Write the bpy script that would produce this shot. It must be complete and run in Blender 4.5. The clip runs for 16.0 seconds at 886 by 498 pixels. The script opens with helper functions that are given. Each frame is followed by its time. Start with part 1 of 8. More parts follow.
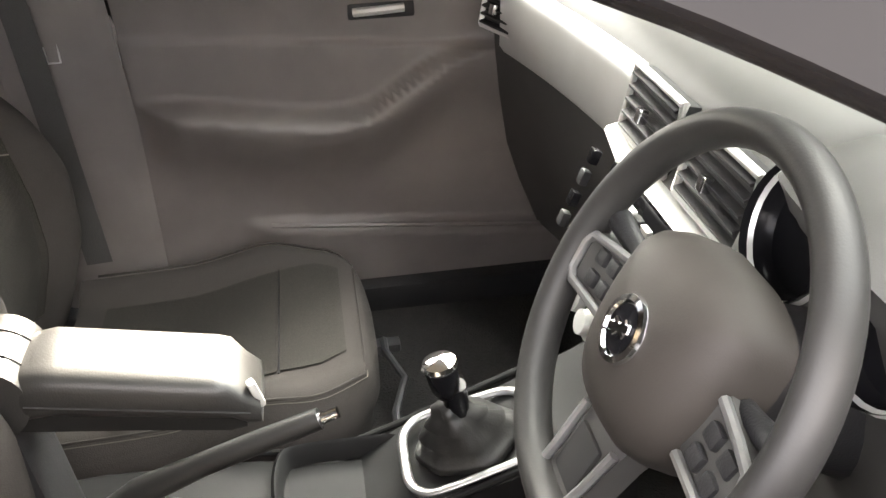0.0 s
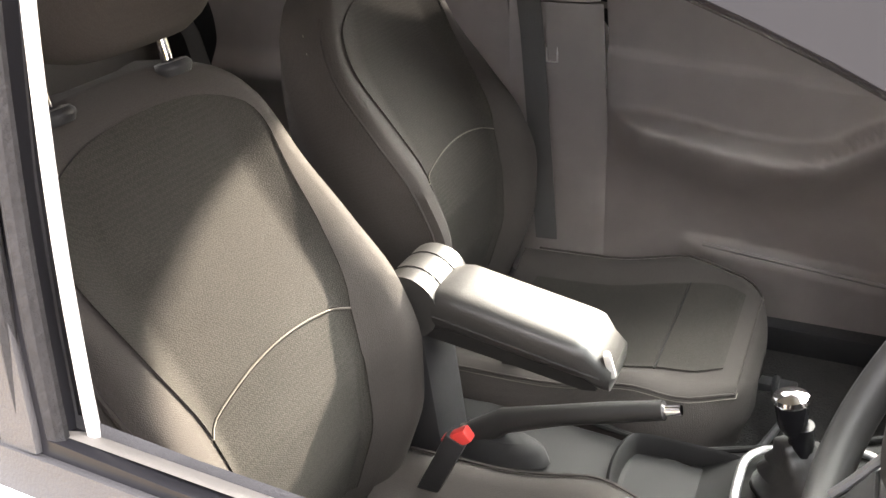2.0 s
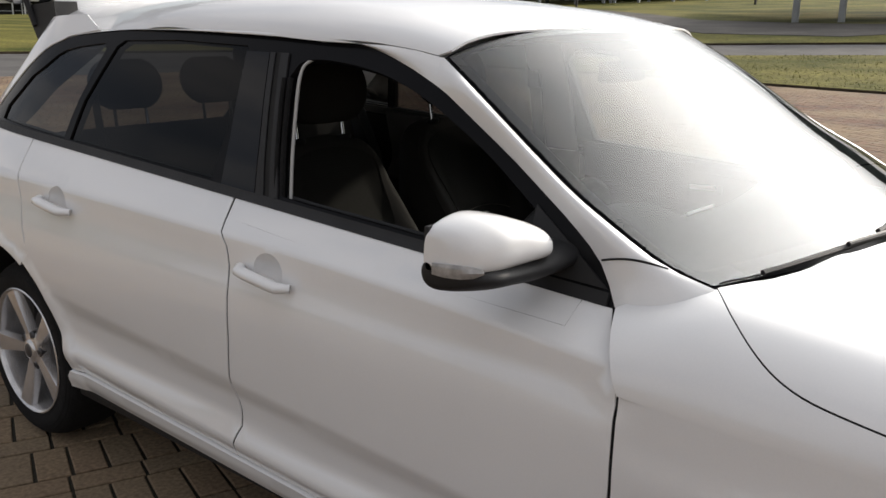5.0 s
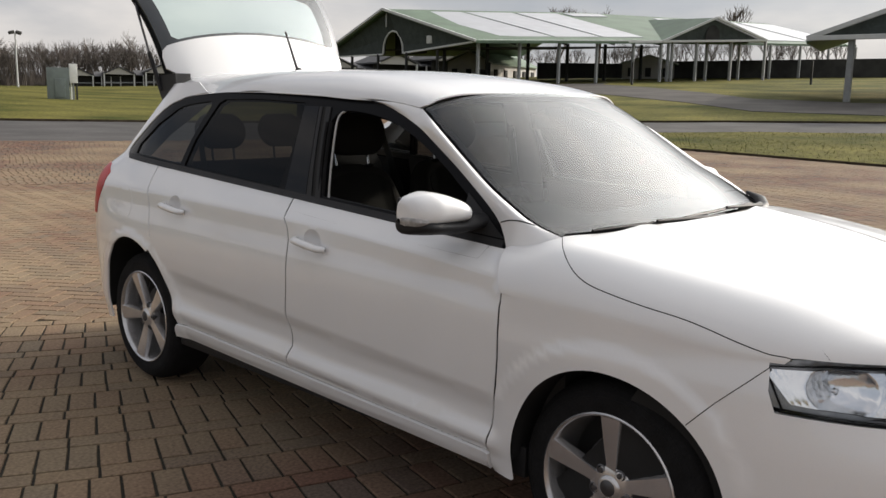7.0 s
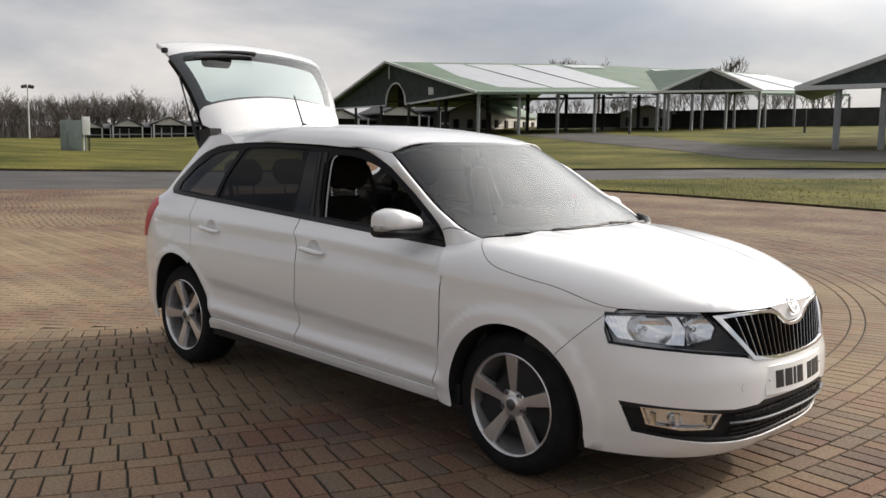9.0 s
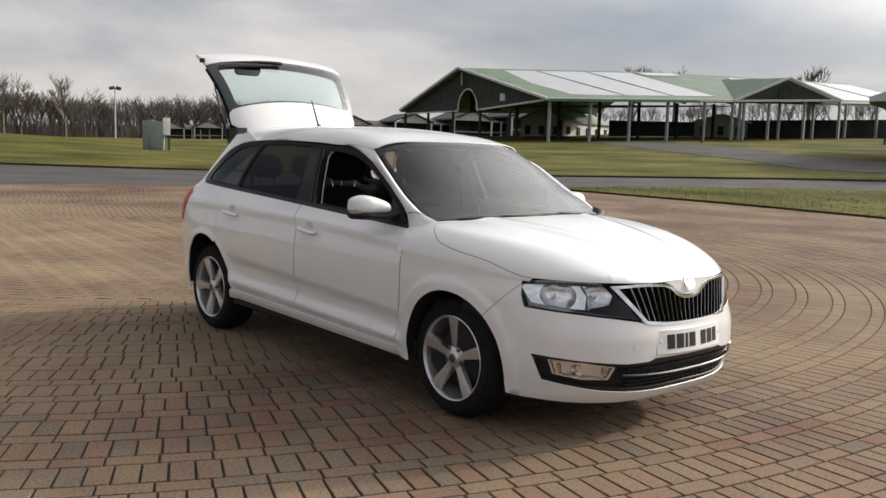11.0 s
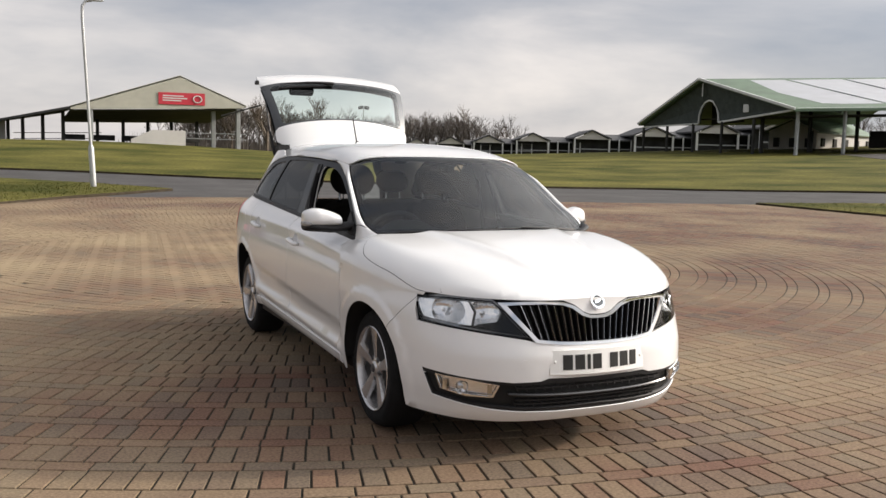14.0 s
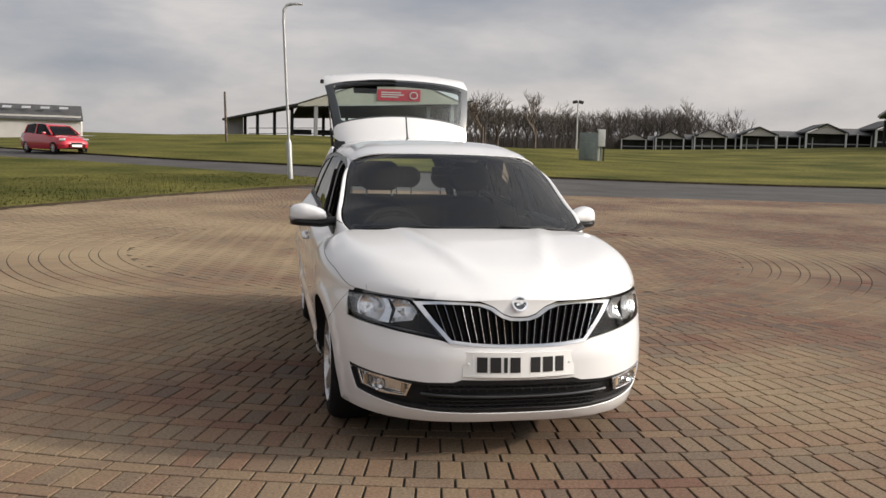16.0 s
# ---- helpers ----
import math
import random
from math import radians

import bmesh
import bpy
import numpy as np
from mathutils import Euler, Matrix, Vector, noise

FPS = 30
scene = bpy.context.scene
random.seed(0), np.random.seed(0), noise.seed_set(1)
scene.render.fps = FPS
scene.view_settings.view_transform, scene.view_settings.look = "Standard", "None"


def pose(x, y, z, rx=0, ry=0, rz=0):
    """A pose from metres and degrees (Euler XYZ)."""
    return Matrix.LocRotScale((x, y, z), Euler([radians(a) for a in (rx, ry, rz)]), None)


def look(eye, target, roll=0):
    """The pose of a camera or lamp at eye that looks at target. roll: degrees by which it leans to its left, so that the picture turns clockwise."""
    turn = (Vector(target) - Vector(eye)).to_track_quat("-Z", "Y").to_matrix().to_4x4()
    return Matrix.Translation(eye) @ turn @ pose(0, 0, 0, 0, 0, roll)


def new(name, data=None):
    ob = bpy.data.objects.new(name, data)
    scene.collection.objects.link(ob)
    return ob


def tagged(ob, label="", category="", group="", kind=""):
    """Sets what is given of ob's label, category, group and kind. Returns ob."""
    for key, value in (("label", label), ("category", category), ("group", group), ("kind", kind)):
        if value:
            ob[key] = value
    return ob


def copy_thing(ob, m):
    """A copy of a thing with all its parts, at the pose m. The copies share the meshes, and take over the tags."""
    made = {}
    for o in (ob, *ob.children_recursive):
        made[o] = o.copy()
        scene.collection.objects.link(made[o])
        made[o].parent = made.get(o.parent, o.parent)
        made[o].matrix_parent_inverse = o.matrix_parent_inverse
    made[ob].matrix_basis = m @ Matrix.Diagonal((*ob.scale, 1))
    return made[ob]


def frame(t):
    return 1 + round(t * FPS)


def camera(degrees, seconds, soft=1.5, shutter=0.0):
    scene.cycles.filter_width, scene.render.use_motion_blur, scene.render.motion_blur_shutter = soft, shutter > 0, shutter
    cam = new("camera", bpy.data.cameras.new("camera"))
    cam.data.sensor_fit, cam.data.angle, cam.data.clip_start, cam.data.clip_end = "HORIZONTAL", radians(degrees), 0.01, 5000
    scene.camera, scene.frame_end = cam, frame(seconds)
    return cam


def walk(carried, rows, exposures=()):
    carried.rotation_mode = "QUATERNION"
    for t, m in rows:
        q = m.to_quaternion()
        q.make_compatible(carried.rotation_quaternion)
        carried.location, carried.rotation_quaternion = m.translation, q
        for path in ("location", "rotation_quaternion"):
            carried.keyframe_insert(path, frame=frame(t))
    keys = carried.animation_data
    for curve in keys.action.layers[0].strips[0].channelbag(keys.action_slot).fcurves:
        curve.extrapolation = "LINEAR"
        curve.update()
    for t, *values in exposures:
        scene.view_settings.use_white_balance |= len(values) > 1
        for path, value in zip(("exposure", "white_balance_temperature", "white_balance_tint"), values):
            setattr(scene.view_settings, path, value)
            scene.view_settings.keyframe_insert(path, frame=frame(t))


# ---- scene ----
PATH = [
    (0, (0.889, 0.23, 1.306), (-0.825, 0.471, 0.304), -1.9),
    (0.5, (0.907, 0.307, 1.322), (-0.798, -0.024, 0.33), -2.1),
    (1, (0.945, 0.331, 1.324), (-0.673, -0.324, 0.347), -2.9),
    (1.5, (0.967, 0.33, 1.326), (-0.619, -0.413, 0.358), -2.9),
    (2, (1.008, 0.364, 1.329), (-0.591, -0.417, 0.417), -3.0),
    (2.5, (1.192, 0.486, 1.325), (-0.443, -0.338, 0.52), -3.4),
    (3, (1.365, 0.659, 1.386), (-0.264, -0.24, 0.653), -2.6),
    (3.5, (1.499, 0.865, 1.376), (-0.125, -0.143, 0.788), 1.7),
    (4, (1.681, 1.122, 1.397), (0.13, -0.015, 0.849), 1.8),
    (4.3, (1.804, 1.274, 1.392), (0.287, 0.081, 0.868), 1.2),
    (4.5, (1.885, 1.374, 1.406), (0.386, 0.157, 0.884), 0.8),
    (6.8, (2.753, 2.497, 1.388), (1.332, 1.135, 1.032), 1.0),
    (7, (2.826, 2.613, 1.383), (1.407, 1.246, 1.041), 1.2),
    (7.5, (3.007, 2.861, 1.4), (1.588, 1.489, 1.08), 1.2),
    (8, (3.242, 3.108, 1.386), (1.813, 1.742, 1.082), 0.8),
    (8.5, (3.433, 3.363, 1.383), (2.002, 1.993, 1.109), 0.8),
    (9, (3.613, 3.649, 1.384), (2.19, 2.263, 1.148), 0.9),
    (9.5, (3.792, 3.905, 1.365), (2.37, 2.519, 1.126), 1.4),
    (9.7, (3.887, 4.008, 1.362), (2.465, 2.625, 1.109), 1.9),
    (11.8, (3.651, 4.927, 1.372), (2.426, 3.361, 1.162), 1.3),
    (12, (3.612, 4.995, 1.401), (2.402, 3.416, 1.189), 1.2),
    (12.5, (3.367, 5.215, 1.402), (2.242, 3.576, 1.184), 0.9),
    (13, (3.097, 5.367, 1.405), (2.049, 3.678, 1.184), 1.2),
    (13.5, (2.759, 5.438, 1.402), (1.784, 3.705, 1.183), 1.5),
    (14, (2.448, 5.57, 1.41), (1.59, 3.776, 1.199), 1.4),
    (14.5, (2.139, 5.756, 1.438), (1.394, 3.914, 1.207), 1.6),
    (15, (1.844, 5.821, 1.427), (1.191, 3.946, 1.183), 1.8),
    (15.5, (1.501, 5.868, 1.453), (0.962, 3.956, 1.215), 1.4),
    (16, (1.156, 6.006, 1.46), (0.757, 4.06, 1.225), 1.5),
]
cam = camera(51.9, 16.0)
EXPOSURES = [(t, e, k, tint) for t, e, k, tint in ((0, 4.9, 7600, 16), (0.5, 5.2, 7600, 18), (1.0, 4.8, 7500, 18), (1.5, 4.6, 7400, 17), (2.0, 4.9, 7400, 17), (2.4, 5.2, 7200, 14), (3.0, 4.6, 7000, 12), (3.5, 3.05, 6850, 12), (4.0, 1.5, 6850, 12), (4.4, 0.50, 6850, 12), (4.8, 0.16, 6850, 12), (7.0, -0.04, 6850, 12), (8.5, 0.04, 6850, 12), (9.5, -0.12, 6850, 12), (12.0, -0.08, 6850, 12), (14.5, 0.06, 6900, 13), (15.5, 0.04, 6900, 13), (16, -0.24, 6900, 13))]
walk(cam, [(t, look(eye, target, roll)) for t, eye, target, roll in PATH], EXPOSURES)

# ---- light: low winter sun from the car's passenger side, broken cloud ----
SUN_EL, SUN_DIR = radians(22.5), Vector((1.0, -0.25, 0.0)).normalized()
world = bpy.data.worlds.new("sky")
scene.world = world
world.use_nodes = True
wn, wl = world.node_tree.nodes, world.node_tree.links
wn.clear()
w_out = wn.new("ShaderNodeOutputWorld")
w_bg = wn.new("ShaderNodeBackground")
w_sky = wn.new("ShaderNodeTexSky")
w_sky.sky_type = "NISHITA"
w_sky.sun_disc = False
w_sky.sun_elevation = SUN_EL
w_sky.sun_rotation = math.atan2(-SUN_DIR.x, -SUN_DIR.y)
w_tc = wn.new("ShaderNodeTexCoord")
w_map = wn.new("ShaderNodeMapping")
w_map.inputs["Scale"].default_value = (1.0, 1.0, 3.6)
w_map.inputs["Location"].default_value = (0.7, 0.35, 0.1)
w_noise = wn.new("ShaderNodeTexNoise")
w_noise.inputs["Scale"].default_value = 2.3
w_noise.inputs["Detail"].default_value = 7.0
w_noise.inputs["Roughness"].default_value = 0.52
w_noise.inputs["Distortion"].default_value = 0.25
w_ramp = wn.new("ShaderNodeValToRGB")
w_ramp.color_ramp.elements[0].position = 0.34
w_ramp.color_ramp.elements[0].color = (3.3, 3.8, 4.7, 1)
w_ramp.color_ramp.elements[1].position = 0.68
w_ramp.color_ramp.elements[1].color = (8.8, 8.6, 8.6, 1)
e_mid = w_ramp.color_ramp.elements.new(0.5)
e_mid.color = (5.2, 5.45, 6.0, 1)
w_mix = wn.new("ShaderNodeMix")
w_mix.data_type = "RGBA"
w_mix.inputs[0].default_value = 0.86
wl.new(w_tc.outputs["Generated"], w_map.inputs["Vector"])
wl.new(w_map.outputs["Vector"], w_noise.inputs["Vector"])
wl.new(w_noise.outputs["Fac"], w_ramp.inputs["Fac"])
wl.new(w_sky.outputs["Color"], w_mix.inputs[6])
wl.new(w_ramp.outputs["Color"], w_mix.inputs[7])
# hazy glow round the veiled sun
w_dot = wn.new("ShaderNodeVectorMath")
w_dot.operation = "DOT_PRODUCT"
to_sun = Vector((-SUN_DIR.x, -SUN_DIR.y, math.tan(SUN_EL))).normalized()
w_dot.inputs[1].default_value = to_sun
w_max = wn.new("ShaderNodeMath")
w_max.operation = "MAXIMUM"
w_max.inputs[1].default_value = 0.0
w_pow = wn.new("ShaderNodeMath")
w_pow.operation = "POWER"
w_pow.inputs[1].default_value = 6.0
w_glow = wn.new("ShaderNodeVectorMath")
w_glow.operation = "SCALE"
w_glow.inputs[0].default_value = (72.0, 74.0, 74.0)
w_sum = wn.new("ShaderNodeVectorMath")
w_sum.operation = "ADD"
wl.new(w_tc.outputs["Generated"], w_dot.inputs[0])
wl.new(w_dot.outputs["Value"], w_max.inputs[0])
wl.new(w_max.outputs[0], w_pow.inputs[0])
wl.new(w_mix.outputs[2], w_sum.inputs[0])
w_sep = wn.new("ShaderNodeSeparateXYZ")
w_lift = wn.new("ShaderNodeMapRange")
w_lift.interpolation_type = "SMOOTHSTEP"
w_lift.inputs["From Min"].default_value, w_lift.inputs["From Max"].default_value = 0.08, 0.36
w_lift.inputs["To Min"].default_value, w_lift.inputs["To Max"].default_value = 0.06, 1.0
w_part = wn.new("ShaderNodeMath")
w_part.operation = "MULTIPLY"
wl.new(w_tc.outputs["Generated"], w_sep.inputs[0])
wl.new(w_sep.outputs["Z"], w_lift.inputs["Value"])
wl.new(w_pow.outputs[0], w_part.inputs[0])
wl.new(w_lift.outputs["Result"], w_part.inputs[1])
wl.new(w_part.outputs[0], w_glow.inputs["Scale"])
wl.new(w_glow.outputs["Vector"], w_sum.inputs[1])
wl.new(w_sum.outputs["Vector"], w_bg.inputs["Color"])
w_bg.inputs["Strength"].default_value = 0.1
wl.new(w_bg.outputs["Background"], w_out.inputs["Surface"])

sun = new("sun", bpy.data.lights.new("sun", "SUN"))
sun.data.energy, sun.data.angle, sun.data.color = 3.4, radians(2.0), (1.0, 0.92, 0.81)
sun.matrix_world = look(Vector((0, 0, 0)), Vector((SUN_DIR.x, SUN_DIR.y, -math.tan(SUN_EL))))


# ---- materials ----
def material(name, colour=(0.5, 0.5, 0.5), rough=0.5, metal=0.0, coat=0.0, spec=0.5, var=0.0, scale=8.0, bump=0.0, bump_scale=40.0, fine=0.0, rand=0.0, second=None):
    """Principled material with stains at one scale, grain and relief at a finer one."""
    m = bpy.data.materials.new(name)
    m.use_nodes = True
    nt = m.node_tree
    b = nt.nodes["Principled BSDF"]
    b.inputs["Base Color"].default_value = (*colour, 1)
    b.inputs["Roughness"].default_value = rough
    b.inputs["Metallic"].default_value = metal
    b.inputs["Coat Weight"].default_value = coat
    b.inputs["Coat Roughness"].default_value = 0.04
    b.inputs["Specular IOR Level"].default_value = spec
    if var or rand or second:
        tc = nt.nodes.new("ShaderNodeTexCoord")
        n1 = nt.nodes.new("ShaderNodeTexNoise")
        n1.inputs["Scale"].default_value = scale
        n1.inputs["Detail"].default_value = 6
        nt.links.new(tc.outputs["Object"], n1.inputs["Vector"])
        ramp = nt.nodes.new("ShaderNodeValToRGB")
        lo = tuple(max(0.0, c * (1 - var)) for c in colour)
        hi = second or tuple(min(1.0, c * (1 + var)) for c in colour)
        ramp.color_ramp.elements[0].position, ramp.color_ramp.elements[1].position = 0.3, 0.7
        ramp.color_ramp.elements[0].color, ramp.color_ramp.elements[1].color = (*lo, 1), (*hi, 1)
        nt.links.new(n1.outputs["Fac"], ramp.inputs["Fac"])
        out = ramp.outputs["Color"]
        if fine:
            n2 = nt.nodes.new("ShaderNodeTexNoise")
            n2.inputs["Scale"].default_value = bump_scale
            n2.inputs["Detail"].default_value = 4
            nt.links.new(tc.outputs["Object"], n2.inputs["Vector"])
            mp = nt.nodes.new("ShaderNodeMapRange")
            mp.inputs["To Min"].default_value, mp.inputs["To Max"].default_value = 1 - fine, 1 + fine
            mp.inputs["From Min"].default_value, mp.inputs["From Max"].default_value = 0.3, 0.7
            nt.links.new(n2.outputs["Fac"], mp.inputs["Value"])
            mul = nt.nodes.new("ShaderNodeVectorMath")
            mul.operation = "SCALE"
            nt.links.new(out, mul.inputs[0])
            nt.links.new(mp.outputs["Result"], mul.inputs["Scale"])
            out = mul.outputs["Vector"]
        nt.links.new(out, b.inputs["Base Color"])
    if bump:
        tc = nt.nodes.new("ShaderNodeTexCoord")
        nb = nt.nodes.new("ShaderNodeTexNoise")
        nb.inputs["Scale"].default_value = bump_scale
        nb.inputs["Detail"].default_value = 5
        nt.links.new(tc.outputs["Object"], nb.inputs["Vector"])
        bp = nt.nodes.new("ShaderNodeBump")
        bp.inputs["Strength"].default_value = bump
        bp.inputs["Distance"].default_value = 0.01
        nt.links.new(nb.outputs["Fac"], bp.inputs["Height"])
        nt.links.new(bp.outputs["Normal"], b.inputs["Normal"])
    return m


def glass_material(name, tint, ior=1.5, rough=0.0):
    m = bpy.data.materials.new(name)
    m.use_nodes = True
    nt = m.node_tree
    nt.nodes.clear()
    out = nt.nodes.new("ShaderNodeOutputMaterial")
    mix = nt.nodes.new("ShaderNodeMixShader")
    fr = nt.nodes.new("ShaderNodeFresnel")
    fr.inputs["IOR"].default_value = ior
    tr = nt.nodes.new("ShaderNodeBsdfTransparent")
    tr.inputs["Color"].default_value = (*tint, 1)
    gl = nt.nodes.new("ShaderNodeBsdfGlossy")
    gl.inputs["Roughness"].default_value = rough
    nt.links.new(fr.outputs["Fac"], mix.inputs[0])
    nt.links.new(tr.outputs["BSDF"], mix.inputs[1])
    nt.links.new(gl.outputs["BSDF"], mix.inputs[2])
    nt.links.new(mix.outputs["Shader"], out.inputs["Surface"])
    return m


M_PAINT = material("white_paint", (0.755, 0.755, 0.755), 0.32, coat=1.0, var=0.02, scale=3, fine=0.012, bump_scale=300)
M_BLACK = material("black_plastic", (0.018, 0.018, 0.019), 0.5, spec=0.25, var=0.2, scale=12, bump=0.15, bump_scale=500)
M_GLOSSBLACK = material("gloss_black", (0.007, 0.007, 0.008), 0.2, spec=0.08, var=0.1)
M_RUBBER = material("tyre_rubber", (0.009, 0.009, 0.0095), 0.85, spec=0.2, var=0.35, scale=14, bump=0.3, bump_scale=160, fine=0.25)
M_ALLOY = material("silver_alloy", (0.58, 0.57, 0.57), 0.26, metal=0.75, var=0.08, scale=30, fine=0.05, bump_scale=400)
M_STEEL = material("brake_steel", (0.10, 0.10, 0.105), 0.45, metal=0.8, var=0.3, scale=25)
M_CHROME = material("chrome", (0.82, 0.83, 0.85), 0.09, metal=1.0, var=0.03)
M_DARK = material("underbody_dark", (0.010, 0.010, 0.010), 0.9, var=0.3)
M_GLASS = glass_material("windscreen_glass", (0.86, 0.95, 0.93), 1.76)
M_REARGLASS = glass_material("tailgate_glass", (0.76, 0.90, 0.89), 1.6)
M_TINT = glass_material("side_glass", (0.45, 0.48, 0.475), 1.5)
M_QUARTER = glass_material("quarter_window_glass", (0.16, 0.17, 0.17), 1.4)
M_PRIVACY = glass_material("dark_rear_glass", (0.065, 0.068, 0.070), 1.25)
M_LENS = glass_material("lamp_lens", (0.95, 0.96, 0.97), 1.45)
M_RED = material("red_lens", (0.46, 0.010, 0.016), 0.35, spec=0.25, var=0.15)
M_AMBER = material("amber_lens", (0.55, 0.42, 0.28), 0.15, coat=1.0, var=0.1)
M_REFLECT = material("lamp_reflector", (0.86, 0.87, 0.88), 0.14, metal=0.9, var=0.05)
M_PLATE = material("plate_white", (0.78, 0.78, 0.76), 0.35, coat=0.4, var=0.03)
M_PLATEINK = material("plate_ink", (0.012, 0.012, 0.012), 0.4, var=0.1)


# ---- mesh helpers ----
def mesh_from(name, verts, faces, mat, parent=None, label="", smooth=True, normals=None, mats=None, face_mats=None):
    me = bpy.data.meshes.new(name)
    me.from_pydata([tuple(v) for v in verts], [], [tuple(f) for f in faces])
    for m in mats or [mat]:
        me.materials.append(m)
    if face_mats is not None:
        me.polygons.foreach_set("material_index", face_mats)
    if smooth:
        me.polygons.foreach_set("use_smooth", [True] * len(me.polygons))
    me.update()
    if normals is not None:
        me.normals_split_custom_set_from_vertices([tuple(n) for n in normals])
    ob = new(name, me)
    if parent is not None:
        ob.parent = parent
    if label:
        ob["label"] = label
    return ob


def part(name, bm, mat, parent=None, label="", smooth=False, angle=40):
    """One bmesh as one mesh object under its thing."""
    me = bpy.data.meshes.new(name)
    bmesh.ops.recalc_face_normals(bm, faces=bm.faces)
    if smooth:
        for f in bm.faces:
            f.smooth = True
        for e in bm.edges:
            if len(e.link_faces) == 2 and e.calc_face_angle(0) > radians(angle):
                e.smooth = False
    bm.to_mesh(me)
    bm.free()
    me.materials.append(mat)
    ob = new(name, me)
    if parent is not None:
        ob.parent = parent
    if label:
        ob["label"] = label
    return ob


def thing(name, label, category, group="", kind=""):
    return tagged(new(name), label, category, group, kind)


def add_box(bm, size, m=None, bevel=0.0, seg=2):
    g = bmesh.ops.create_cube(bm, size=1.0)
    vs = g["verts"]
    bmesh.ops.scale(bm, vec=Vector(size), verts=vs)
    if bevel:
        es = list({e for v in vs for e in v.link_edges})
        r = bmesh.ops.bevel(bm, geom=es, offset=bevel, segments=seg, profile=0.6, affect="EDGES")
        vs = list({v for v in r["verts"]} | {v for v in vs if v.is_valid})
    if m is not None:
        bmesh.ops.transform(bm, matrix=m, verts=vs)
    return vs


def box_part(name, size, m, mat, parent, bevel=0.005, label="", seg=2):
    bm = bmesh.new()
    add_box(bm, size, m, bevel, seg)
    return part(name, bm, mat, parent, label, smooth=True)


def add_cyl(bm, r1, r2, depth, m, n=20, caps=True):
    g = bmesh.ops.create_cone(bm, cap_ends=caps, segments=n, radius1=r1, radius2=r2, depth=depth)
    bmesh.ops.transform(bm, matrix=m, verts=g["verts"])
    return g["verts"]


def add_lathe(bm, profile, m, n=48, closed=False):
    """profile: (radius, height) pairs, turned about z."""
    rings = []
    for r, h in profile:
        rings.append([bm.verts.new(m @ Vector((r * math.cos(2 * math.pi * i / n), r * math.sin(2 * math.pi * i / n), h))) for i in range(n)])
    pairs = list(zip(rings, rings[1:])) + ([(rings[-1], rings[0])] if closed else [])
    for a, b in pairs:
        for i in range(n):
            bm.faces.new((a[i], a[(i + 1) % n], b[(i + 1) % n], b[i]))
    return rings


def add_loft(bm, rings, close=True, cap=True):
    vr = [[bm.verts.new(p) for p in ring] for ring in rings]
    n = len(vr[0])
    for a, b in zip(vr, vr[1:]):
        for i in range(n if close else n - 1):
            bm.faces.new((a[i], a[(i + 1) % n], b[(i + 1) % n], b[i]))
    if cap:
        bm.faces.new(vr[0][::-1])
        bm.faces.new(vr[-1])
    return vr


def add_tube(bm, pts, radius, n=10, cap=True, flat=1.0):
    """A round bar along points; radius may be one number or one for each point."""
    pts = [Vector(p) for p in pts]
    rings = []
    up = Vector((0, 0, 1))
    for i, p in enumerate(pts):
        d = (pts[min(i + 1, len(pts) - 1)] - pts[max(i - 1, 0)]).normalized()
        if abs(d.dot(up)) > 0.95:
            up = Vector((1, 0, 0))
        s = d.cross(up).normalized()
        u = s.cross(d).normalized()
        up = u
        r = radius[i] if isinstance(radius, (list, tuple)) else radius
        rings.append([p + s * (r * math.cos(2 * math.pi * k / n)) + u * (r * flat * math.sin(2 * math.pi * k / n)) for k in range(n)])
    return add_loft(bm, rings, True, cap)


def tube_part(name, pts, radius, mat, parent, n=10, label="", flat=1.0):
    bm = bmesh.new()
    add_tube(bm, pts, radius, n, True, flat)
    return part(name, bm, mat, parent, label, smooth=True)


def pip(px, py, poly):
    inside = np.zeros(len(px), bool)
    n = len(poly)
    for i in range(n):
        (x1, y1), (x2, y2) = poly[i], poly[(i + 1) % n]
        if y1 == y2:
            continue
        c = ((y1 > py) != (y2 > py)) & (px < (x2 - x1) * (py - y1) / (y2 - y1) + x1)
        inside ^= c
    return inside


def refine(poly, step, closed=True):
    out = []
    n = len(poly)
    for i in range(n if closed else n - 1):
        a, b = Vector(poly[i]), Vector(poly[(i + 1) % n])
        k = max(1, int(math.ceil((b - a).length / step)))
        for j in range(k):
            out.append(tuple(a.lerp(b, j / k)))
    if not closed:
        out.append(tuple(poly[-1]))
    return out


def spline(pts, per=6, closed=False):
    """A smooth curve through points (Catmull-Rom)."""
    P = [Vector(p) for p in pts]
    n = len(P)
    out = []
    for i in range(n if closed else n - 1):
        p0 = P[(i - 1) % n] if closed or i > 0 else P[0] * 2 - P[1]
        p1, p2 = P[i], P[(i + 1) % n]
        p3 = P[(i + 2) % n] if closed or i + 2 < n else p2 * 2 - p1
        for k in range(per):
            t = k / per
            out.append(tuple(0.5 * ((2 * p1) + (p2 - p0) * t + (2 * p0 - 5 * p1 + 4 * p2 - p3) * t * t + (3 * p1 - p0 - 3 * p2 + p3) * t ** 3)))
    if not closed:
        out.append(tuple(P[-1]))
    return out


from mathutils.geometry import delaunay_2d_cdt


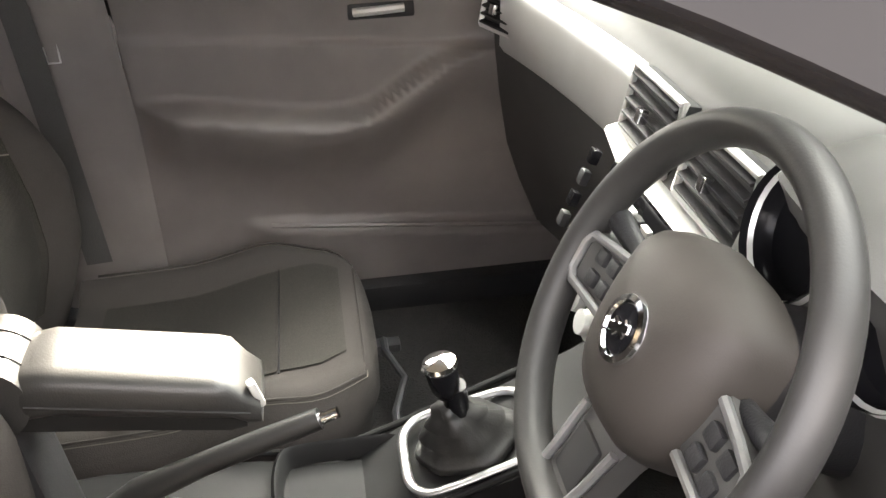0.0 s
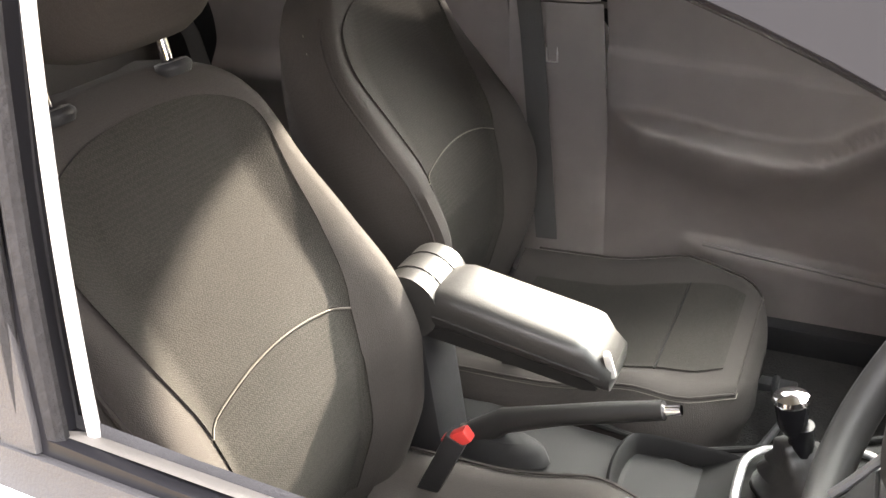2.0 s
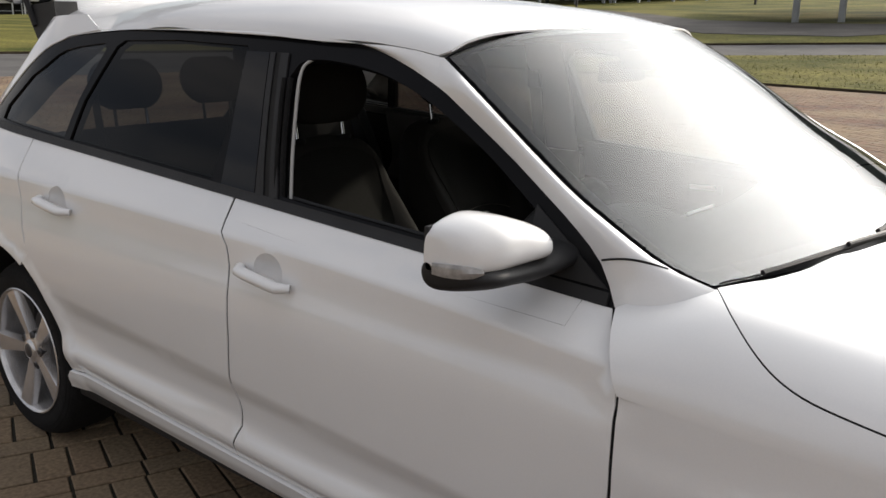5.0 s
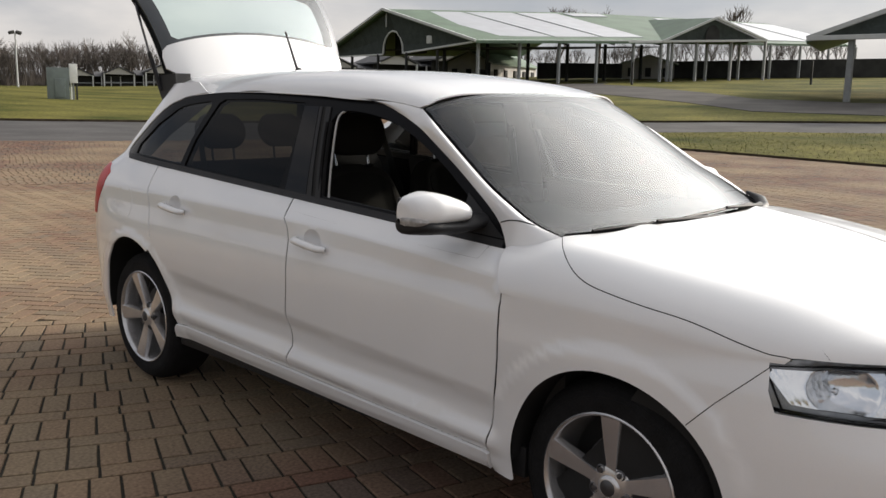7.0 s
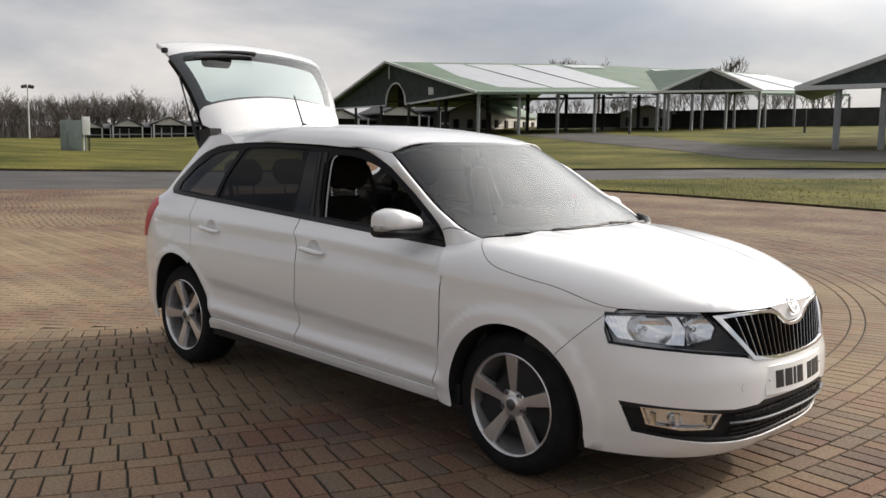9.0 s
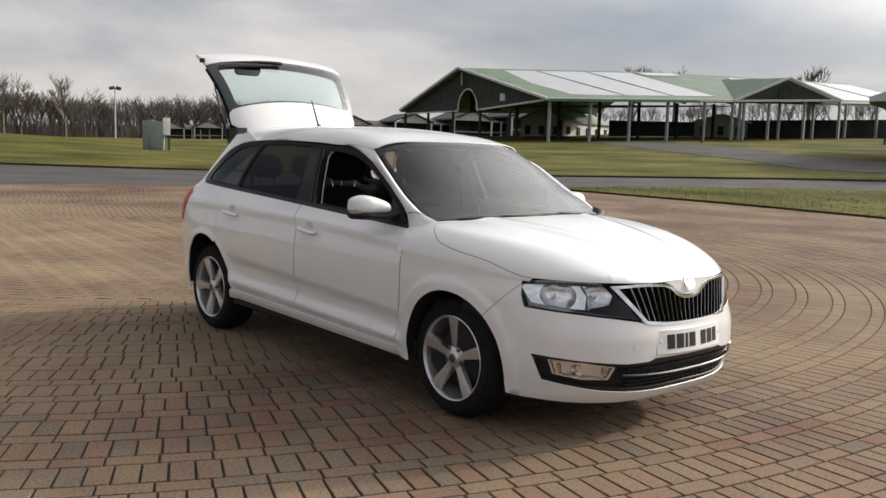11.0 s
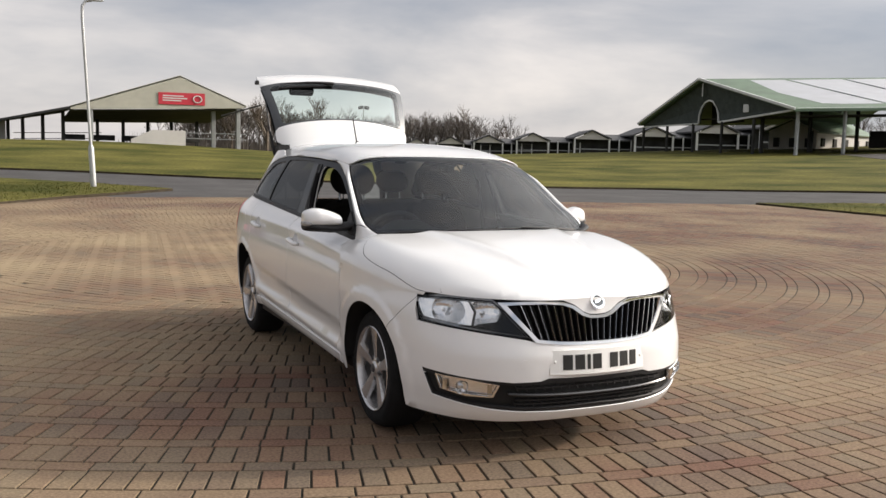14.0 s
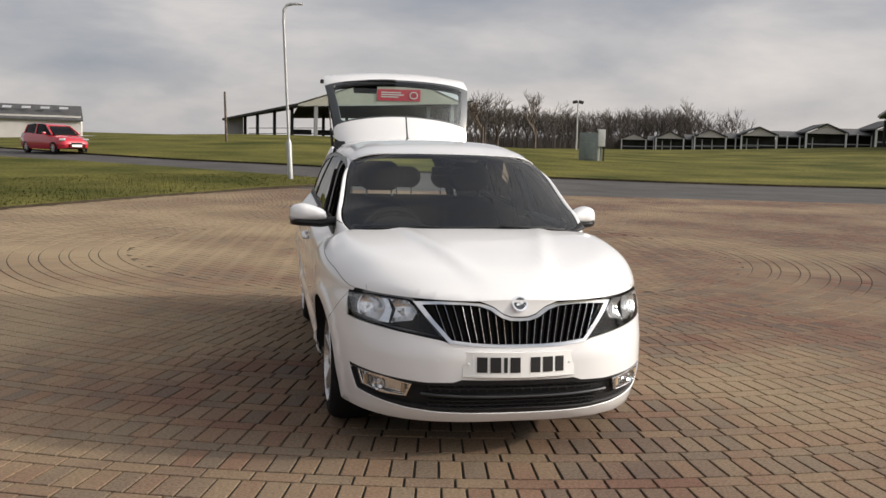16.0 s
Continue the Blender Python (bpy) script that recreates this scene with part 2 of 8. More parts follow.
def patch_data(fn, outer, holes=(), step=0.03, lip=0.012, flip=False, edge=None, ridges=()):
    """A panel on the surface fn(u, v): its outline and holes in (u, v), with folded-in edges."""
    edge = edge or step
    loops = [refine(outer, edge)] + [refine(h, edge) for h in holes]
    pts, edges = [], []
    for lp in loops:
        k = len(pts)
        pts += [Vector(p[:2]) for p in lp]
        edges += [(k + i, k + (i + 1) % len(lp)) for i in range(len(lp))]
    arr = np.array([p[:] for p in pts])
    lo, hi = arr.min(0), arr.max(0)
    gx, gy = np.meshgrid(np.arange(lo[0] + step / 2, hi[0], step), np.arange(lo[1] + step / 2, hi[1], step))
    gx, gy = gx.ravel(), gy.ravel()
    ok = pip(gx, gy, loops[0])
    for h in loops[1:]:
        ok &= ~pip(gx, gy, h)
    gx, gy = gx[ok], gy[ok]
    if len(gx):
        far = np.ones(len(gx), bool)
        for p in arr:
            far &= (gx - p[0]) ** 2 + (gy - p[1]) ** 2 > (0.45 * step) ** 2
        gx, gy = gx[far], gy[far]
    for rd in ridges:
        # rows of points along a crease keep it sharp
        q = np.array(refine(rd, step, False))
        d2 = ((gx[:, None] - q[:, 0]) ** 2 + (gy[:, None] - q[:, 1]) ** 2).min(1) if len(gx) else np.ones(0)
        gx, gy = gx[d2 > (0.5 * step) ** 2], gy[d2 > (0.5 * step) ** 2]
        inside = pip(q[:, 0], q[:, 1], loops[0])
        for h in loops[1:]:
            inside &= ~pip(q[:, 0], q[:, 1], h)
        q = [p for p, ok in zip(q, inside) if ok and ((arr - p) ** 2).sum(1).min() > 0.008 ** 2]
        k = len(pts)
        pts += [Vector(p) for p in q]
        edges += [(k + i, k + i + 1) for i in range(len(q) - 1) if math.hypot(*(q[i + 1] - q[i])) < 1.5 * step]
    pts += [Vector((a, b)) for a, b in zip(gx, gy)]
    vs, es, fs, *_ = delaunay_2d_cdt(pts, edges, [], 0, 1e-6)
    uv = np.array([v[:] for v in vs])
    tri = np.array([f[:] for f in fs if len(f) == 3])
    cen = uv[tri].mean(1)
    keep = pip(cen[:, 0], cen[:, 1], loops[0])
    for h in loops[1:]:
        keep &= ~pip(cen[:, 0], cen[:, 1], h)
    tri = tri[keep]
    V = [Vector(fn(a, b)) for a, b in uv]
    eps = 0.004
    N = []
    for (a, b) in uv:
        du = Vector(fn(a + eps, b)) - Vector(fn(a - eps, b))
        dv = Vector(fn(a, b + eps)) - Vector(fn(a, b - eps))
        c = du.cross(dv)
        N.append(c.normalized() if c.length > 1e-12 else Vector((0, 0, 1)))
    if flip:
        N = [-q for q in N]
    faces = []
    for f in tri:
        a, b, c = (V[i] for i in f)
        if (b - a).cross(c - a).dot(N[f[0]]) < 0:
            f = f[::-1]
        faces.append(tuple(int(i) for i in f))
    if lip:
        count = {}
        for f in faces:
            for i in range(3):
                e = (f[i], f[(i + 1) % 3])
                count[tuple(sorted(e))] = count.get(tuple(sorted(e)), []) + [e]
        for k, es2 in count.items():
            if len(es2) == 1:
                i, j = es2[0]
                d = (V[j] - V[i]).normalized()
                side = d.cross(N[i]).normalized()
                base = len(V)
                V += [V[i].copy(), V[j].copy(), V[j] - N[j] * lip, V[i] - N[i] * lip]
                s1 = (side + N[i] * 0.6).normalized()
                s2 = (side + N[j] * 0.6).normalized()
                N += [s1, s2, side, side]
                faces.append((base + 1, base, base + 3, base + 2))
    return V, faces, N


def mirror_data(d):
    V, F, N = d
    return [Vector((-v.x, v.y, v.z)) for v in V], [tuple(reversed(f)) for f in F], [Vector((-n.x, n.y, n.z)) for n in N]


def merge_data(*ds):
    V, F, N = [], [], []
    for v, f, n in ds:
        k = len(V)
        V += v
        F += [tuple(i + k for i in q) for q in f]
        N += n
    return V, F, N


def panel(name, d, mat, parent, label="", shadow=True):
    ob = mesh_from(name, d[0], d[1], mat, parent, label, True, d[2])
    if not shadow:
        ob.visible_shadow = False
    return ob


def both(name, d, mat, parent, label="", shadow=True):
    return panel(name, d, mat, parent, label, shadow), panel(name, mirror_data(d), mat, parent, label, shadow)


def interp(x, xs, ys):
    """Smooth interpolation through points (monotone cubic)."""
    n = len(xs)
    if x <= xs[0]:
        return ys[0]
    if x >= xs[-1]:
        return ys[-1]
    i = 0
    while x > xs[i + 1]:
        i += 1
    def slope(k):
        if k == 0 or k == n - 1:
            j = min(k, n - 2)
            return (ys[j + 1] - ys[j]) / (xs[j + 1] - xs[j])
        a = (ys[k] - ys[k - 1]) / (xs[k] - xs[k - 1])
        b = (ys[k + 1] - ys[k]) / (xs[k + 1] - xs[k])
        return 0 if a * b <= 0 else 2 * a * b / (a + b)
    h = xs[i + 1] - xs[i]
    t = (x - xs[i]) / h
    m0, m1 = slope(i) * h, slope(i + 1) * h
    return (2 * t ** 3 - 3 * t * t + 1) * ys[i] + (t ** 3 - 2 * t * t + t) * m0 + (-2 * t ** 3 + 3 * t * t) * ys[i + 1] + (t ** 3 - t * t) * m1


def sstep(a, b, x):
    t = min(1.0, max(0.0, (x - a) / (b - a)))
    return t * t * (3 - 2 * t)

# ---- ground: brick circle, asphalt road, grass ----
def soft(x, w=10.0):
    return 0.0 if x < -w else (x if x > w else (x + w) ** 2 / (4 * w))


def rise(x, y):
    """Height of the land: flat round the car, rising gently away from it."""
    hill = 1.45 * math.exp(-((x + 2) ** 2 / (2 * 18 ** 2) + (y + 82) ** 2 / (2 * 28 ** 2)))
    east = 0.045 * soft(-x - 26) * (0.35 + 0.65 * sstep(-125, -75, y)) + 0.006 * soft(-y - 34)
    return max(0.0, hill - 0.10) + east


M_GRASS = material("winter_grass", (0.074, 0.090, 0.017), 0.95, spec=0.06, var=0.5, scale=0.22, bump=1.0, bump_scale=9, fine=0.5, second=(0.146, 0.130, 0.036))
M_SOIL = material("bare_soil", (0.040, 0.031, 0.021), 0.95, spec=0.1, var=0.4, scale=3, fine=0.3, bump_scale=30)
M_ASPHALT = material("asphalt", (0.068, 0.065, 0.064), 0.9, spec=0.2, var=0.25, scale=0.6, bump=0.5, bump_scale=60, fine=0.2)
ZONE = [(40, -64), (25, -50), (12.5, -38.2), (4.6, -31), (0.1, -26.4), (-2.1, -23.3), (1.2, -19.5), (3.4, -16.3), (5.8, -12), (9, -7), (12, 2), (13, 14), (10, 24), (-2, 28), (-12, 24), (-16, 12), (-16.5, 2), (-17.2, -3), (-17.8, -6), (-18.4, -9), (-18.6, -12.5), (-19.0, -16.3), (-22.5, -15.4), (-27.6, -11.9), (-30.4, -7.7), (-33, 0), (-38, 14), (-46, 12), (-40, -2), (-36.9, -9.9), (-33.6, -15.9), (-28.5, -21.5), (-22, -26.3), (-14.5, -27.7), (-9.8, -29), (-5.2, -31), (-0.4, -34.5), (5, -37.7), (9.5, -42), (15.5, -49.5), (28, -66), (40, -80), (52, -76)]
PAVED = [(-2.1, -23.3), (1.2, -19.5), (3.4, -16.3), (5.8, -12), (9, -7), (12, 2), (13, 14), (10, 24), (-2, 28), (-12, 24), (-16, 12), (-16.5, 2), (-17.2, -3), (-17.8, -6), (-18.4, -9), (-18.6, -12.5), (-19.0, -16.3), (-17, -16.9), (-11.1, -18.2), (-8.7, -18.6), (-5.5, -20.1)]
d = patch_data(lambda x, y: (x, y, rise(x, y) + 0.05), [(-130, -150), (130, -150), (130, 120), (-130, 120)], [ZONE], 5.0, 0.12, edge=2.5)
V, F, N = d
edge_faces = [int(len(f) == 4) for f in F] + [0] * 4
k = len(V)
inner, outer = [(130, -150), (130, 120), (-130, 120), (-130, -150)], [(3500, -3500), (3500, 3500), (-3500, 3500), (-3500, -3500)]
for i in range(4):
    a, b = inner[i], inner[(i + 1) % 4]
    c, e = outer[(i + 1) % 4], outer[i]
    V += [Vector((p[0], p[1], 0.9)) for p in (a, b, c, e)]
    N += [Vector((0, 0, 1))] * 4
    F.append((k, k + 3, k + 2, k + 1))
    k += 4
tagged(mesh_from("ground", V, F, M_GRASS, None, "", True, N, [M_GRASS, M_SOIL], edge_faces), "rough winter grass on gently rising land", "grass", kind="structure")
tagged(panel("road", patch_data(lambda x, y: (x, y, rise(x, y) - 0.03), ZONE, (), 6.0, 0, edge=3.0), M_ASPHALT, None), "grey asphalt road curving past the paved circle", "road", kind="structure")

path_l = [(-40.2, -11.5), (-40.3, -18.0), (-46.9, -25.4), (-53.4, -34.6), (-59.6, -43.6), (-67.7, -55.0), (-66.5, -57.2)]
path_r = [(-79.0, -52.6), (-75.1, -50.8), (-69.0, -41.1), (-60.5, -31.0), (-53.5, -24.4), (-51.0, -17.0), (-52.0, -8.0), (-46.0, -8.0)]
M_TRACK = material("worn_asphalt", (0.064, 0.059, 0.055), 0.95, spec=0.15, var=0.3, scale=0.4, fine=0.2, bump_scale=20)
tagged(panel("path", patch_data(lambda x, y: (x, y, rise(x, y) + 0.075), path_l + path_r, (), 4.0, 0.05, edge=3.0), M_TRACK, None), "worn grey asphalt track across the grass", "path", kind="structure")

# longer tufts on the grass nearest the paving
LAWN = [[(-2.1, -23.3), (1.2, -19.5), (3.4, -16.3), (5.8, -12), (9, -7), (13, -8), (10, -20), (5, -26), (0.1, -26.4)],
        [(-16.5, 2), (-17.2, -3), (-17.8, -6), (-18.4, -9), (-18.6, -12.5), (-19.0, -16.3), (-22.5, -15.4), (-27.6, -11.9), (-30.4, -7.7), (-33, 0)]]
gr = np.random.default_rng(3)
gv, gf = [], []
for poly in LAWN:
    lo, hi = np.array(poly).min(0), np.array(poly).max(0)
    q = lo + gr.random((90000, 2)) * (hi - lo)
    q = q[pip(q[:, 0], q[:, 1], poly)][:24000]
    for x, y in q:
        z = rise(x, y) + 0.045
        h = 0.012 + 0.05 * gr.random() ** 2
        a = gr.random() * 6.283
        w = 0.005 + 0.007 * gr.random()
        dx, dy = (gr.random(2) - 0.5) * h * 1.2
        k = len(gv)
        gv += [(x - w * math.cos(a), y - w * math.sin(a), z), (x + w * math.cos(a), y + w * math.sin(a), z), (x + dx, y + dy, z + h)]
        gf.append((k, k + 1, k + 2))
M_BLADE = material("grass_blade", (0.066, 0.092, 0.016), 0.95, spec=0.06, var=0.5, scale=0.9, second=(0.118, 0.118, 0.034))
tagged(mesh_from("grass_tufts", gv, gf, M_BLADE, None, "", True, [(0, 0, 1)] * len(gv)), "rough tufts of winter grass beside the paving", "grass", kind="stuff")

# ---- sheds, stand, stalls, cabinet, posts, trees and the red car ----
M_GREENWALL = material("dark_green_boards", (0.036, 0.046, 0.042), 0.8, var=0.25, scale=1.5, fine=0.15, bump_scale=6)
M_GREENROOF = material("green_roof", (0.085, 0.135, 0.085), 0.6, var=0.2, scale=0.4, fine=0.1, bump_scale=5)
M_PALEROOF = material("pale_roof_panels", (0.35, 0.36, 0.385), 0.4, var=0.08, scale=0.6)
M_POST = material("grey_post", (0.25, 0.26, 0.26), 0.7, var=0.12, scale=3)
M_WHITETRIM = material("white_trim", (0.55, 0.56, 0.55), 0.6, var=0.08, scale=2)
M_BEIGE = material("beige_sheeting", (0.40, 0.39, 0.33), 0.6, var=0.08, scale=1.2)
# near-black for dark parts; on inner sheets and posts it paints in shade
M_DARKIN = material("dark_and_shade", (0.030, 0.030, 0.028), 0.95, var=0.4, scale=0.8)
M_DARKROOF = material("dark_slates", (0.060, 0.060, 0.062), 0.8, var=0.25, scale=2)
M_SIGN = material("red_banner", (0.50, 0.030, 0.050), 0.5, var=0.05, scale=2)
M_WALLWHITE = material("white_render", (0.50, 0.485, 0.46), 0.8, var=0.06, scale=1)
M_BARK = material("bare_bark", (0.115, 0.090, 0.070), 0.95, var=0.3, scale=3)
M_TWIG = material("bare_twigs", (0.092, 0.078, 0.068), 0.95, var=0.35, scale=0.3)
M_CABINET = material("grey_green_steel", (0.16, 0.19, 0.18), 0.5, var=0.12, scale=3)
M_CABWHITE = material("white_steel_box", (0.80, 0.80, 0.77), 0.5, var=0.08, scale=4)
M_REDPAINT = material("red_paint", (0.48, 0.016, 0.030), 0.25, coat=1.0, var=0.03)
M_GALV = material("galvanised_post", (0.42, 0.43, 0.43), 0.45, metal=0.4, var=0.12, scale=5)


def slab(name, pts, thick, mat, parent, down=Vector((0, 0, -1))):
    """A sheet with thickness through the given corners."""
    bm = bmesh.new()
    a = [bm.verts.new(Vector(p)) for p in pts]
    b = [bm.verts.new(Vector(p) + down * thick) for p in pts]
    bm.faces.new(a)
    bm.faces.new(b[::-1])
    for i in range(len(a)):
        j = (i + 1) % len(a)
        bm.faces.new((a[i], b[i], b[j], a[j]))
    return part(name, bm, mat, parent)


def bar(name, p, q, w, mat, parent, d=None):
    p, q = Vector(p), Vector(q)
    bm = bmesh.new()
    add_box(bm, (w, d or w, (q - p).length), Matrix.Translation((p + q) / 2) @ (q - p).to_track_quat("Z", "Y").to_matrix().to_4x4(), w * 0.08, 1)
    return part(name, bm, mat, parent)


def ground_z(x, y):
    return rise(x, y) + 0.05


def post_row(parent, p, q, n, w=0.30, mat=None):
    for i in range(n):
        c = Vector(p).lerp(Vector(q), i / (n - 1))
        bar("post", (c.x, c.y, ground_z(c.x, c.y) - 0.1), c, w, mat or M_POST, parent)


# large open shed with a green roof
shed = thing("open_shed", "long open-sided market shed with green roof and pale roof panels", "shed", "market sheds")
A, A2, P0, P1 = Vector((-64.5, -58.2, 6.25)), Vector((-87.5, -50.3, 7.2)), Vector((-65.7, -72.5, 9.95)), Vector((-94.0, -66.5, 11.4))
L0, L1 = Vector((-68.4, -86.0, 5.5)), Vector((-98.0, -80.0, 6.6))
slab("roof", [A + Vector((0.6, 0.4, 0)), A2, P1, P0 + Vector((0.6, 0.1, 0))], 0.25, M_GREENROOF, shed)
slab("roof", [P0 + Vector((0.6, 0.1, 0)), P1, L1, L0 + Vector((0.6, -0.3, 0))], 0.25, M_GREENROOF, shed)
E_far = Vector((-118.0, -42.0, 8.2))
slab("roof", [A2, E_far, Vector((-122.0, -56.0, 11.6)), P1], 0.25, M_GREENROOF, shed)


def on_roof(u, v):
    return A.lerp(A2, u).lerp(P0.lerp(P1, u), v) + Vector((0, 0, 0.07))


for u0, u1 in ((0.13, 0.37), (0.39, 0.62), (0.64, 0.86)):
    slab("roof_panel", [on_roof(u0 + 0.04, 0.12), on_roof(u1 + 0.04, 0.12), on_roof(u1 - 0.06, 0.93), on_roof(u0 - 0.06, 0.93)], 0.05, M_PALEROOF, shed)
slab("roof_panel", [on_roof(0.86, 0.84), on_roof(1.05, 0.84), on_roof(1.05, 0.95), on_roof(0.84, 0.95)], 0.05, M_PALEROOF, shed)
def on_far_roof(u, v):
    return A2.lerp(E_far, u).lerp(P1.lerp(Vector((-122.0, -56.0, 11.6)), u), v) + Vector((0, 0, 0.07))


for u0, u1 in ((0.30, 0.52), (0.54, 0.76), (0.78, 0.98)):
    slab("roof_panel", [on_far_roof(u0, 0.10), on_far_roof(u1, 0.10), on_far_roof(u1, 0.90), on_far_roof(u0, 0.90)], 0.05, M_PALEROOF, shed)
# gable with an arched opening


def gable_pt(s, h):
    """s from the near eave (0) to the far one (1), h in metres over the bottom board."""
    b = A.lerp(L0, s)
    return Vector((b.x, b.y, 5.45 - 0.35 * s + 0.75 * max(0.0, (0.45 - s) / 0.45) + h))


def gtop(s):
    k = 0.515
    return (A.z + (P0.z - A.z) * s / k if s < k else P0.z + (L0.z - P0.z) * (s - k) / (1 - k)) - 0.1


arch3 = [(0.440, 0.0), (0.443, 0.9), (0.457, 1.7), (0.480, 2.25), (0.507, 2.45), (0.534, 2.25), (0.557, 1.7), (0.571, 0.9), (0.574, 0.0)]
left_part = [gable_pt(0.0, 0)] + [gable_pt(s, h) for s, h in arch3[:5]] + [Vector((P0.x, P0.y, gtop(0.515)))] + [Vector((A.x, A.y, A.z - 0.05))]
right_part = [gable_pt(s, h) for s, h in arch3[4:]] + [gable_pt(1.0, 0), Vector((L0.x, L0.y, L0.z - 0.02)), Vector((P0.x, P0.y, gtop(0.515)))]
inward = Vector((-1, 0.1, 0))
slab("gable", left_part, 0.2, M_GREENWALL, shed, inward)
slab("gable", right_part, 0.2, M_GREENWALL, shed, inward)
for a, b in zip(arch3, arch3[1:]):
    bar("arch_trim", gable_pt(*a) + Vector((0.1, 0, 0)), gable_pt(*b) + Vector((0.1, 0, 0)), 0.16, M_WHITETRIM, shed)
bar("gable_trim", gable_pt(0, 0) + Vector((0.1, 0, 0)), gable_pt(0.438, 0) + Vector((0.1, 0, 0)), 0.2, M_WHITETRIM, shed)
bar("gable_trim", gable_pt(0.576, 0) + Vector((0.1, 0, 0)), gable_pt(1.0, 0) + Vector((0.1, 0, 0)), 0.16, M_WHITETRIM, shed)
bar("barge_board", A + Vector((0.7, 0.4, 0)), P0 + Vector((0.7, 0, 0)), 0.26, M_WHITETRIM, shed)
bar("barge_board", P0 + Vector((0.7, 0, 0)), L0 + Vector((0.7, -0.3, 0)), 0.26, M_WHITETRIM, shed)
bar("gutter", A, A2, 0.28, M_WHITETRIM, shed)
bar("ridge_mullion", Vector((P0.x + 0.15, P0.y, 8.1)), Vector((P0.x + 0.15, P0.y, 9.5)), 0.1, M_WHITETRIM, shed)
box_part("gable_window", (0.12, 0.75, 0.8), Matrix.Translation(gable_pt(0.27, 0.95) + Vector((0.15, 0, 0))), M_WHITETRIM, shed, 0.02)
post_row(shed, A + Vector((-0.5, -0.3, -0.2)), A2 + Vector((0.3, -0.3, -0.2)), 6, 0.27)
# inner posts and a sheet behind the arch, dark colour standing for shade
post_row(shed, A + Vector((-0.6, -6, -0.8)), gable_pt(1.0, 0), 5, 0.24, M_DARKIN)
slab("arch_shade_sheet", [gable_pt(0.40, 0.0) + Vector((-2.5, 0, 0)), gable_pt(0.61, 0.0) + Vector((-2.5, 0, 0)), gable_pt(0.61, 2.6) + Vector((-2.5, 0, 0)), gable_pt(0.40, 2.6) + Vector((-2.5, 0, 0))], 0.1, M_DARKIN, shed, inward)
post_row(shed, A2, E_far + Vector((0, 0, -0.3)), 7, 0.27)
# back boarding and inner posts seen through the open side, shade in their colour
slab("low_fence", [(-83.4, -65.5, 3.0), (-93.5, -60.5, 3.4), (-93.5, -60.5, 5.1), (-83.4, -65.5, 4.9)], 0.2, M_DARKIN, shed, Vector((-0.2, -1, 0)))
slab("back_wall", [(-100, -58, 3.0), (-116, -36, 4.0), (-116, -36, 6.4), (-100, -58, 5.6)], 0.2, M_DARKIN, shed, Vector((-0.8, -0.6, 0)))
# dark sheet added below the roof for the deep shade there
slab("roof_shade_sheet", [A + Vector((-1, -1, -0.5)), A2 + Vector((0, -1, -0.5)), Vector((-96, -74, 7.2)), Vector((-69, -80, 5.9))], 0.1, M_DARKIN, shed)
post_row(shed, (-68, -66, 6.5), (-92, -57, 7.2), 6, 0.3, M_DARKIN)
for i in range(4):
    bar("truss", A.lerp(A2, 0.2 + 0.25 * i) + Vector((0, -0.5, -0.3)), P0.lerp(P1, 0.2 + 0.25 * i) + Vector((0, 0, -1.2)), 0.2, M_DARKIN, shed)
# cross gable
cg = thing("cross_gable_shed", "green-boarded gable wing of the market shed", "shed", "market sheds")
CA, CP, CB = Vector((-86.2, -50.9, 7.15)), Vector((-91.5, -47.5, 9.9)), Vector((-97.5, -44.4, 7.7))
bk = Vector((-9, -15, 0.9))
slab("roof", [CA, CP, CP + bk, CA + bk], 0.25, M_GREENROOF, cg)
slab("roof", [CP, CB, CB + bk, CP + bk], 0.25, M_PALEROOF, cg)
slab("gable", [CA, CB, CP], 0.2, M_GREENWALL, cg, Vector((-0.5, -0.85, 0)))
for a, b in ((CA, CP), (CP, CB), (CA, CB)):
    bar("barge_board", a + Vector((0.15, 0.25, 0)), b + Vector((0.15, 0.25, 0)), 0.24, M_WHITETRIM, cg)
mid = CA.lerp(CB, 0.47)
# dark sheet on the gable, painted as a shaded arched opening
slab("arch_shade", [mid + Vector((0.9 * math.cos(t) * -0.88 + 0.12, 0.9 * math.cos(t) * 0.48 + 0.2, 1.7 * max(0.0, math.sin(t)) ** 0.7)) for t in [i * math.pi / 10 for i in range(11)]], 0.1, M_DARKIN, cg, Vector((-0.5, -0.85, 0)))
post_row(cg, CA, CB, 4, 0.27)
# canopy at the edge of the grass
cn = thing("canopy", "dark open canopy on stout white posts", "canopy", "market sheds")
KA, KP, KB = Vector((-51.4, -20.3, 4.85)), Vector((-57.0, -6.0, 10.6)), Vector((-60.5, 7.0, 5.6))
bk = Vector((-22, -8, 0.6))
slab("roof", [KA, KP, KP + bk, KA + bk], 0.25, M_GREENROOF, cn)
slab("roof", [KP, KB, KB + bk, KP + bk], 0.25, M_GREENROOF, cn)
slab("gable", [KA + Vector((0, 0, -0.1)), KB, KP + Vector((0, 0, -0.1))], 0.2, M_GREENWALL, cn, Vector((-0.93, -0.36, 0)))
for a, b in ((KA, KP), (KP, KB), (KA, KB)):
    bar("barge_board", a + Vector((0.25, 0.1, 0)), b + Vector((0.25, 0.1, 0)), 0.28, M_WHITETRIM, cn)
